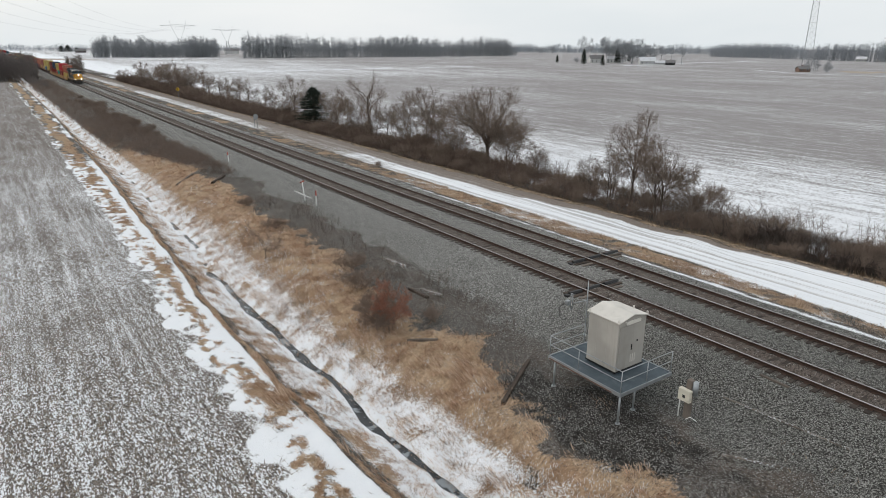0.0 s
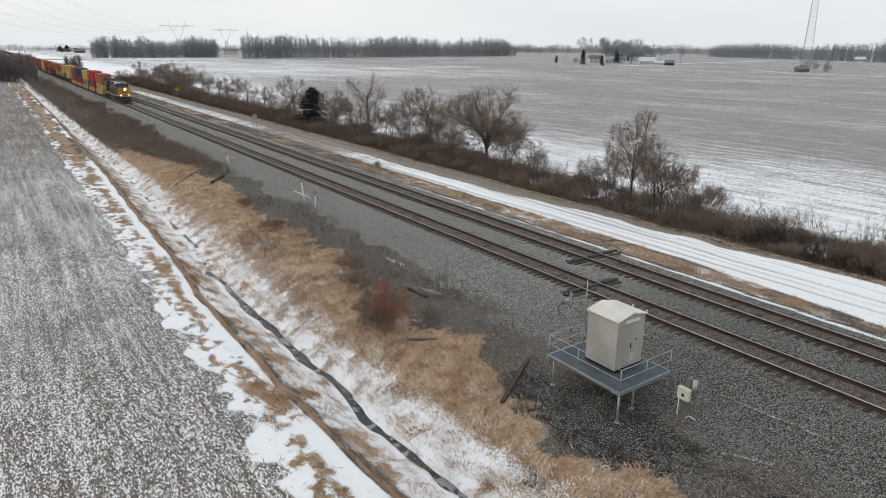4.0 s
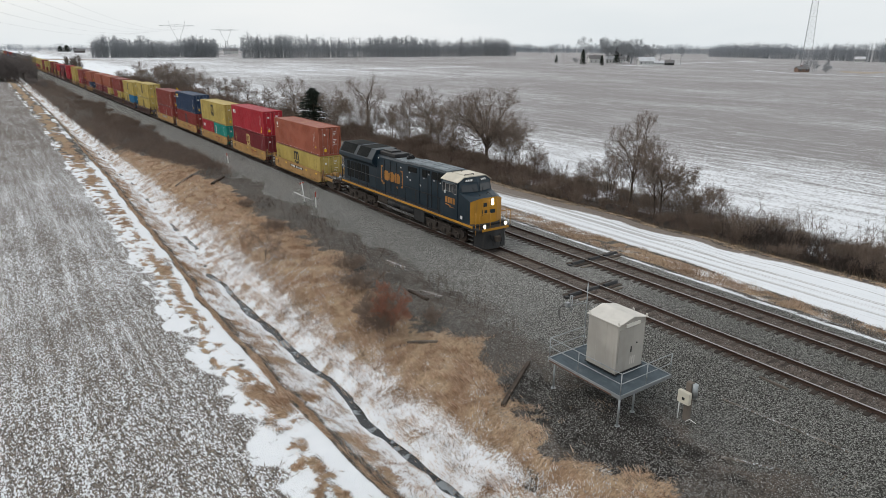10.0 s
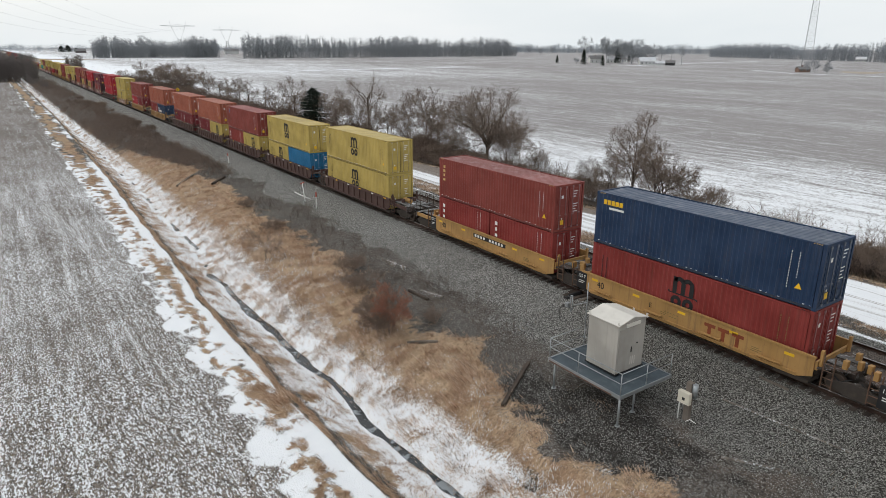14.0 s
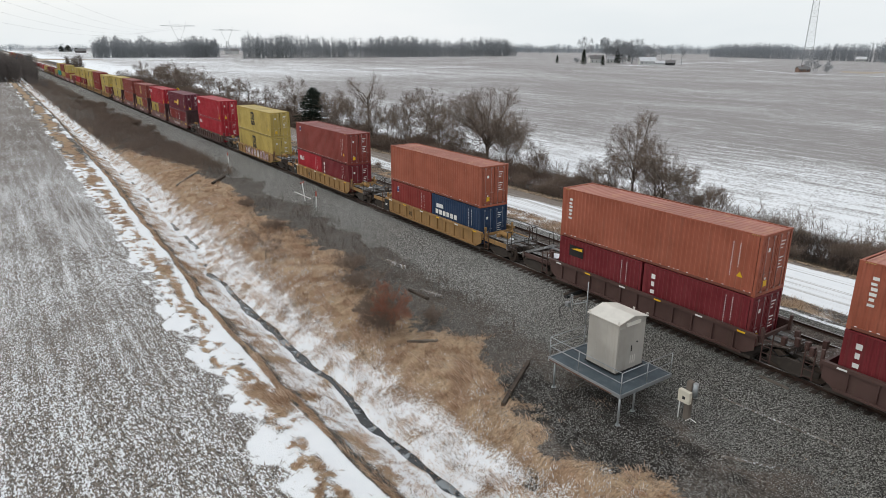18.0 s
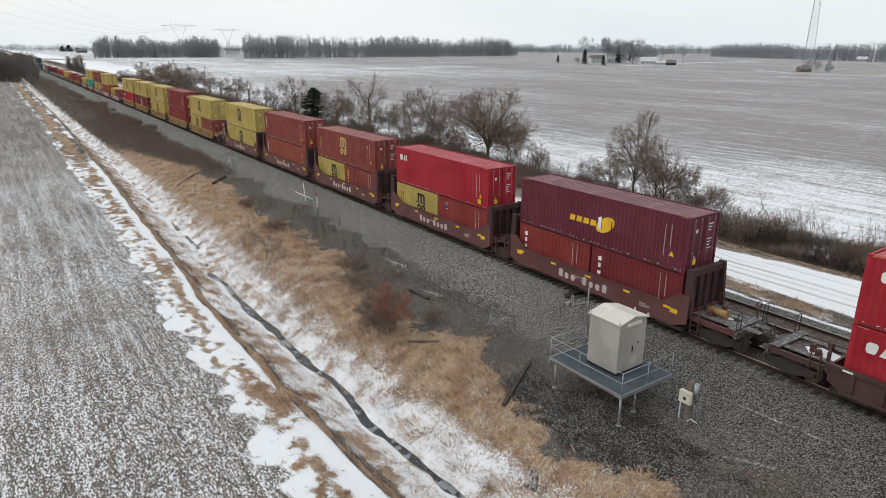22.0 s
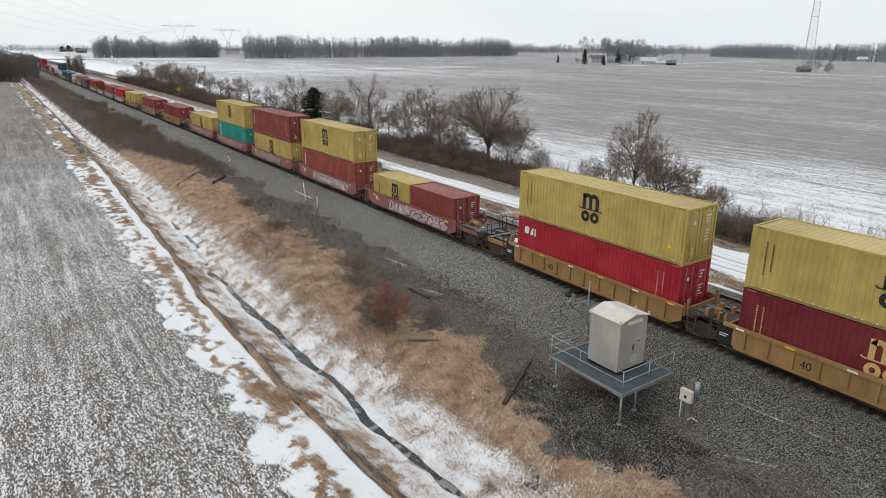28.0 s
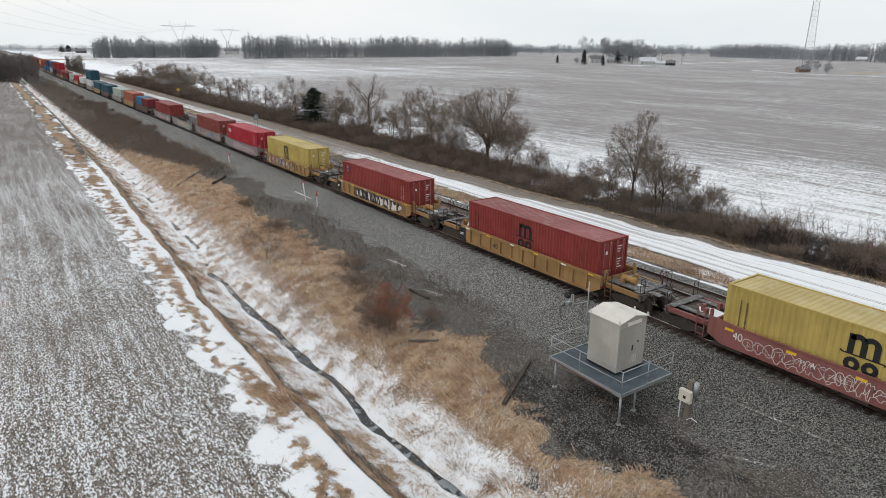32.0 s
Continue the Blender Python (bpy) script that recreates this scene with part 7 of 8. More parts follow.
def tree_meshes(seed, h, spread=0.62, kids=(9, 6, 5, 4), stems=1, r=0.16, depth=4, mats=None, lean=0.12, fine=0.0085, up=1.0):
    rng = np.random.RandomState(seed)
    segs = [[] for _ in range(6)]
    for k in range(stems):
        a = rng.uniform(0, 6.28)
        off = 0.0 if stems == 1 else rng.uniform(0.05, 0.35)
        d = np.array([math.cos(a) * lean * (1 if stems == 1 else 3), math.sin(a) * lean * (1 if stems == 1 else 3), 1.0])
        grow(rng, segs, (off * math.cos(a), off * math.sin(a), -0.15), d / np.linalg.norm(d), h * rng.uniform(0.62, 0.72), r * (1 if stems == 1 else rng.uniform(0.6, 1)), 0, depth, spread, up, kids, fine)
    allz = max(s[5] for lv in segs for s in lv)
    k = h / allz
    mb, mt = mats or (M_BARK, M_TWIG)
    thick = np.array([s for lv in segs[:2] for s in lv])
    thin = np.array([s for lv in segs[2:] for s in lv])
    thick[:, :6] *= k
    thin[:, :6] *= k
    return np_mesh("trunk", *stick_arrays(thick, 6), mb), np_mesh("crown", *stick_arrays(thin, 3), mt)


def plant(name, meshes, x, y, label, category, group, rz=0.0, s=1.0, wide=1.0):
    t = thing(name, label, category, group, m=pose(x, y, gz(x, y), 0, 0, rz) @ Matrix.Diagonal((s * wide, s * wide, s, 1)))
    part("trunk", meshes[0], None, t)
    part("crown", meshes[1], None, t)
    return t


def crown_tree(seed, h, w, low=0.25, fork=0.3, limbs=9, subs=10, twigs=6, fine=4, r=0.16, stems=1, rise=0.55, thin=0.0085, mats=None):
    """A bare tree whose limbs, branches and twigs fill a rounded crown of width w between low * h and h."""
    rng = np.random.RandomState(seed)
    mid, rad = np.array([0, 0, h * (1 + low) / 2]), np.array([w / 2, w / 2, h * (1 - low) / 2])
    size = float(rad.mean())
    thick, small = [], []

    def unit(v):
        return v / max(np.linalg.norm(v), 1e-9)

    def inside(p):
        k = np.linalg.norm((p - mid) / rad) * rng.uniform(0.85, 1.25)
        return mid + (p - mid) / k if k > 1 else p

    def bough(p, d, q, r0, r1, n, out, wob):
        """A bent branch from p, leaving along d, to q."""
        c = p + d * np.linalg.norm(q - p) * 0.5
        pts = []
        for k in range(n + 1):
            t = k / n
            o = p * (1 - t) ** 2 + c * 2 * t * (1 - t) + q * t * t
            pts.append(o + rng.normal(0, wob, 3) * (0 < k))
        for k in range(n):
            out.append((*pts[k], *pts[k + 1], max(r0 + (r1 - r0) * k / n, thin), max(r0 + (r1 - r0) * (k + 1) / n, thin * 0.6)))
        return pts

    def along(pts, t):
        k = min(int(t * (len(pts) - 1)), len(pts) - 2)
        f = t * (len(pts) - 1) - k
        return pts[k] * (1 - f) + pts[k + 1] * f, unit(pts[k + 1] - pts[k])

    def side(p, tan, length, lift):
        d = unit(tan * 0.5 + rng.normal(0, 0.62, 3) + unit(p - mid * np.array([1, 1, 0.8])) * 0.25 + np.array([0, 0, lift]))
        return d, inside(p + unit(d + rng.normal(0, 0.2, 3) + np.array([0, 0, lift])) * length)
    for st in range(stems):
        a = rng.uniform(0, 6.28)
        lean = (0.02 if stems == 1 else 0.16) * w * rng.uniform(0.5, 1)
        foot = np.array([math.cos(a), math.sin(a), 0]) * (0 if stems == 1 else 0.07 * w) + np.array([0, 0, -0.2])
        top = np.array([math.cos(a) * lean, math.sin(a) * lean, h * (fork + 0.25)])
        rs = r * (1 if stems == 1 else rng.uniform(0.6, 0.9))
        trunk = bough(foot, np.array([0, 0, 1.0]), top, rs, rs * 0.6, 5, thick, 0.03)
        for k in range(limbs):
            az, t = k * 2.4 + rng.uniform(-0.5, 0.5) + st, 0.5 + 0.5 * (k + 1) / limbs
            p, _ = along(trunk, t)
            sz = -0.62 + 1.57 * ((k * 0.618 + rng.uniform(0, 0.25)) % 1.0)
            sz = min(sz, 0.97)
            q = mid + rad * np.array([math.cos(az) * math.sqrt(1 - sz * sz), math.sin(az) * math.sqrt(1 - sz * sz), sz]) * rng.uniform(0.78, 1.0)
            d0 = unit(np.array([math.cos(az) * (1 - rise), math.sin(az) * (1 - rise), rise]))
            rl = rs * rng.uniform(0.28, 0.45)
            limb = bough(p, d0, q, rl, 0.012, 7, thick, 0.02 * size)
            for m in range(subs):
                t = rng.uniform(0.15, 0.98)
                p1, tan = along(limb, t)
                d, q1 = side(p1, tan, size * rng.uniform(0.35, 0.8) * (1.25 - 0.6 * t), 0.15)
                br = bough(p1, d, q1, rl * (1 - 0.75 * t) * 0.5, 0.008, 3, small, 0.012 * size)
                for n in range(twigs):
                    p2, tan = along(br, rng.uniform(0.15, 1.0))
                    d, q2 = side(p2, tan, size * rng.uniform(0.14, 0.36), 0.12)
                    tw = bough(p2, d, q2, 0.012, 0.006, 2, small, 0.006 * size)
                    for f in range(fine):
                        p3, tan = along(tw, rng.uniform(0.2, 1.0))
                        d, q3 = side(p3, tan, size * rng.uniform(0.07, 0.17), 0.1)
                        small.append((*p3, *q3, thin, thin * 0.55))
    mb, mt = mats or (M_BARK, M_TWIG)
    return np_mesh("trunk", *stick_arrays(thick, 6), mb), np_mesh("crown", *stick_arrays(small, 3), mt)


CROWNS = {  # mesh, height, width
    "wide": (crown_tree(11, 10.4, 12.7, 0.0, 0.06, 24, 12, 7, 4, 0.28, rise=0.66), 10.4),
    "vase": (crown_tree(12, 10.2, 5.6, 0.22, 0.16, 13, 10, 7, 3, 0.13, rise=0.78), 10.2),
    "round": (crown_tree(13, 7.9, 6.8, 0.20, 0.16, 10, 10, 7, 4, 0.13, stems=2, rise=0.6), 7.9),
    "open": (crown_tree(14, 11.1, 8.2, 0.42, 0.32, 9, 8, 4, 2, 0.22, rise=0.6, thin=0.012), 11.1),
    "stems": (crown_tree(15, 9.0, 6.2, 0.12, 0.2, 6, 8, 6, 3, 0.10, stems=3, rise=0.75), 9.0),
    "plain": (crown_tree(16, 9.6, 6.4, 0.22, 0.25, 10, 9, 6, 3, 0.14, rise=0.62), 9.6),
    "bushy": (crown_tree(17, 8.0, 8.6, 0.04, 0.1, 5, 9, 6, 4, 0.08, stems=4, rise=0.6), 8.0),
    "slender": (crown_tree(18, 10.0, 3.6, 0.25, 0.3, 8, 7, 5, 2, 0.10, rise=0.8), 10.0),
}
TREE_LOOK = {"wide": "wide spreading bare tree with a dense twiggy crown", "vase": "tall narrow bare tree with upswept branches", "round": "round-crowned bare tree with a forked trunk", "open": "tall bare tree with stout open limbs",
             "stems": "bare hedgerow tree of several upright stems", "plain": "bare leafless hedgerow tree with fine twigs", "bushy": "low bushy bare tree thick with twigs", "slender": "slender bare tree with a thin crown"}


def bare_tree(kind, x, y, h, rz=0.0, wide=1.0, group="hedgerow trees"):
    me, h0 = CROWNS[kind]
    return plant("bare_tree", me, x, y, TREE_LOOK[kind], "tree", group, rz, h / h0, wide)


for row in (("wide", -37.8, 27.7, 10.7, 40), ("vase", -8.4, 22.4, 10.2, 0), ("round", -4.9, 22.5, 7.9, 30), ("bushy", -32.3, 26.8, 6.9, 10, 0.8), ("stems", -58.4, 27.6, 8.9, 0), ("stems", -53.4, 28.2, 9.8, 70), ("slender", -61.5, 26.5, 6.8, 5),
            ("open", -74.2, 28.8, 11.4, 10), ("bushy", -72.0, 25.1, 7.7, 90, 0.7), ("bushy", -79.7, 25.5, 6.9, 140, 0.8), ("plain", -101.1, 25.4, 10.5, 20), ("plain", -131.1, 25.4, 8.9, 80), ("stems", -140.4, 25.5, 7.9, 200),
            ("slender", -173.3, 26.0, 10.5, 0), ("bushy", -204.7, 23.8, 10.6, 0, 1.1), ("bushy", -188.3, 25.3, 9.4, 100), ("slender", -255.0, 23.7, 10.0, 30), ("bushy", -266.9, 19.4, 5.8, 30, 1.3), ("plain", -153.9, 25.1, 8.5, 120, 1.2),
            ("stems", -118.5, 26.6, 6.5, 60), ("bushy", -229.8, 23.5, 8.1, 50), ("bushy", -93.8, 25.5, 7.1, 250, 0.8), ("plain", -150.0, 26.0, 8.0, 10), ("stems", -170.7, 26.2, 8.4, 80), ("bushy", -196.0, 26.3, 9.0, 40), ("bushy", -217.0, 25.0, 9.6, 15),
            ("stems", -47.9, 26.7, 7.1, 300), ("bushy", -45.2, 26.6, 5.4, 45, 0.8), ("bushy", -106.9, 26.2, 5.9, 210, 0.9), ("slender", -119.3, 25.5, 7.3, 10), ("bushy", -243.0, 22.0, 7.0, 20), ("plain", -271.6, 26.7, 10.2, 10), ("stems", -25.4, 25.5, 4.8, 50), ("bushy", -16.0, 24.5, 4.2, 80, 0.8),
            ("stems", -11.3, 22.6, 5.8, 160), ("bushy", -66.5, 25.6, 6.4, 130, 0.75), ("stems", -64.0, 27.2, 6.2, 220), ("bushy", -56.5, 25.4, 5.6, 20, 0.8), ("bushy", -50.5, 26.0, 5.2, 170, 0.8), ("bushy", -86.0, 27.6, 7.6, 60, 0.9), ("bushy", -41.5, 25.2, 4.2, 110, 0.9)):
    bare_tree(*row)
SHRUBS = [tree_meshes(31 + i, 2.6, kids=(7, 5, 4, 2), stems=8, r=0.024, spread=0.6, depth=3, mats=(M_SHRUB, M_SHRUB), lean=0.25, fine=0.0075) for i in range(4)]
rng = random.Random(8)
x = -285.0
while x < 46:
    for row in range(3 if x > -100 else 2):
        y = (20.4, 23.0, 25.6)[row] + rng.uniform(-1.1, 1.1)
        s = rng.uniform(0.4, 1.1) * (0.8 if row == 0 else 1.1) * (1.5 if x < -170 else 1.0)
        if x > 0:
            s *= 0.82
        if row == 2 and rng.random() < 0.35:
            continue
        plant("shrub", SHRUBS[rng.randrange(4)], x + rng.uniform(-1, 1), y, "brown leafless shrub in the roadside hedgerow", "shrub", "hedgerow shrubs", rng.uniform(0, 360), s, rng.uniform(1.0, 1.5))
    x += rng.uniform(2.2, 3.3) if x > -60 else rng.uniform(3.4, 5.0) if x > -170 else rng.uniform(6, 9)
# brush on the far part of the embankment
for i in range(62):
    x = -84 - abs(rng.gauss(0, 1)) * 55
    y = rng.uniform(-9.5, -5.2)
    plant("shrub", SHRUBS[rng.randrange(4)], x, y, "low brown leafless brush on the embankment", "shrub", "embankment brush", rng.uniform(0, 360), rng.uniform(0.32, 0.62), rng.uniform(1.1, 1.7))
plant("brown_shrub", crown_tree(41, 2.3, 3.0, 0.0, 0.05, 5, 7, 6, 3, 0.03, stems=4, rise=0.6, thin=0.006, mats=(M_SHRUB, M_SHRUB)), 3.1, -12.5, "brown twiggy shrub on the grassy slope", "shrub", "slope shrubs")
plant("red_shrub", crown_tree(42, 3.2, 2.6, 0.2, 0.1, 5, 6, 6, 4, 0.03, stems=3, rise=0.7, thin=0.0065, mats=(M_SHRUB, M_REDTWIG)), 3.9, -12.0, "reddish twiggy shrub on the grassy slope", "shrub", "slope shrubs")
plant("thin_shrub", crown_tree(43, 3.2, 3.6, 0.1, 0.1, 5, 6, 4, 2, 0.035, stems=2, rise=0.6, thin=0.006, mats=(M_SHRUB, M_SHRUB)), -13.05, -13.29, "thin leafless shrub by the ditch", "shrub", "slope shrubs")
for x, y, s in ((-2.94, -10.6, 0.6), (-5.98, -9.69, 0.55), (0.41, -10.9, 0.55), (4.33, -9.41, 0.35), (-19.0, -9.6, 0.45), (-27.95, -9.2, 0.4)):
    plant("shrub", SHRUBS[int(abs(x)) % 4], x, y, "low brown twiggy shrub on the gravelly slope", "shrub", "slope shrubs", x * 40, s, 1.7)
for x, y, s in ((-38.24, 10.61, 0.4), (12.61, 23.41, 0.9), (-4.4, 30.0, 1.05)):
    plant("shrub", SHRUBS[1], x, y, "dark leafless bush beside the gravel road", "shrub", "roadside bushes", 20, s)


def conifer_mesh(seed, h, w):
    rng = np.random.RandomState(seed)
    segs, trunk = [], [(0, 0, -0.2, 0, 0, h, 0.12, 0.02)]
    for i in range(int(h * 75)):
        t = rng.rand() ** 0.8
        z = h * (0.04 + 0.94 * t)
        rad = w * (1 - t) ** 0.6 * rng.uniform(0.6, 1.05) + 0.08
        a = rng.uniform(0, 6.283)
        p0 = np.array([0, 0, z])
        p1 = np.array([rad * math.cos(a), rad * math.sin(a), z - 0.08 * rad + rng.uniform(-.1, .25)])
        for k in range(7):
            f = rng.uniform(0.25, 1.0)
            o = p0 * (1 - f) + p1 * f
            e = o + np.array([math.cos(a) * 0.2, math.sin(a) * 0.2, 0]) + rng.normal(0, 0.16, 3)
            segs.append((*o, *e, 0.035, 0.008))
        segs.append((*p0, *p1, 0.03, 0.01))
    return np_mesh("trunk", *stick_arrays(trunk, 6), M_BARK), np_mesh("crown", *stick_arrays(segs, 3), M_FIR)


FIR = conifer_mesh(5, 7.6, 3.1)
plant("evergreen_tree", FIR, -90.0, 25.0, "dark green evergreen among the bare hedgerow trees", "tree", "evergreens", 0.0, 1.0, 1.6)


# ---- dry grass, corn stubble and other ground cover ----
def blades(name, label, n, xr, yr, prob, hgt, wid, col, seed, lean=0.5, flat=False, lift=0.0):
    rng = np.random.RandomState(seed)
    u = np.abs(rng.normal(0, 0.55, n)) if xr[2] else rng.uniform(0, 1, n)
    x = xr[1] - (xr[1] - xr[0]) * np.minimum(u, 1.0 + 0 * u)
    y = rng.uniform(yr[0], yr[1], n)
    keep = (rng.rand(n) < prob(x, y)) & (x > xr[0] + 0.5)
    x, y = x[keep], y[keep]
    m = len(x)
    z = ground_z(x, y)
    h = hgt * rng.uniform(0.45, 1.15, m)
    a = rng.uniform(0, 2 * np.pi, m)
    if not flat:
        h = h * (0.75 + 0.5 * vnoise(x, y, 0.55, 44))
    clump = vnoise(x, y, 0.9, 33) * 2.2 - 1.2
    la = clump + rng.normal(0, 0.75, m)
    dx, dy = np.cos(la) * h * lean, np.sin(la) * h * lean - h * 0.25
    w = wid * rng.uniform(0.6, 1.4, m)
    ca, sa = np.cos(a) * w, np.sin(a) * w
    if flat:
        dx, dy, hz = np.cos(a) * h, np.sin(a) * h, rng.uniform(0.01, 0.09, m) + lift
        z = z + lift
        ca, sa = -np.sin(a) * w, np.cos(a) * w
    else:
        hz = h
    p = np.stack([np.stack([x - ca, y - sa, z - 0.02], -1), np.stack([x + ca, y + sa, z - 0.02 + (0.02 if flat else 0)], -1),
                  np.stack([x + dx + ca * 0.3, y + dy + sa * 0.3, z + hz], -1), np.stack([x + dx - ca * 0.3, y + dy - sa * 0.3, z + hz], -1)], 1).reshape(-1, 3)
    b = np.arange(m)[:, None] * 4
    f = b + np.array([[0, 1, 2, 3]])
    mat, nt, ln, bs = nodes_of(name + "_tint")
    g = nt.new("ShaderNodeNewGeometry")
    patch = n_step(nt, ln, n_noise(nt, ln, g.outputs["Position"], 0.3, 3), 0.35, 0.65)
    c = n_mix(nt, ln, patch, col[0], col[1])
    c = n_mix(nt, ln, n_step(nt, ln, g.outputs["Random Per Island"], 0.35, 1.0), c, col[2])
    c = n_mix(nt, ln, n_step(nt, ln, g.outputs["Random Per Island"], 0.30, 0.05), c, tuple(k * 0.4 for k in col[0]))
    ln.new(c, bs.inputs["Base Color"])
    bs.inputs["Roughness"].default_value = 0.9
    bs.inputs["Specular IOR Level"].default_value = 0.15
    tagged(new(name, np_mesh(name, p, f, mat)), label, "snow" if lift else "stubble" if flat else "grass", kind="stuff")


TAN = ((0.40, 0.252, 0.165), (0.56, 0.378, 0.258), (0.83, 0.665, 0.53))
blades("slope_grass", "dry tan grass on the embankment slope and ditch bank", 520000, (-90, 40, True), (-20.8, -8.0), lambda x, y: np.clip(a_grass(x, y) * 1.25 - 0.2 - (0.9 + 0.5 * (y < brook(x))) * a_snow(x, y) * (y > crest(x)), 0, 1) * np.clip(0.5 + 0.9 * vnoise(x, y, 0.5, 44), 0.03, 1) + 0.16 * (y < -13.0) * (y > crest(x)) * (np.abs(y - brook(x)) > 0.6), 0.24, 0.012, TAN, 1, 0.75)
blades("snow_dusting", "thin snow caught in the dry grass of the slope", 60000, (-75, 40, True), (-15.2, -9.8), lambda x, y: np.clip(-0.18 + 0.8 * vnoise(x, y, 1.6, 58) + 0.5 * vnoise(x, y, 0.4, 59) + 0.45 * ramp(-y, 11, 14.5), 0, 0.9) * (y < slope_edge(x) - 0.3) * (np.abs(y - brook(x)) > 0.5), 0.055, 0.015, ((0.70, 0.71, 0.73), (0.76, 0.77, 0.79), (0.86, 0.87, 0.88)), 7, flat=True, lift=0.045)
blades("bank_grass", "sparse tufts of tan grass in the snow beside the brook", 60000, (-60, 40, True), (-18.6, -13.2), lambda x, y: (np.abs(y - brook(x)) > 0.55) * (y > crest(x)) * np.clip(0.25 + 1.0 * vnoise(x, y, 0.7, 60) + 0.8 * vnoise(x, y, 0.25, 67), 0.02, 1), 0.20, 0.011, ((0.36, 0.24, 0.165), (0.50, 0.35, 0.24), (0.72, 0.58, 0.46)), 8, 0.7)
blades("verge_grass", "dry tan grass between the far track and the road", 150000, (-70, 34, True), (7.6, 11.5), lambda x, y: a_grass(x, y) * np.clip(0.65 + 0.6 * vnoise(x, y, 1.5, 50), 0.08, 1), 0.30, 0.009, ((0.40, 0.29, 0.21), (0.50, 0.375, 0.28), (0.68, 0.55, 0.44)), 2, 0.5)
blades("roadside_grass", "brown grass on the far verge of the road", 26000, (-90, 40, True), (16.4, 19.8), lambda x, y: np.clip(a_grass(x, y) * 1.6, 0, 1) * (0.12 + 0.7 * (y > 17.8)), 0.35, 0.010, ((0.12, 0.085, 0.055), (0.19, 0.135, 0.085), (0.32, 0.25, 0.17)), 3, 0.4)
blades("stubble_litter", "broken corn stalks and leaves lying in the snowy field", 110000, (-42, 33, True), (-49, -20.8), lambda x, y: a_stubble(x, y) * (0.45 + 0.45 * (np.sin(y * 8.27) > -0.3)), 0.20, 0.013, ((0.13, 0.10, 0.075), (0.20, 0.155, 0.11), (0.36, 0.30, 0.23)), 4, flat=True)
blades("weeds", "sparse dead weeds in the dark gravel", 3600, (-40, 36, True), (-12.5, -5.0), lambda x, y: np.clip(0.9 * vnoise(x, y, 2.0, 41) + 0.7 * vnoise(x, y, 0.5, 69), 0, 0.9) * (y > slope_edge(x) - 0.3), 0.26, 0.010, ((0.12, 0.085, 0.06), (0.22, 0.155, 0.105), (0.42, 0.32, 0.23)), 6, 0.6)


def undergrowth(name, label, n, xr, yr, prob, h, seed, col, r=0.006):
    """Tangled leafless brush, nobody could count the stems."""
    rng = np.random.RandomState(seed)
    x, y = rng.uniform(*xr, n), rng.uniform(*yr, n)
    keep = rng.rand(n) < prob(x, y)
    x, y = x[keep], y[keep]
    m = len(x)
    hh = h * rng.uniform(0.35, 1.0, m) * (0.75 + 0.45 * vnoise(x, y, 3.0, seed))
    base = np.stack([x, y, ground_z(x, y) - 0.05], -1)
    tip = base + np.stack([rng.normal(0, 0.35, m) * hh, rng.normal(0, 0.35, m) * hh, hh], -1)
    out = []
    stem = np.concatenate([base, tip, np.full((m, 1), r * 1.6), np.full((m, 1), r * 0.7)], 1)
    out.append(stem)
    for i in range(5):
        t = rng.uniform(0.2, 0.9, m)[:, None]
        o = base + (tip - base) * t
        e = o + np.stack([rng.normal(0, 0.22, m) * hh, rng.normal(0, 0.22, m) * hh, rng.uniform(0.05, 0.4, m) * hh], -1)
        out.append(np.concatenate([o, e, np.full((m, 1), r), np.full((m, 1), r * 0.5)], 1))
    tagged(new(name, np_mesh(name, *stick_arrays(np.concatenate(out), 3), col)), label, "brush", kind="stuff")


M_BRUSH = bark("dark_brush", (0.145, 0.106, 0.086))
M_BRUSH3 = bark("blackish_brush", (0.06, 0.048, 0.042))
M_BRUSH4 = bark("grey_dead_weeds", (0.125, 0.10, 0.085), 0.5)
M_SCRUB = bark("brown_embankment_scrub", (0.188, 0.145, 0.120), 0.3)
M_BRUSH2 = bark("grey_brown_scrub", (0.17, 0.135, 0.112))
undergrowth("hedge_undergrowth", "tangled dark leafless brush along the hedgerow", 18000, (-110, 46), (19.4, 27.6), lambda x, y: np.clip(0.75 + 0.7 * vnoise(x, y, 4.0, 61), 0, 1) * (0.55 + 0.45 * ramp(-x, 10, 25)), 1.7, 61, M_BRUSH, 0.009)
undergrowth("hedge_undergrowth", "taller tangled brush under the hedgerow trees", 8500, (-112, -22), (21.5, 27.8), lambda x, y: np.clip(0.6 + 0.9 * vnoise(x, y, 6.0, 68), 0, 1) * ramp(-x, 18, 36), 2.9, 68, M_BRUSH, 0.013)
undergrowth("hedge_undergrowth", "dark dense brush on the low bank beyond the road", 7000, (2, 46), (20.6, 25.8), lambda x, y: np.clip(ramp(x, 2, 9) * (0.85 + 0.4 * vnoise(x, y, 3.0, 65)), 0, 1), 1.9, 65, M_BRUSH3, 0.010)
undergrowth("hedge_undergrowth", "tall dark leafless brush along the far hedgerow", 5000, (-290, -100), (19.5, 27.5), lambda x, y: 0 * x + 0.9, 3.8, 62, M_BRUSH, 0.022)
undergrowth("field_edge_brush", "sparse tall leafless twigs along the field edge", 1500, (-12, 46), (25.6, 31.0), lambda x, y: np.clip(0.55 + 0.7 * vnoise(x, y, 3.5, 66), 0, 1), 2.3, 66, M_BRUSH2, 0.010)
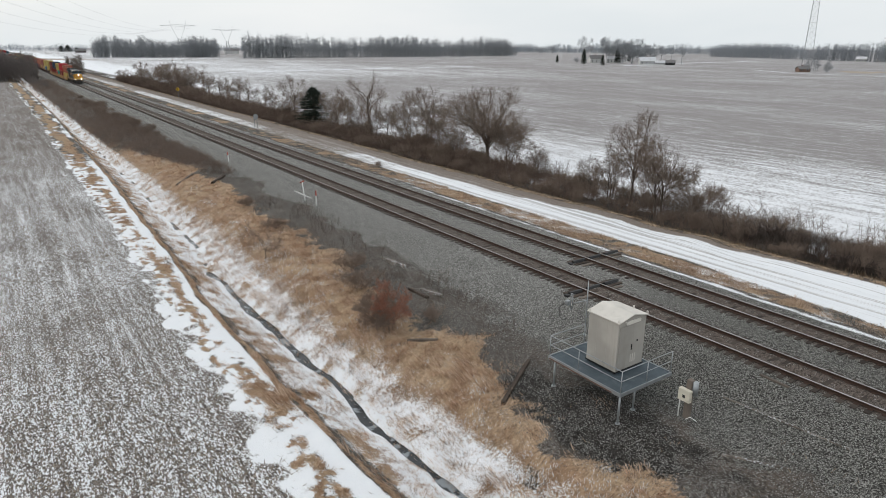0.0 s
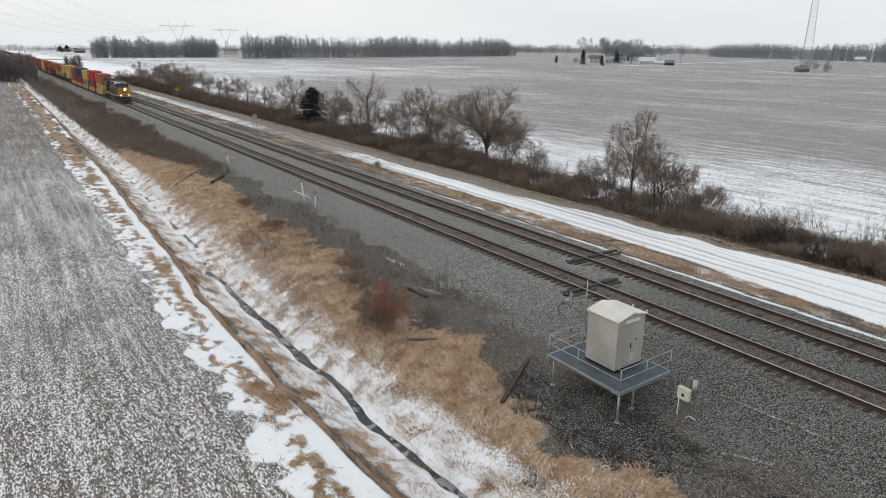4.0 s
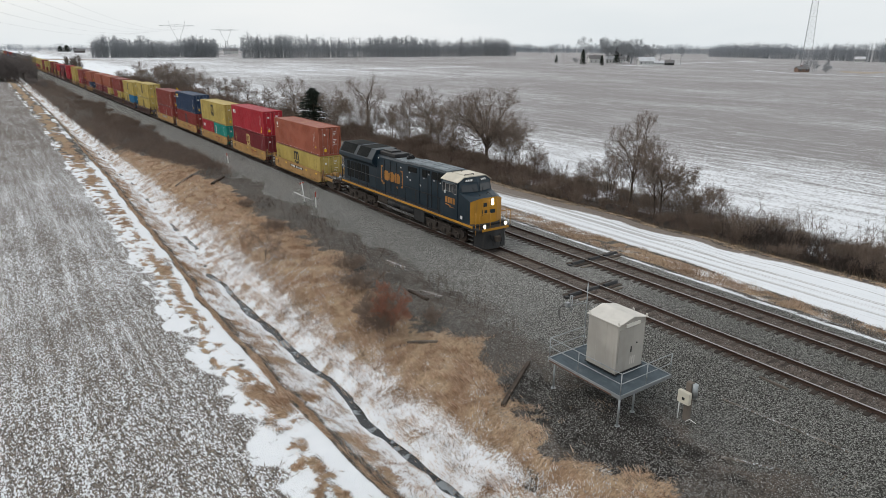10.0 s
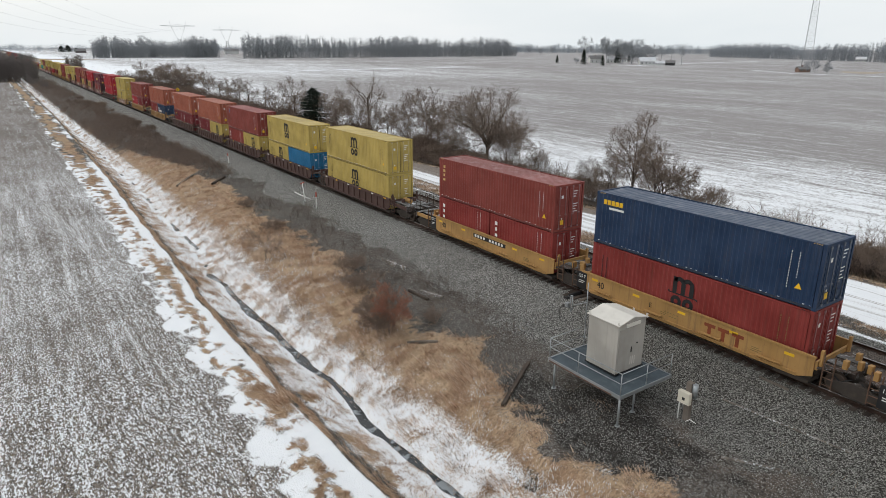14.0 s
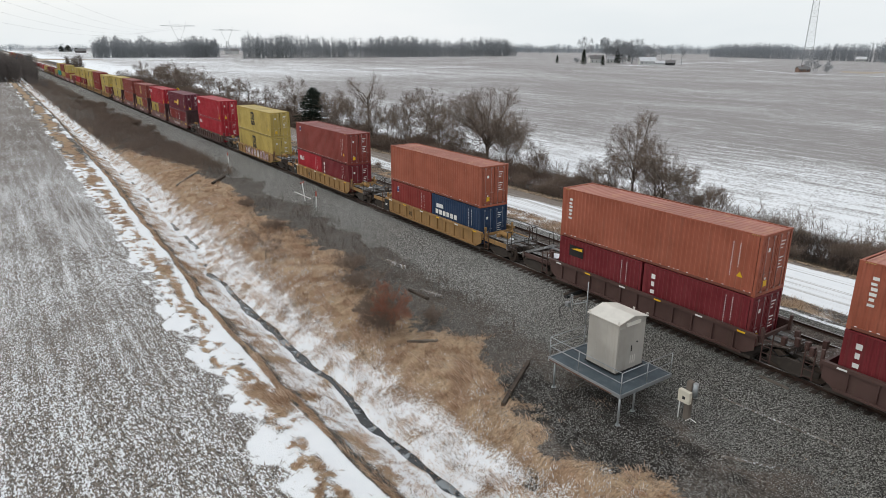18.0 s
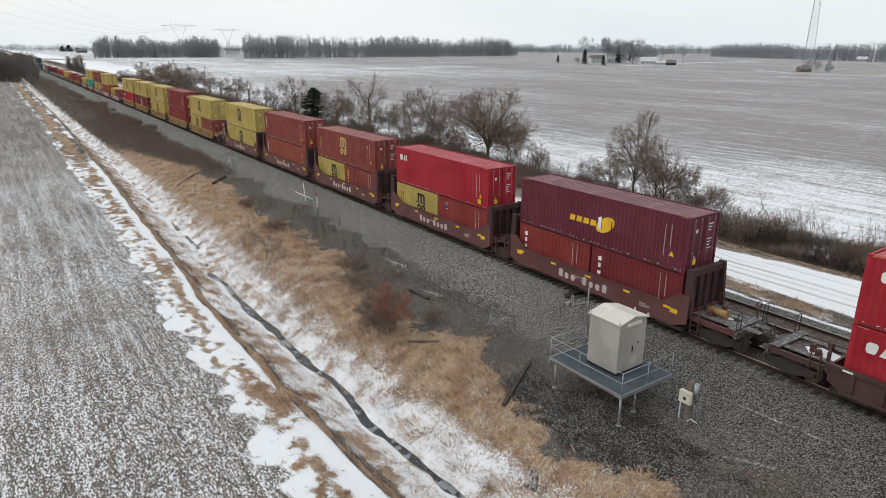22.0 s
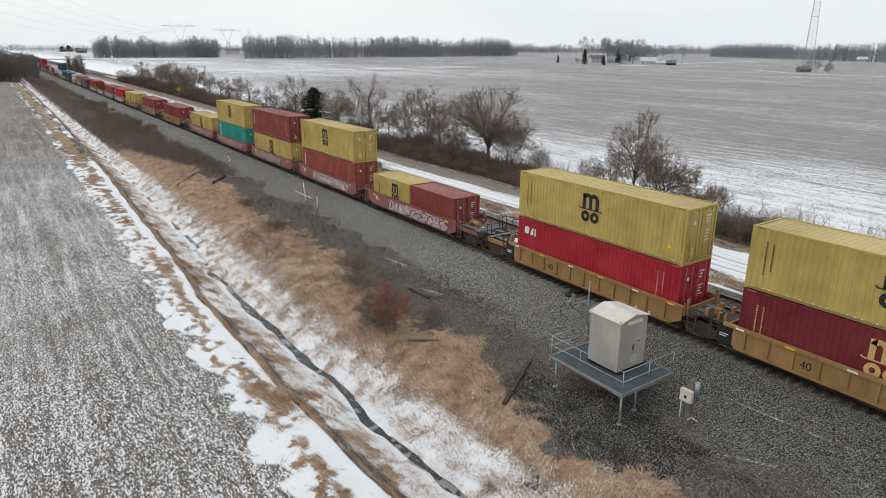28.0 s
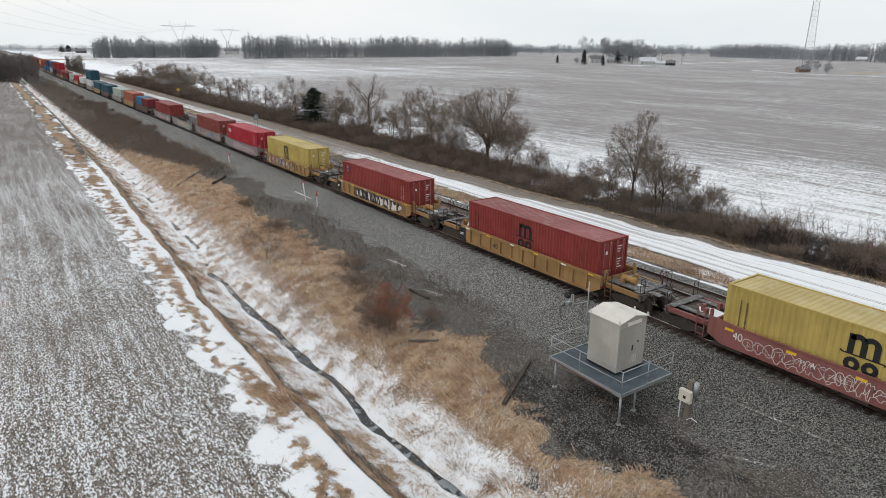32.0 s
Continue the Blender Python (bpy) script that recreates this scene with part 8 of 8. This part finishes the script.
undergrowth("embankment_brush", "dense grey-brown brush over the far embankment", 11000, (-290, -42), (-14.2, -4.9), lambda x, y: np.clip(ramp(-x, 31 - 5.5 * (y + 6), 48 - 5.5 * (y + 6)) * (0.85 + 0.5 * vnoise(x, y, 5, 63)), 0, 1) * ramp(-y, 4.9, 6.2), 1.5, 63, M_SCRUB, 0.010)
undergrowth("embankment_brush", "dense brown brush low on the embankment", 9000, (-125, -44), (-13.8, -5.4), lambda x, y: np.clip(ramp(y, slope_edge(x) - 1.2, slope_edge(x) + 0.3) * (0.8 + 0.5 * vnoise(x, y, 3.5, 72)), 0, 1) * ramp(-x, 42, 52), 1.25, 72, M_SCRUB, 0.008)
undergrowth("slope_brush", "thin grey-brown brush and dead weeds on the gravelly slope", 9000, (-84, 10), (-10.6, -4.9), lambda x, y: np.clip(0.35 + 0.8 * vnoise(x, y, 2.6, 64), 0, 1) * ramp(y, slope_edge(x) - 1.5, slope_edge(x) + 0.5) * ramp(-y, 4.6, 6.2), 0.75, 64, M_BRUSH4, 0.006)


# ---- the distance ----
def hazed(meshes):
    """The same tree with distance haze put into its bark as a paler grey."""
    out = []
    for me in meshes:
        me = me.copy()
        me.materials[0] = M_HAZETREE
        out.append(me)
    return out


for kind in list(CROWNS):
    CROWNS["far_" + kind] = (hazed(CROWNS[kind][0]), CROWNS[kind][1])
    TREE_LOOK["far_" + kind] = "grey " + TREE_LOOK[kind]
FARM_TREES = [("plain", -467, 502, 29, 0), ("round", -421, 486, 26, 40), ("round", -399, 479, 24, 90), ("wide", -380, 472, 24, 10), ("bushy", -434, 568, 19, 5), ("plain", -447, 603, 20, 60), ("slender", -345, 498, 20, 0), ("bushy", -476, 610, 19, 100), ("slender", -483, 670, 18, 40), ("bushy", -420, 440, 6, 0), ("plain", -182, 410, 9, 20), ("bushy", -173, 407, 6, 50), ("stems", -855, 798, 15, 0), ("plain", -924, 833, 16, 30), ("stems", -976, 943, 19, 60)]

def woods(name, label, a, b, depth, n, h, seed, col=None, sticks=46, width=0.30):
    """A far bare wood: thin trunks and fans of branches between two ground points."""
    rng = np.random.RandomState(seed)
    a, b = np.array(a, float), np.array(b, float)
    side = (a + b) / 2 - np.array([32.0, -27.0])
    side /= np.linalg.norm(side)
    out = []
    for i in range(n):
        q = a + (b - a) * rng.rand() + side * depth * rng.rand() ** 1.5
        hh = h * rng.uniform(0.62, 1.12) * (0.9 + 0.12 * math.sin(q[0] * 0.05 + q[1] * 0.037) + 0.08 * math.sin(q[1] * 0.13))
        r = hh * 0.0085
        out.append(np.array([[q[0], q[1], -1.7, q[0] + rng.normal(0, .6), q[1] + rng.normal(0, .6), -1.5 + hh * 0.85, r * 1.4, r * 0.5]]))
        k = sticks
        t = rng.beta(1.6, 1.3, k) * 0.84 + 0.03
        base = np.stack([q[0] + 0 * t, q[1] + 0 * t, -1.5 + hh * t], -1)
        az = rng.uniform(0, 6.283, k)
        ln_ = hh * rng.uniform(0.07, 0.20, k) * (1.15 - 0.55 * t)
        el = rng.uniform(0.2, 1.25, k)
        off = rng.normal(0, 0.035 * hh, (k, 2)) * (t > 0.25)[:, None]
        base[:, :2] += off
        end = base + np.stack([np.cos(az) * np.cos(el) * ln_ * (1 + width), np.sin(az) * np.cos(el) * ln_ * (1 + width), np.sin(el) * ln_], -1)
        out.append(np.concatenate([base, end, np.full((k, 1), r * 0.6), np.full((k, 1), r * 0.22)], 1))
    me = np_mesh(name, *stick_arrays(np.concatenate(out), 3), col or M_HAZETREE)
    return tagged(new(name, me), label, "woods", kind="stuff")


M_THICK = bark("dark_thicket_wood", (0.15, 0.132, 0.124), 0.3)
# far bark with the air's haze painted in, more for the horizon
M_HAZE = bark("haze_tinted_far_woods", (0.25, 0.265, 0.285), 0.12)
M_HAZE2 = bark("haze_paled_far_woods", (0.26, 0.29, 0.32), 0.08)
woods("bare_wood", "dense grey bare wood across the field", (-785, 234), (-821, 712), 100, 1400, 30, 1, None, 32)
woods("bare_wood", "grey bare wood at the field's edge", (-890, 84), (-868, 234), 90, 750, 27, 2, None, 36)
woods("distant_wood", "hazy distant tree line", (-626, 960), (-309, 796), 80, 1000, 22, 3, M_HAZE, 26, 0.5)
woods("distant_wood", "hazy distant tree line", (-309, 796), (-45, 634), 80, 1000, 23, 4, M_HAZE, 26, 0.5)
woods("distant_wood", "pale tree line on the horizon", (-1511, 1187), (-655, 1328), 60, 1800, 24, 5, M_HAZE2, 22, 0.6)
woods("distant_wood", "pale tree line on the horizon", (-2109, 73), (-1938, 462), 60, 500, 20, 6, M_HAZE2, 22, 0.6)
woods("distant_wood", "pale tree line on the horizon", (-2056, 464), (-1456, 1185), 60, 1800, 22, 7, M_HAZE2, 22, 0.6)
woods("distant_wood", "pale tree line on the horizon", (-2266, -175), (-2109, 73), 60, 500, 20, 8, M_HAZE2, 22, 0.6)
woods("thicket", "dark thicket beside the far end of the track", (-330, -64), (-318, -24), 60, 220, 20, 10, M_THICK, 90, 0.5)
woods("thicket", "lower dark thicket beside the far end of the track", (-316, -30), (-304, -9), 60, 130, 14, 13, M_THICK, 90, 0.5)
woods("thicket", "dark brush running along the embankment", (-304, -13.5), (-235, -10), 3, 70, 4.2, 14, M_THICK, 60, 0.8)
woods("thicket", "dark brush beside the far track", (-446, 15), (-340, 13), 14, 40, 10, 11, M_BARK, 70, 0.6)
woods("thicket", "bare shrubs at the foot of the mast", (-196, 422), (-181, 428), 8, 9, 14, 12, M_HAZETREE, 70, 0.8)
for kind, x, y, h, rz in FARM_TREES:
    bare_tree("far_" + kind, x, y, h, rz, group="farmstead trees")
for x, y, s in ((-388.0, 416.0, 1.72), (-355.0, 404.0, 1.15), (-401.0, 476.0, 1.95), (-445.0, 439.0, 0.98), (-447.69, 549.02, 1.2), (-474.59, 569.46, 1.2), (-1713.0, 137.47, 2.0), (-1731.97, 125.65, 1.7), (-1693.72, 152.5, 1.3)):
    plant("evergreen_tree", FIR, x, y, "dark evergreen by a distant farmstead", "tree", "evergreens", x, s, 0.72 if x > -1000 else 2.0)

M_WALL = painted("white_siding", (0.52, 0.52, 0.51), 0.7, wear=0.15)
M_ROOFG = painted("grey_shingles", (0.16, 0.155, 0.155), 0.9, streak=False)
M_ROOFS = painted("snowy_roof", (0.55, 0.56, 0.58), 0.9, streak=False)
M_BARNDARK = painted("dark_barn", (0.075, 0.06, 0.06), 0.8)
M_BARNRED = painted("barn_red", (0.16, 0.06, 0.045), 0.8)


def house(x, y, w, d, h, rz, wall, roofm, label, wins=4):
    o = thing("farmhouse", label, "house", "distant farm buildings", m=pose(x, y, gz(x, y), 0, 0, rz))
    part("wall", Shape().box(-w / 2, w / 2, -d / 2, d / 2, -0.3, h), wall, o)
    part("gable", Shape().prism([(-d / 2, h), (d / 2, h), (0, h + d * 0.36)], "x", -w / 2, w / 2), wall, o)
    for sgn in (-1, 1):
        part("roof", Shape().prism([(sgn * (d / 2 + 0.4), h - 0.25), (sgn * (d / 2 + 0.4), h - 0.02), (0, h + d * 0.36 + 0.25), (0, h + d * 0.36)][::sgn], "x", -w / 2 - 0.4, w / 2 + 0.4), roofm, o)
    for k in range(wins):
        xx = -w / 2 + w * (k + 0.5) / wins
        wi = part("window", Shape().box(xx - 0.5, xx + 0.5, -d / 2 - 0.06, -d / 2 - 0.005, 1.0, 2.3), M_GLASS, o)
        part("window_frame", Shape().box(xx - 0.6, xx - 0.5, -d / 2 - 0.08, -d / 2 - 0.005, 0.9, 2.4).box(xx + 0.5, xx + 0.6, -d / 2 - 0.08, -d / 2 - 0.005, 0.9, 2.4), M_WALL, wi)
        part("window", Shape().box(w / 2 + 0.005, w / 2 + 0.06, -d / 2 + d * (k + 0.5) / wins - 0.4, -d / 2 + d * (k + 0.5) / wins + 0.4, 1.0, 2.2), M_GLASS, o)
    part("chimney", Shape().box(-0.4, 0.4, 0.6, 1.4, h + 1.0, h + d * 0.36 + 1.0), M_BARNRED, o)
    return o


house(-426.9, 473.7, 13, 8, 4.2, 62, M_WALL, M_ROOFG, "white farmhouse with a grey roof among evergreens", 3)
house(-418.6, 490.0, 10, 8, 3.6, 20, M_WALL, M_ROOFS, "white farm building under tall bare trees", 3)
house(-360.1, 468.5, 14, 9, 3.2, 52, M_WALL, M_ROOFS, "white gabled barn with a snowy roof across the field")
house(-342.2, 463.5, 8, 5, 1.9, 40, M_WALL, M_ROOFS, "long low white outbuilding with a snowy roof")
house(-337.7, 471.8, 8, 5, 2.2, 40, M_LBLACK, M_ROOFG, "low dark shed beside the farmhouse", 2)
house(-445.38, 532.18, 11, 8, 3.0, 60, M_WALL, M_ROOFG, "small white house among bare trees")
house(-319.89, 792.35, 10, 7, 3.0, 20, M_WALL, M_ROOFS, "white house before the far woods")
house(-279.56, 795.59, 8, 7, 3.0, 70, M_WALL, M_ROOFS, "white outbuilding before the far woods")
house(-1290.29, 379.72, 26, 12, 5, 80, M_WALL, M_ROOFG, "pale barn far across the fields")
house(-1559.34, 145.88, 20, 10, 4, 85, M_BARNDARK, M_ROOFG, "dark red barn far across the fields")
house(-1585.44, 183.86, 16, 10, 3, 85, M_BARNDARK, M_ROOFG, "dark red shed far across the fields")
house(-190.74, 411.53, 7.5, 4, 2.0, 60, painted("brown_brick_hut", (0.20, 0.13, 0.10), 0.9), M_ROOFG, "low brown equipment hut at the foot of the mast", 2)

M_MAST = painted("grey_mast_steel", (0.36, 0.37, 0.385), 0.6, 0.3, streak=False)


def lattice(o, foot, top, z0, z1, n, r, name="leg", sides=3):
    """Legs and zigzag bracing of a tapering lattice."""
    pts = []
    for k in range(n + 1):
        t = k / n
        w = foot * (1 - t) + top * t
        pts.append([Vector((w * math.cos(a * 2 * math.pi / sides + 0.5), w * math.sin(a * 2 * math.pi / sides + 0.5), z0 + (z1 - z0) * t)) for a in range(sides)])
    for a in range(sides):
        part(name, Shape().tube(pts[0][a], pts[n][a], r, n=5), M_MAST, o)
    for k in range(n):
        for a in range(sides):
            b = (a + 1) % sides
            part("brace", Shape().tube(pts[k][a], pts[k + 1][b], r * 0.55, n=4).tube(pts[k + 1][a], pts[k + 1][b], r * 0.5, n=4), M_MAST, o)


tower = thing("lattice_tower", "tall grey steel lattice communications tower in the field", "tower", m=pose(-196.88, 425.49, -1.5))
lattice(tower, 4.0, 0.9, 0, 85, 22, 0.15)


def pylon(x, y, rz, k):
    p = thing("power_pylon", "grey steel high-voltage pylon with a wide crossarm", "pylon", "power pylons", m=pose(x, y, -1.5, 0, 0, rz) @ Matrix.Diagonal((k, k, k, 1)))
    lattice(p, 6.5, 2.2, 0, 24, 7, 0.28, "leg", 4)
    for s in (-1, 1):
        for d in (-1, 1):
            part("arm", Shape().tube((0, s * 1.8, 24), (d * 0.8, s * 10, 43), 0.24, n=4), M_MAST, p)
        for j in range(5):
            part("brace", Shape().tube((-0.7 * j / 5, s * (1.8 + 8.2 * j / 5), 24 + 19 * j / 5), (0.7 * (j + 1) / 5, s * (1.8 + 8.2 * (j + 1) / 5), 24 + 19 * (j + 1) / 5), 0.14, n=4), M_MAST, p)
        part("peak", Shape().tube((0, s * 10, 43), (0, s * 11, 49), 0.2, n=4), M_MAST, p)
    for zz in (42, 44.5):
        part("crossarm", Shape().tube((0, -24, 43), (0, 0, zz), 0.22, n=4).tube((0, 24, 43), (0, 0, zz), 0.22, n=4), M_MAST, p)
    for j in range(12):
        yy = -22 + j * 4
        part("brace", Shape().tube((0, yy - 2, 43), (0, yy, 43.9), 0.12, n=4), M_MAST, p)
    return p


pylon(-1009.53, 217.68, -14, 1.0)
pylon(-1135.69, 325.94, -14, 0.95)
for i, yy in enumerate((-22, -12, -2, 8, 18)):
    a = Vector((-1009.53 + 0.24 * yy, 217.68 + 0.97 * yy, 39))
    b = Vector((-386 + 0.24 * yy, -46 + 0.97 * yy, 50 + 0.5 * yy))
    pts = [a.lerp(b, t / 14) - Vector((0, 0, 16 * 4 * (t / 14) * (1 - t / 14))) for t in range(15)]
    sh = Shape()
    for p, q in zip(pts[:-1], pts[1:]):
        sh.tube(p, q, 0.05, n=4, caps=False)
    solid("power_cable", sh, M_MAST, "thin grey overhead power cable against the sky", "cable", "power cables")
small = thing("lattice_mast", "small grey lattice mast beside the thicket", "mast", m=pose(-356, -21, gz(-356, -21)))
lattice(small, 2.4, 0.8, 0, 11, 5, 0.12, sides=4)


# ---- long snow drifts and a tan meadow far out on the fields ----
def strip(name, pts, wid, material, label, cat, seed):
    """A long low uneven ribbon on the flat land through ground points."""
    rng = np.random.RandomState(seed)
    sh = Shape()
    left, right = [], []
    for (x0, y0), (x1, y1) in zip(pts[:-1], pts[1:]):
        d = Vector((x1 - x0, y1 - y0))
        nrm = Vector((-d.y, d.x)).normalized()
        n = max(int(d.length / (wid * 1.2)), 6)
        for i in range(n):
            t = i / n
            o = Vector((x0, y0)) + d * t
            a, b = wid * rng.uniform(0.15, 0.6), wid * rng.uniform(0.15, 0.6)
            left.append((*(o + nrm * a), -1.42))
            right.append((*(o - nrm * b), -1.42))
    k = len(left)
    sh.add(left + right, [(i, k + i, k + i + 1, i + 1) for i in range(k - 1)])
    return solid(name, sh, material, label, cat, kind="stuff")


strip("snow_drift", [(-363.5, 89.6), (-376.1, 152.7), (-385.0, 218.6), (-385.6, 302.8)], 9.0, M_SNOWCAP, "long white snow drift along a field edge", "snow", 1)
strip("snow_drift", [(-342.9, 414.4), (-378.0, 576.4), (-393.7, 719.5), (-361.5, 752.0)], 7.0, M_SNOWCAP, "long white snow drift along a field edge", "snow", 2)
strip("snow_drift", [(-231.2, 421.0), (-183.5, 384.3), (-156.0, 382.6), (-123.3, 381.7)], 4.0, M_SNOWCAP, "long white snow drift along a field edge", "snow", 3)
M_MEADOW = painted("tan_meadow", (0.36, 0.30, 0.24), 0.95, streak=False, wear=0.4, size=20.0)
strip("meadow", [(-173.4, 428.9), (-150.2, 459.8)], 40.0, M_MEADOW, "tan dry meadow across the field", "meadow", 7)
strip("meadow", [(-800.0, -20.0), (-860.0, 70.0)], 150.0, M_MEADOW, "tan dry meadow far beyond the field", "meadow", 8)


def motions():
    """The whole train rolls by at one speed."""
    for ob, s, z in MOVERS:
        walk(ob, [(0.0, pose(s - SPEED * 13.0, 0, z)), (CLIP, pose(s + SPEED * (CLIP - 13.0), 0, z))])


motions()
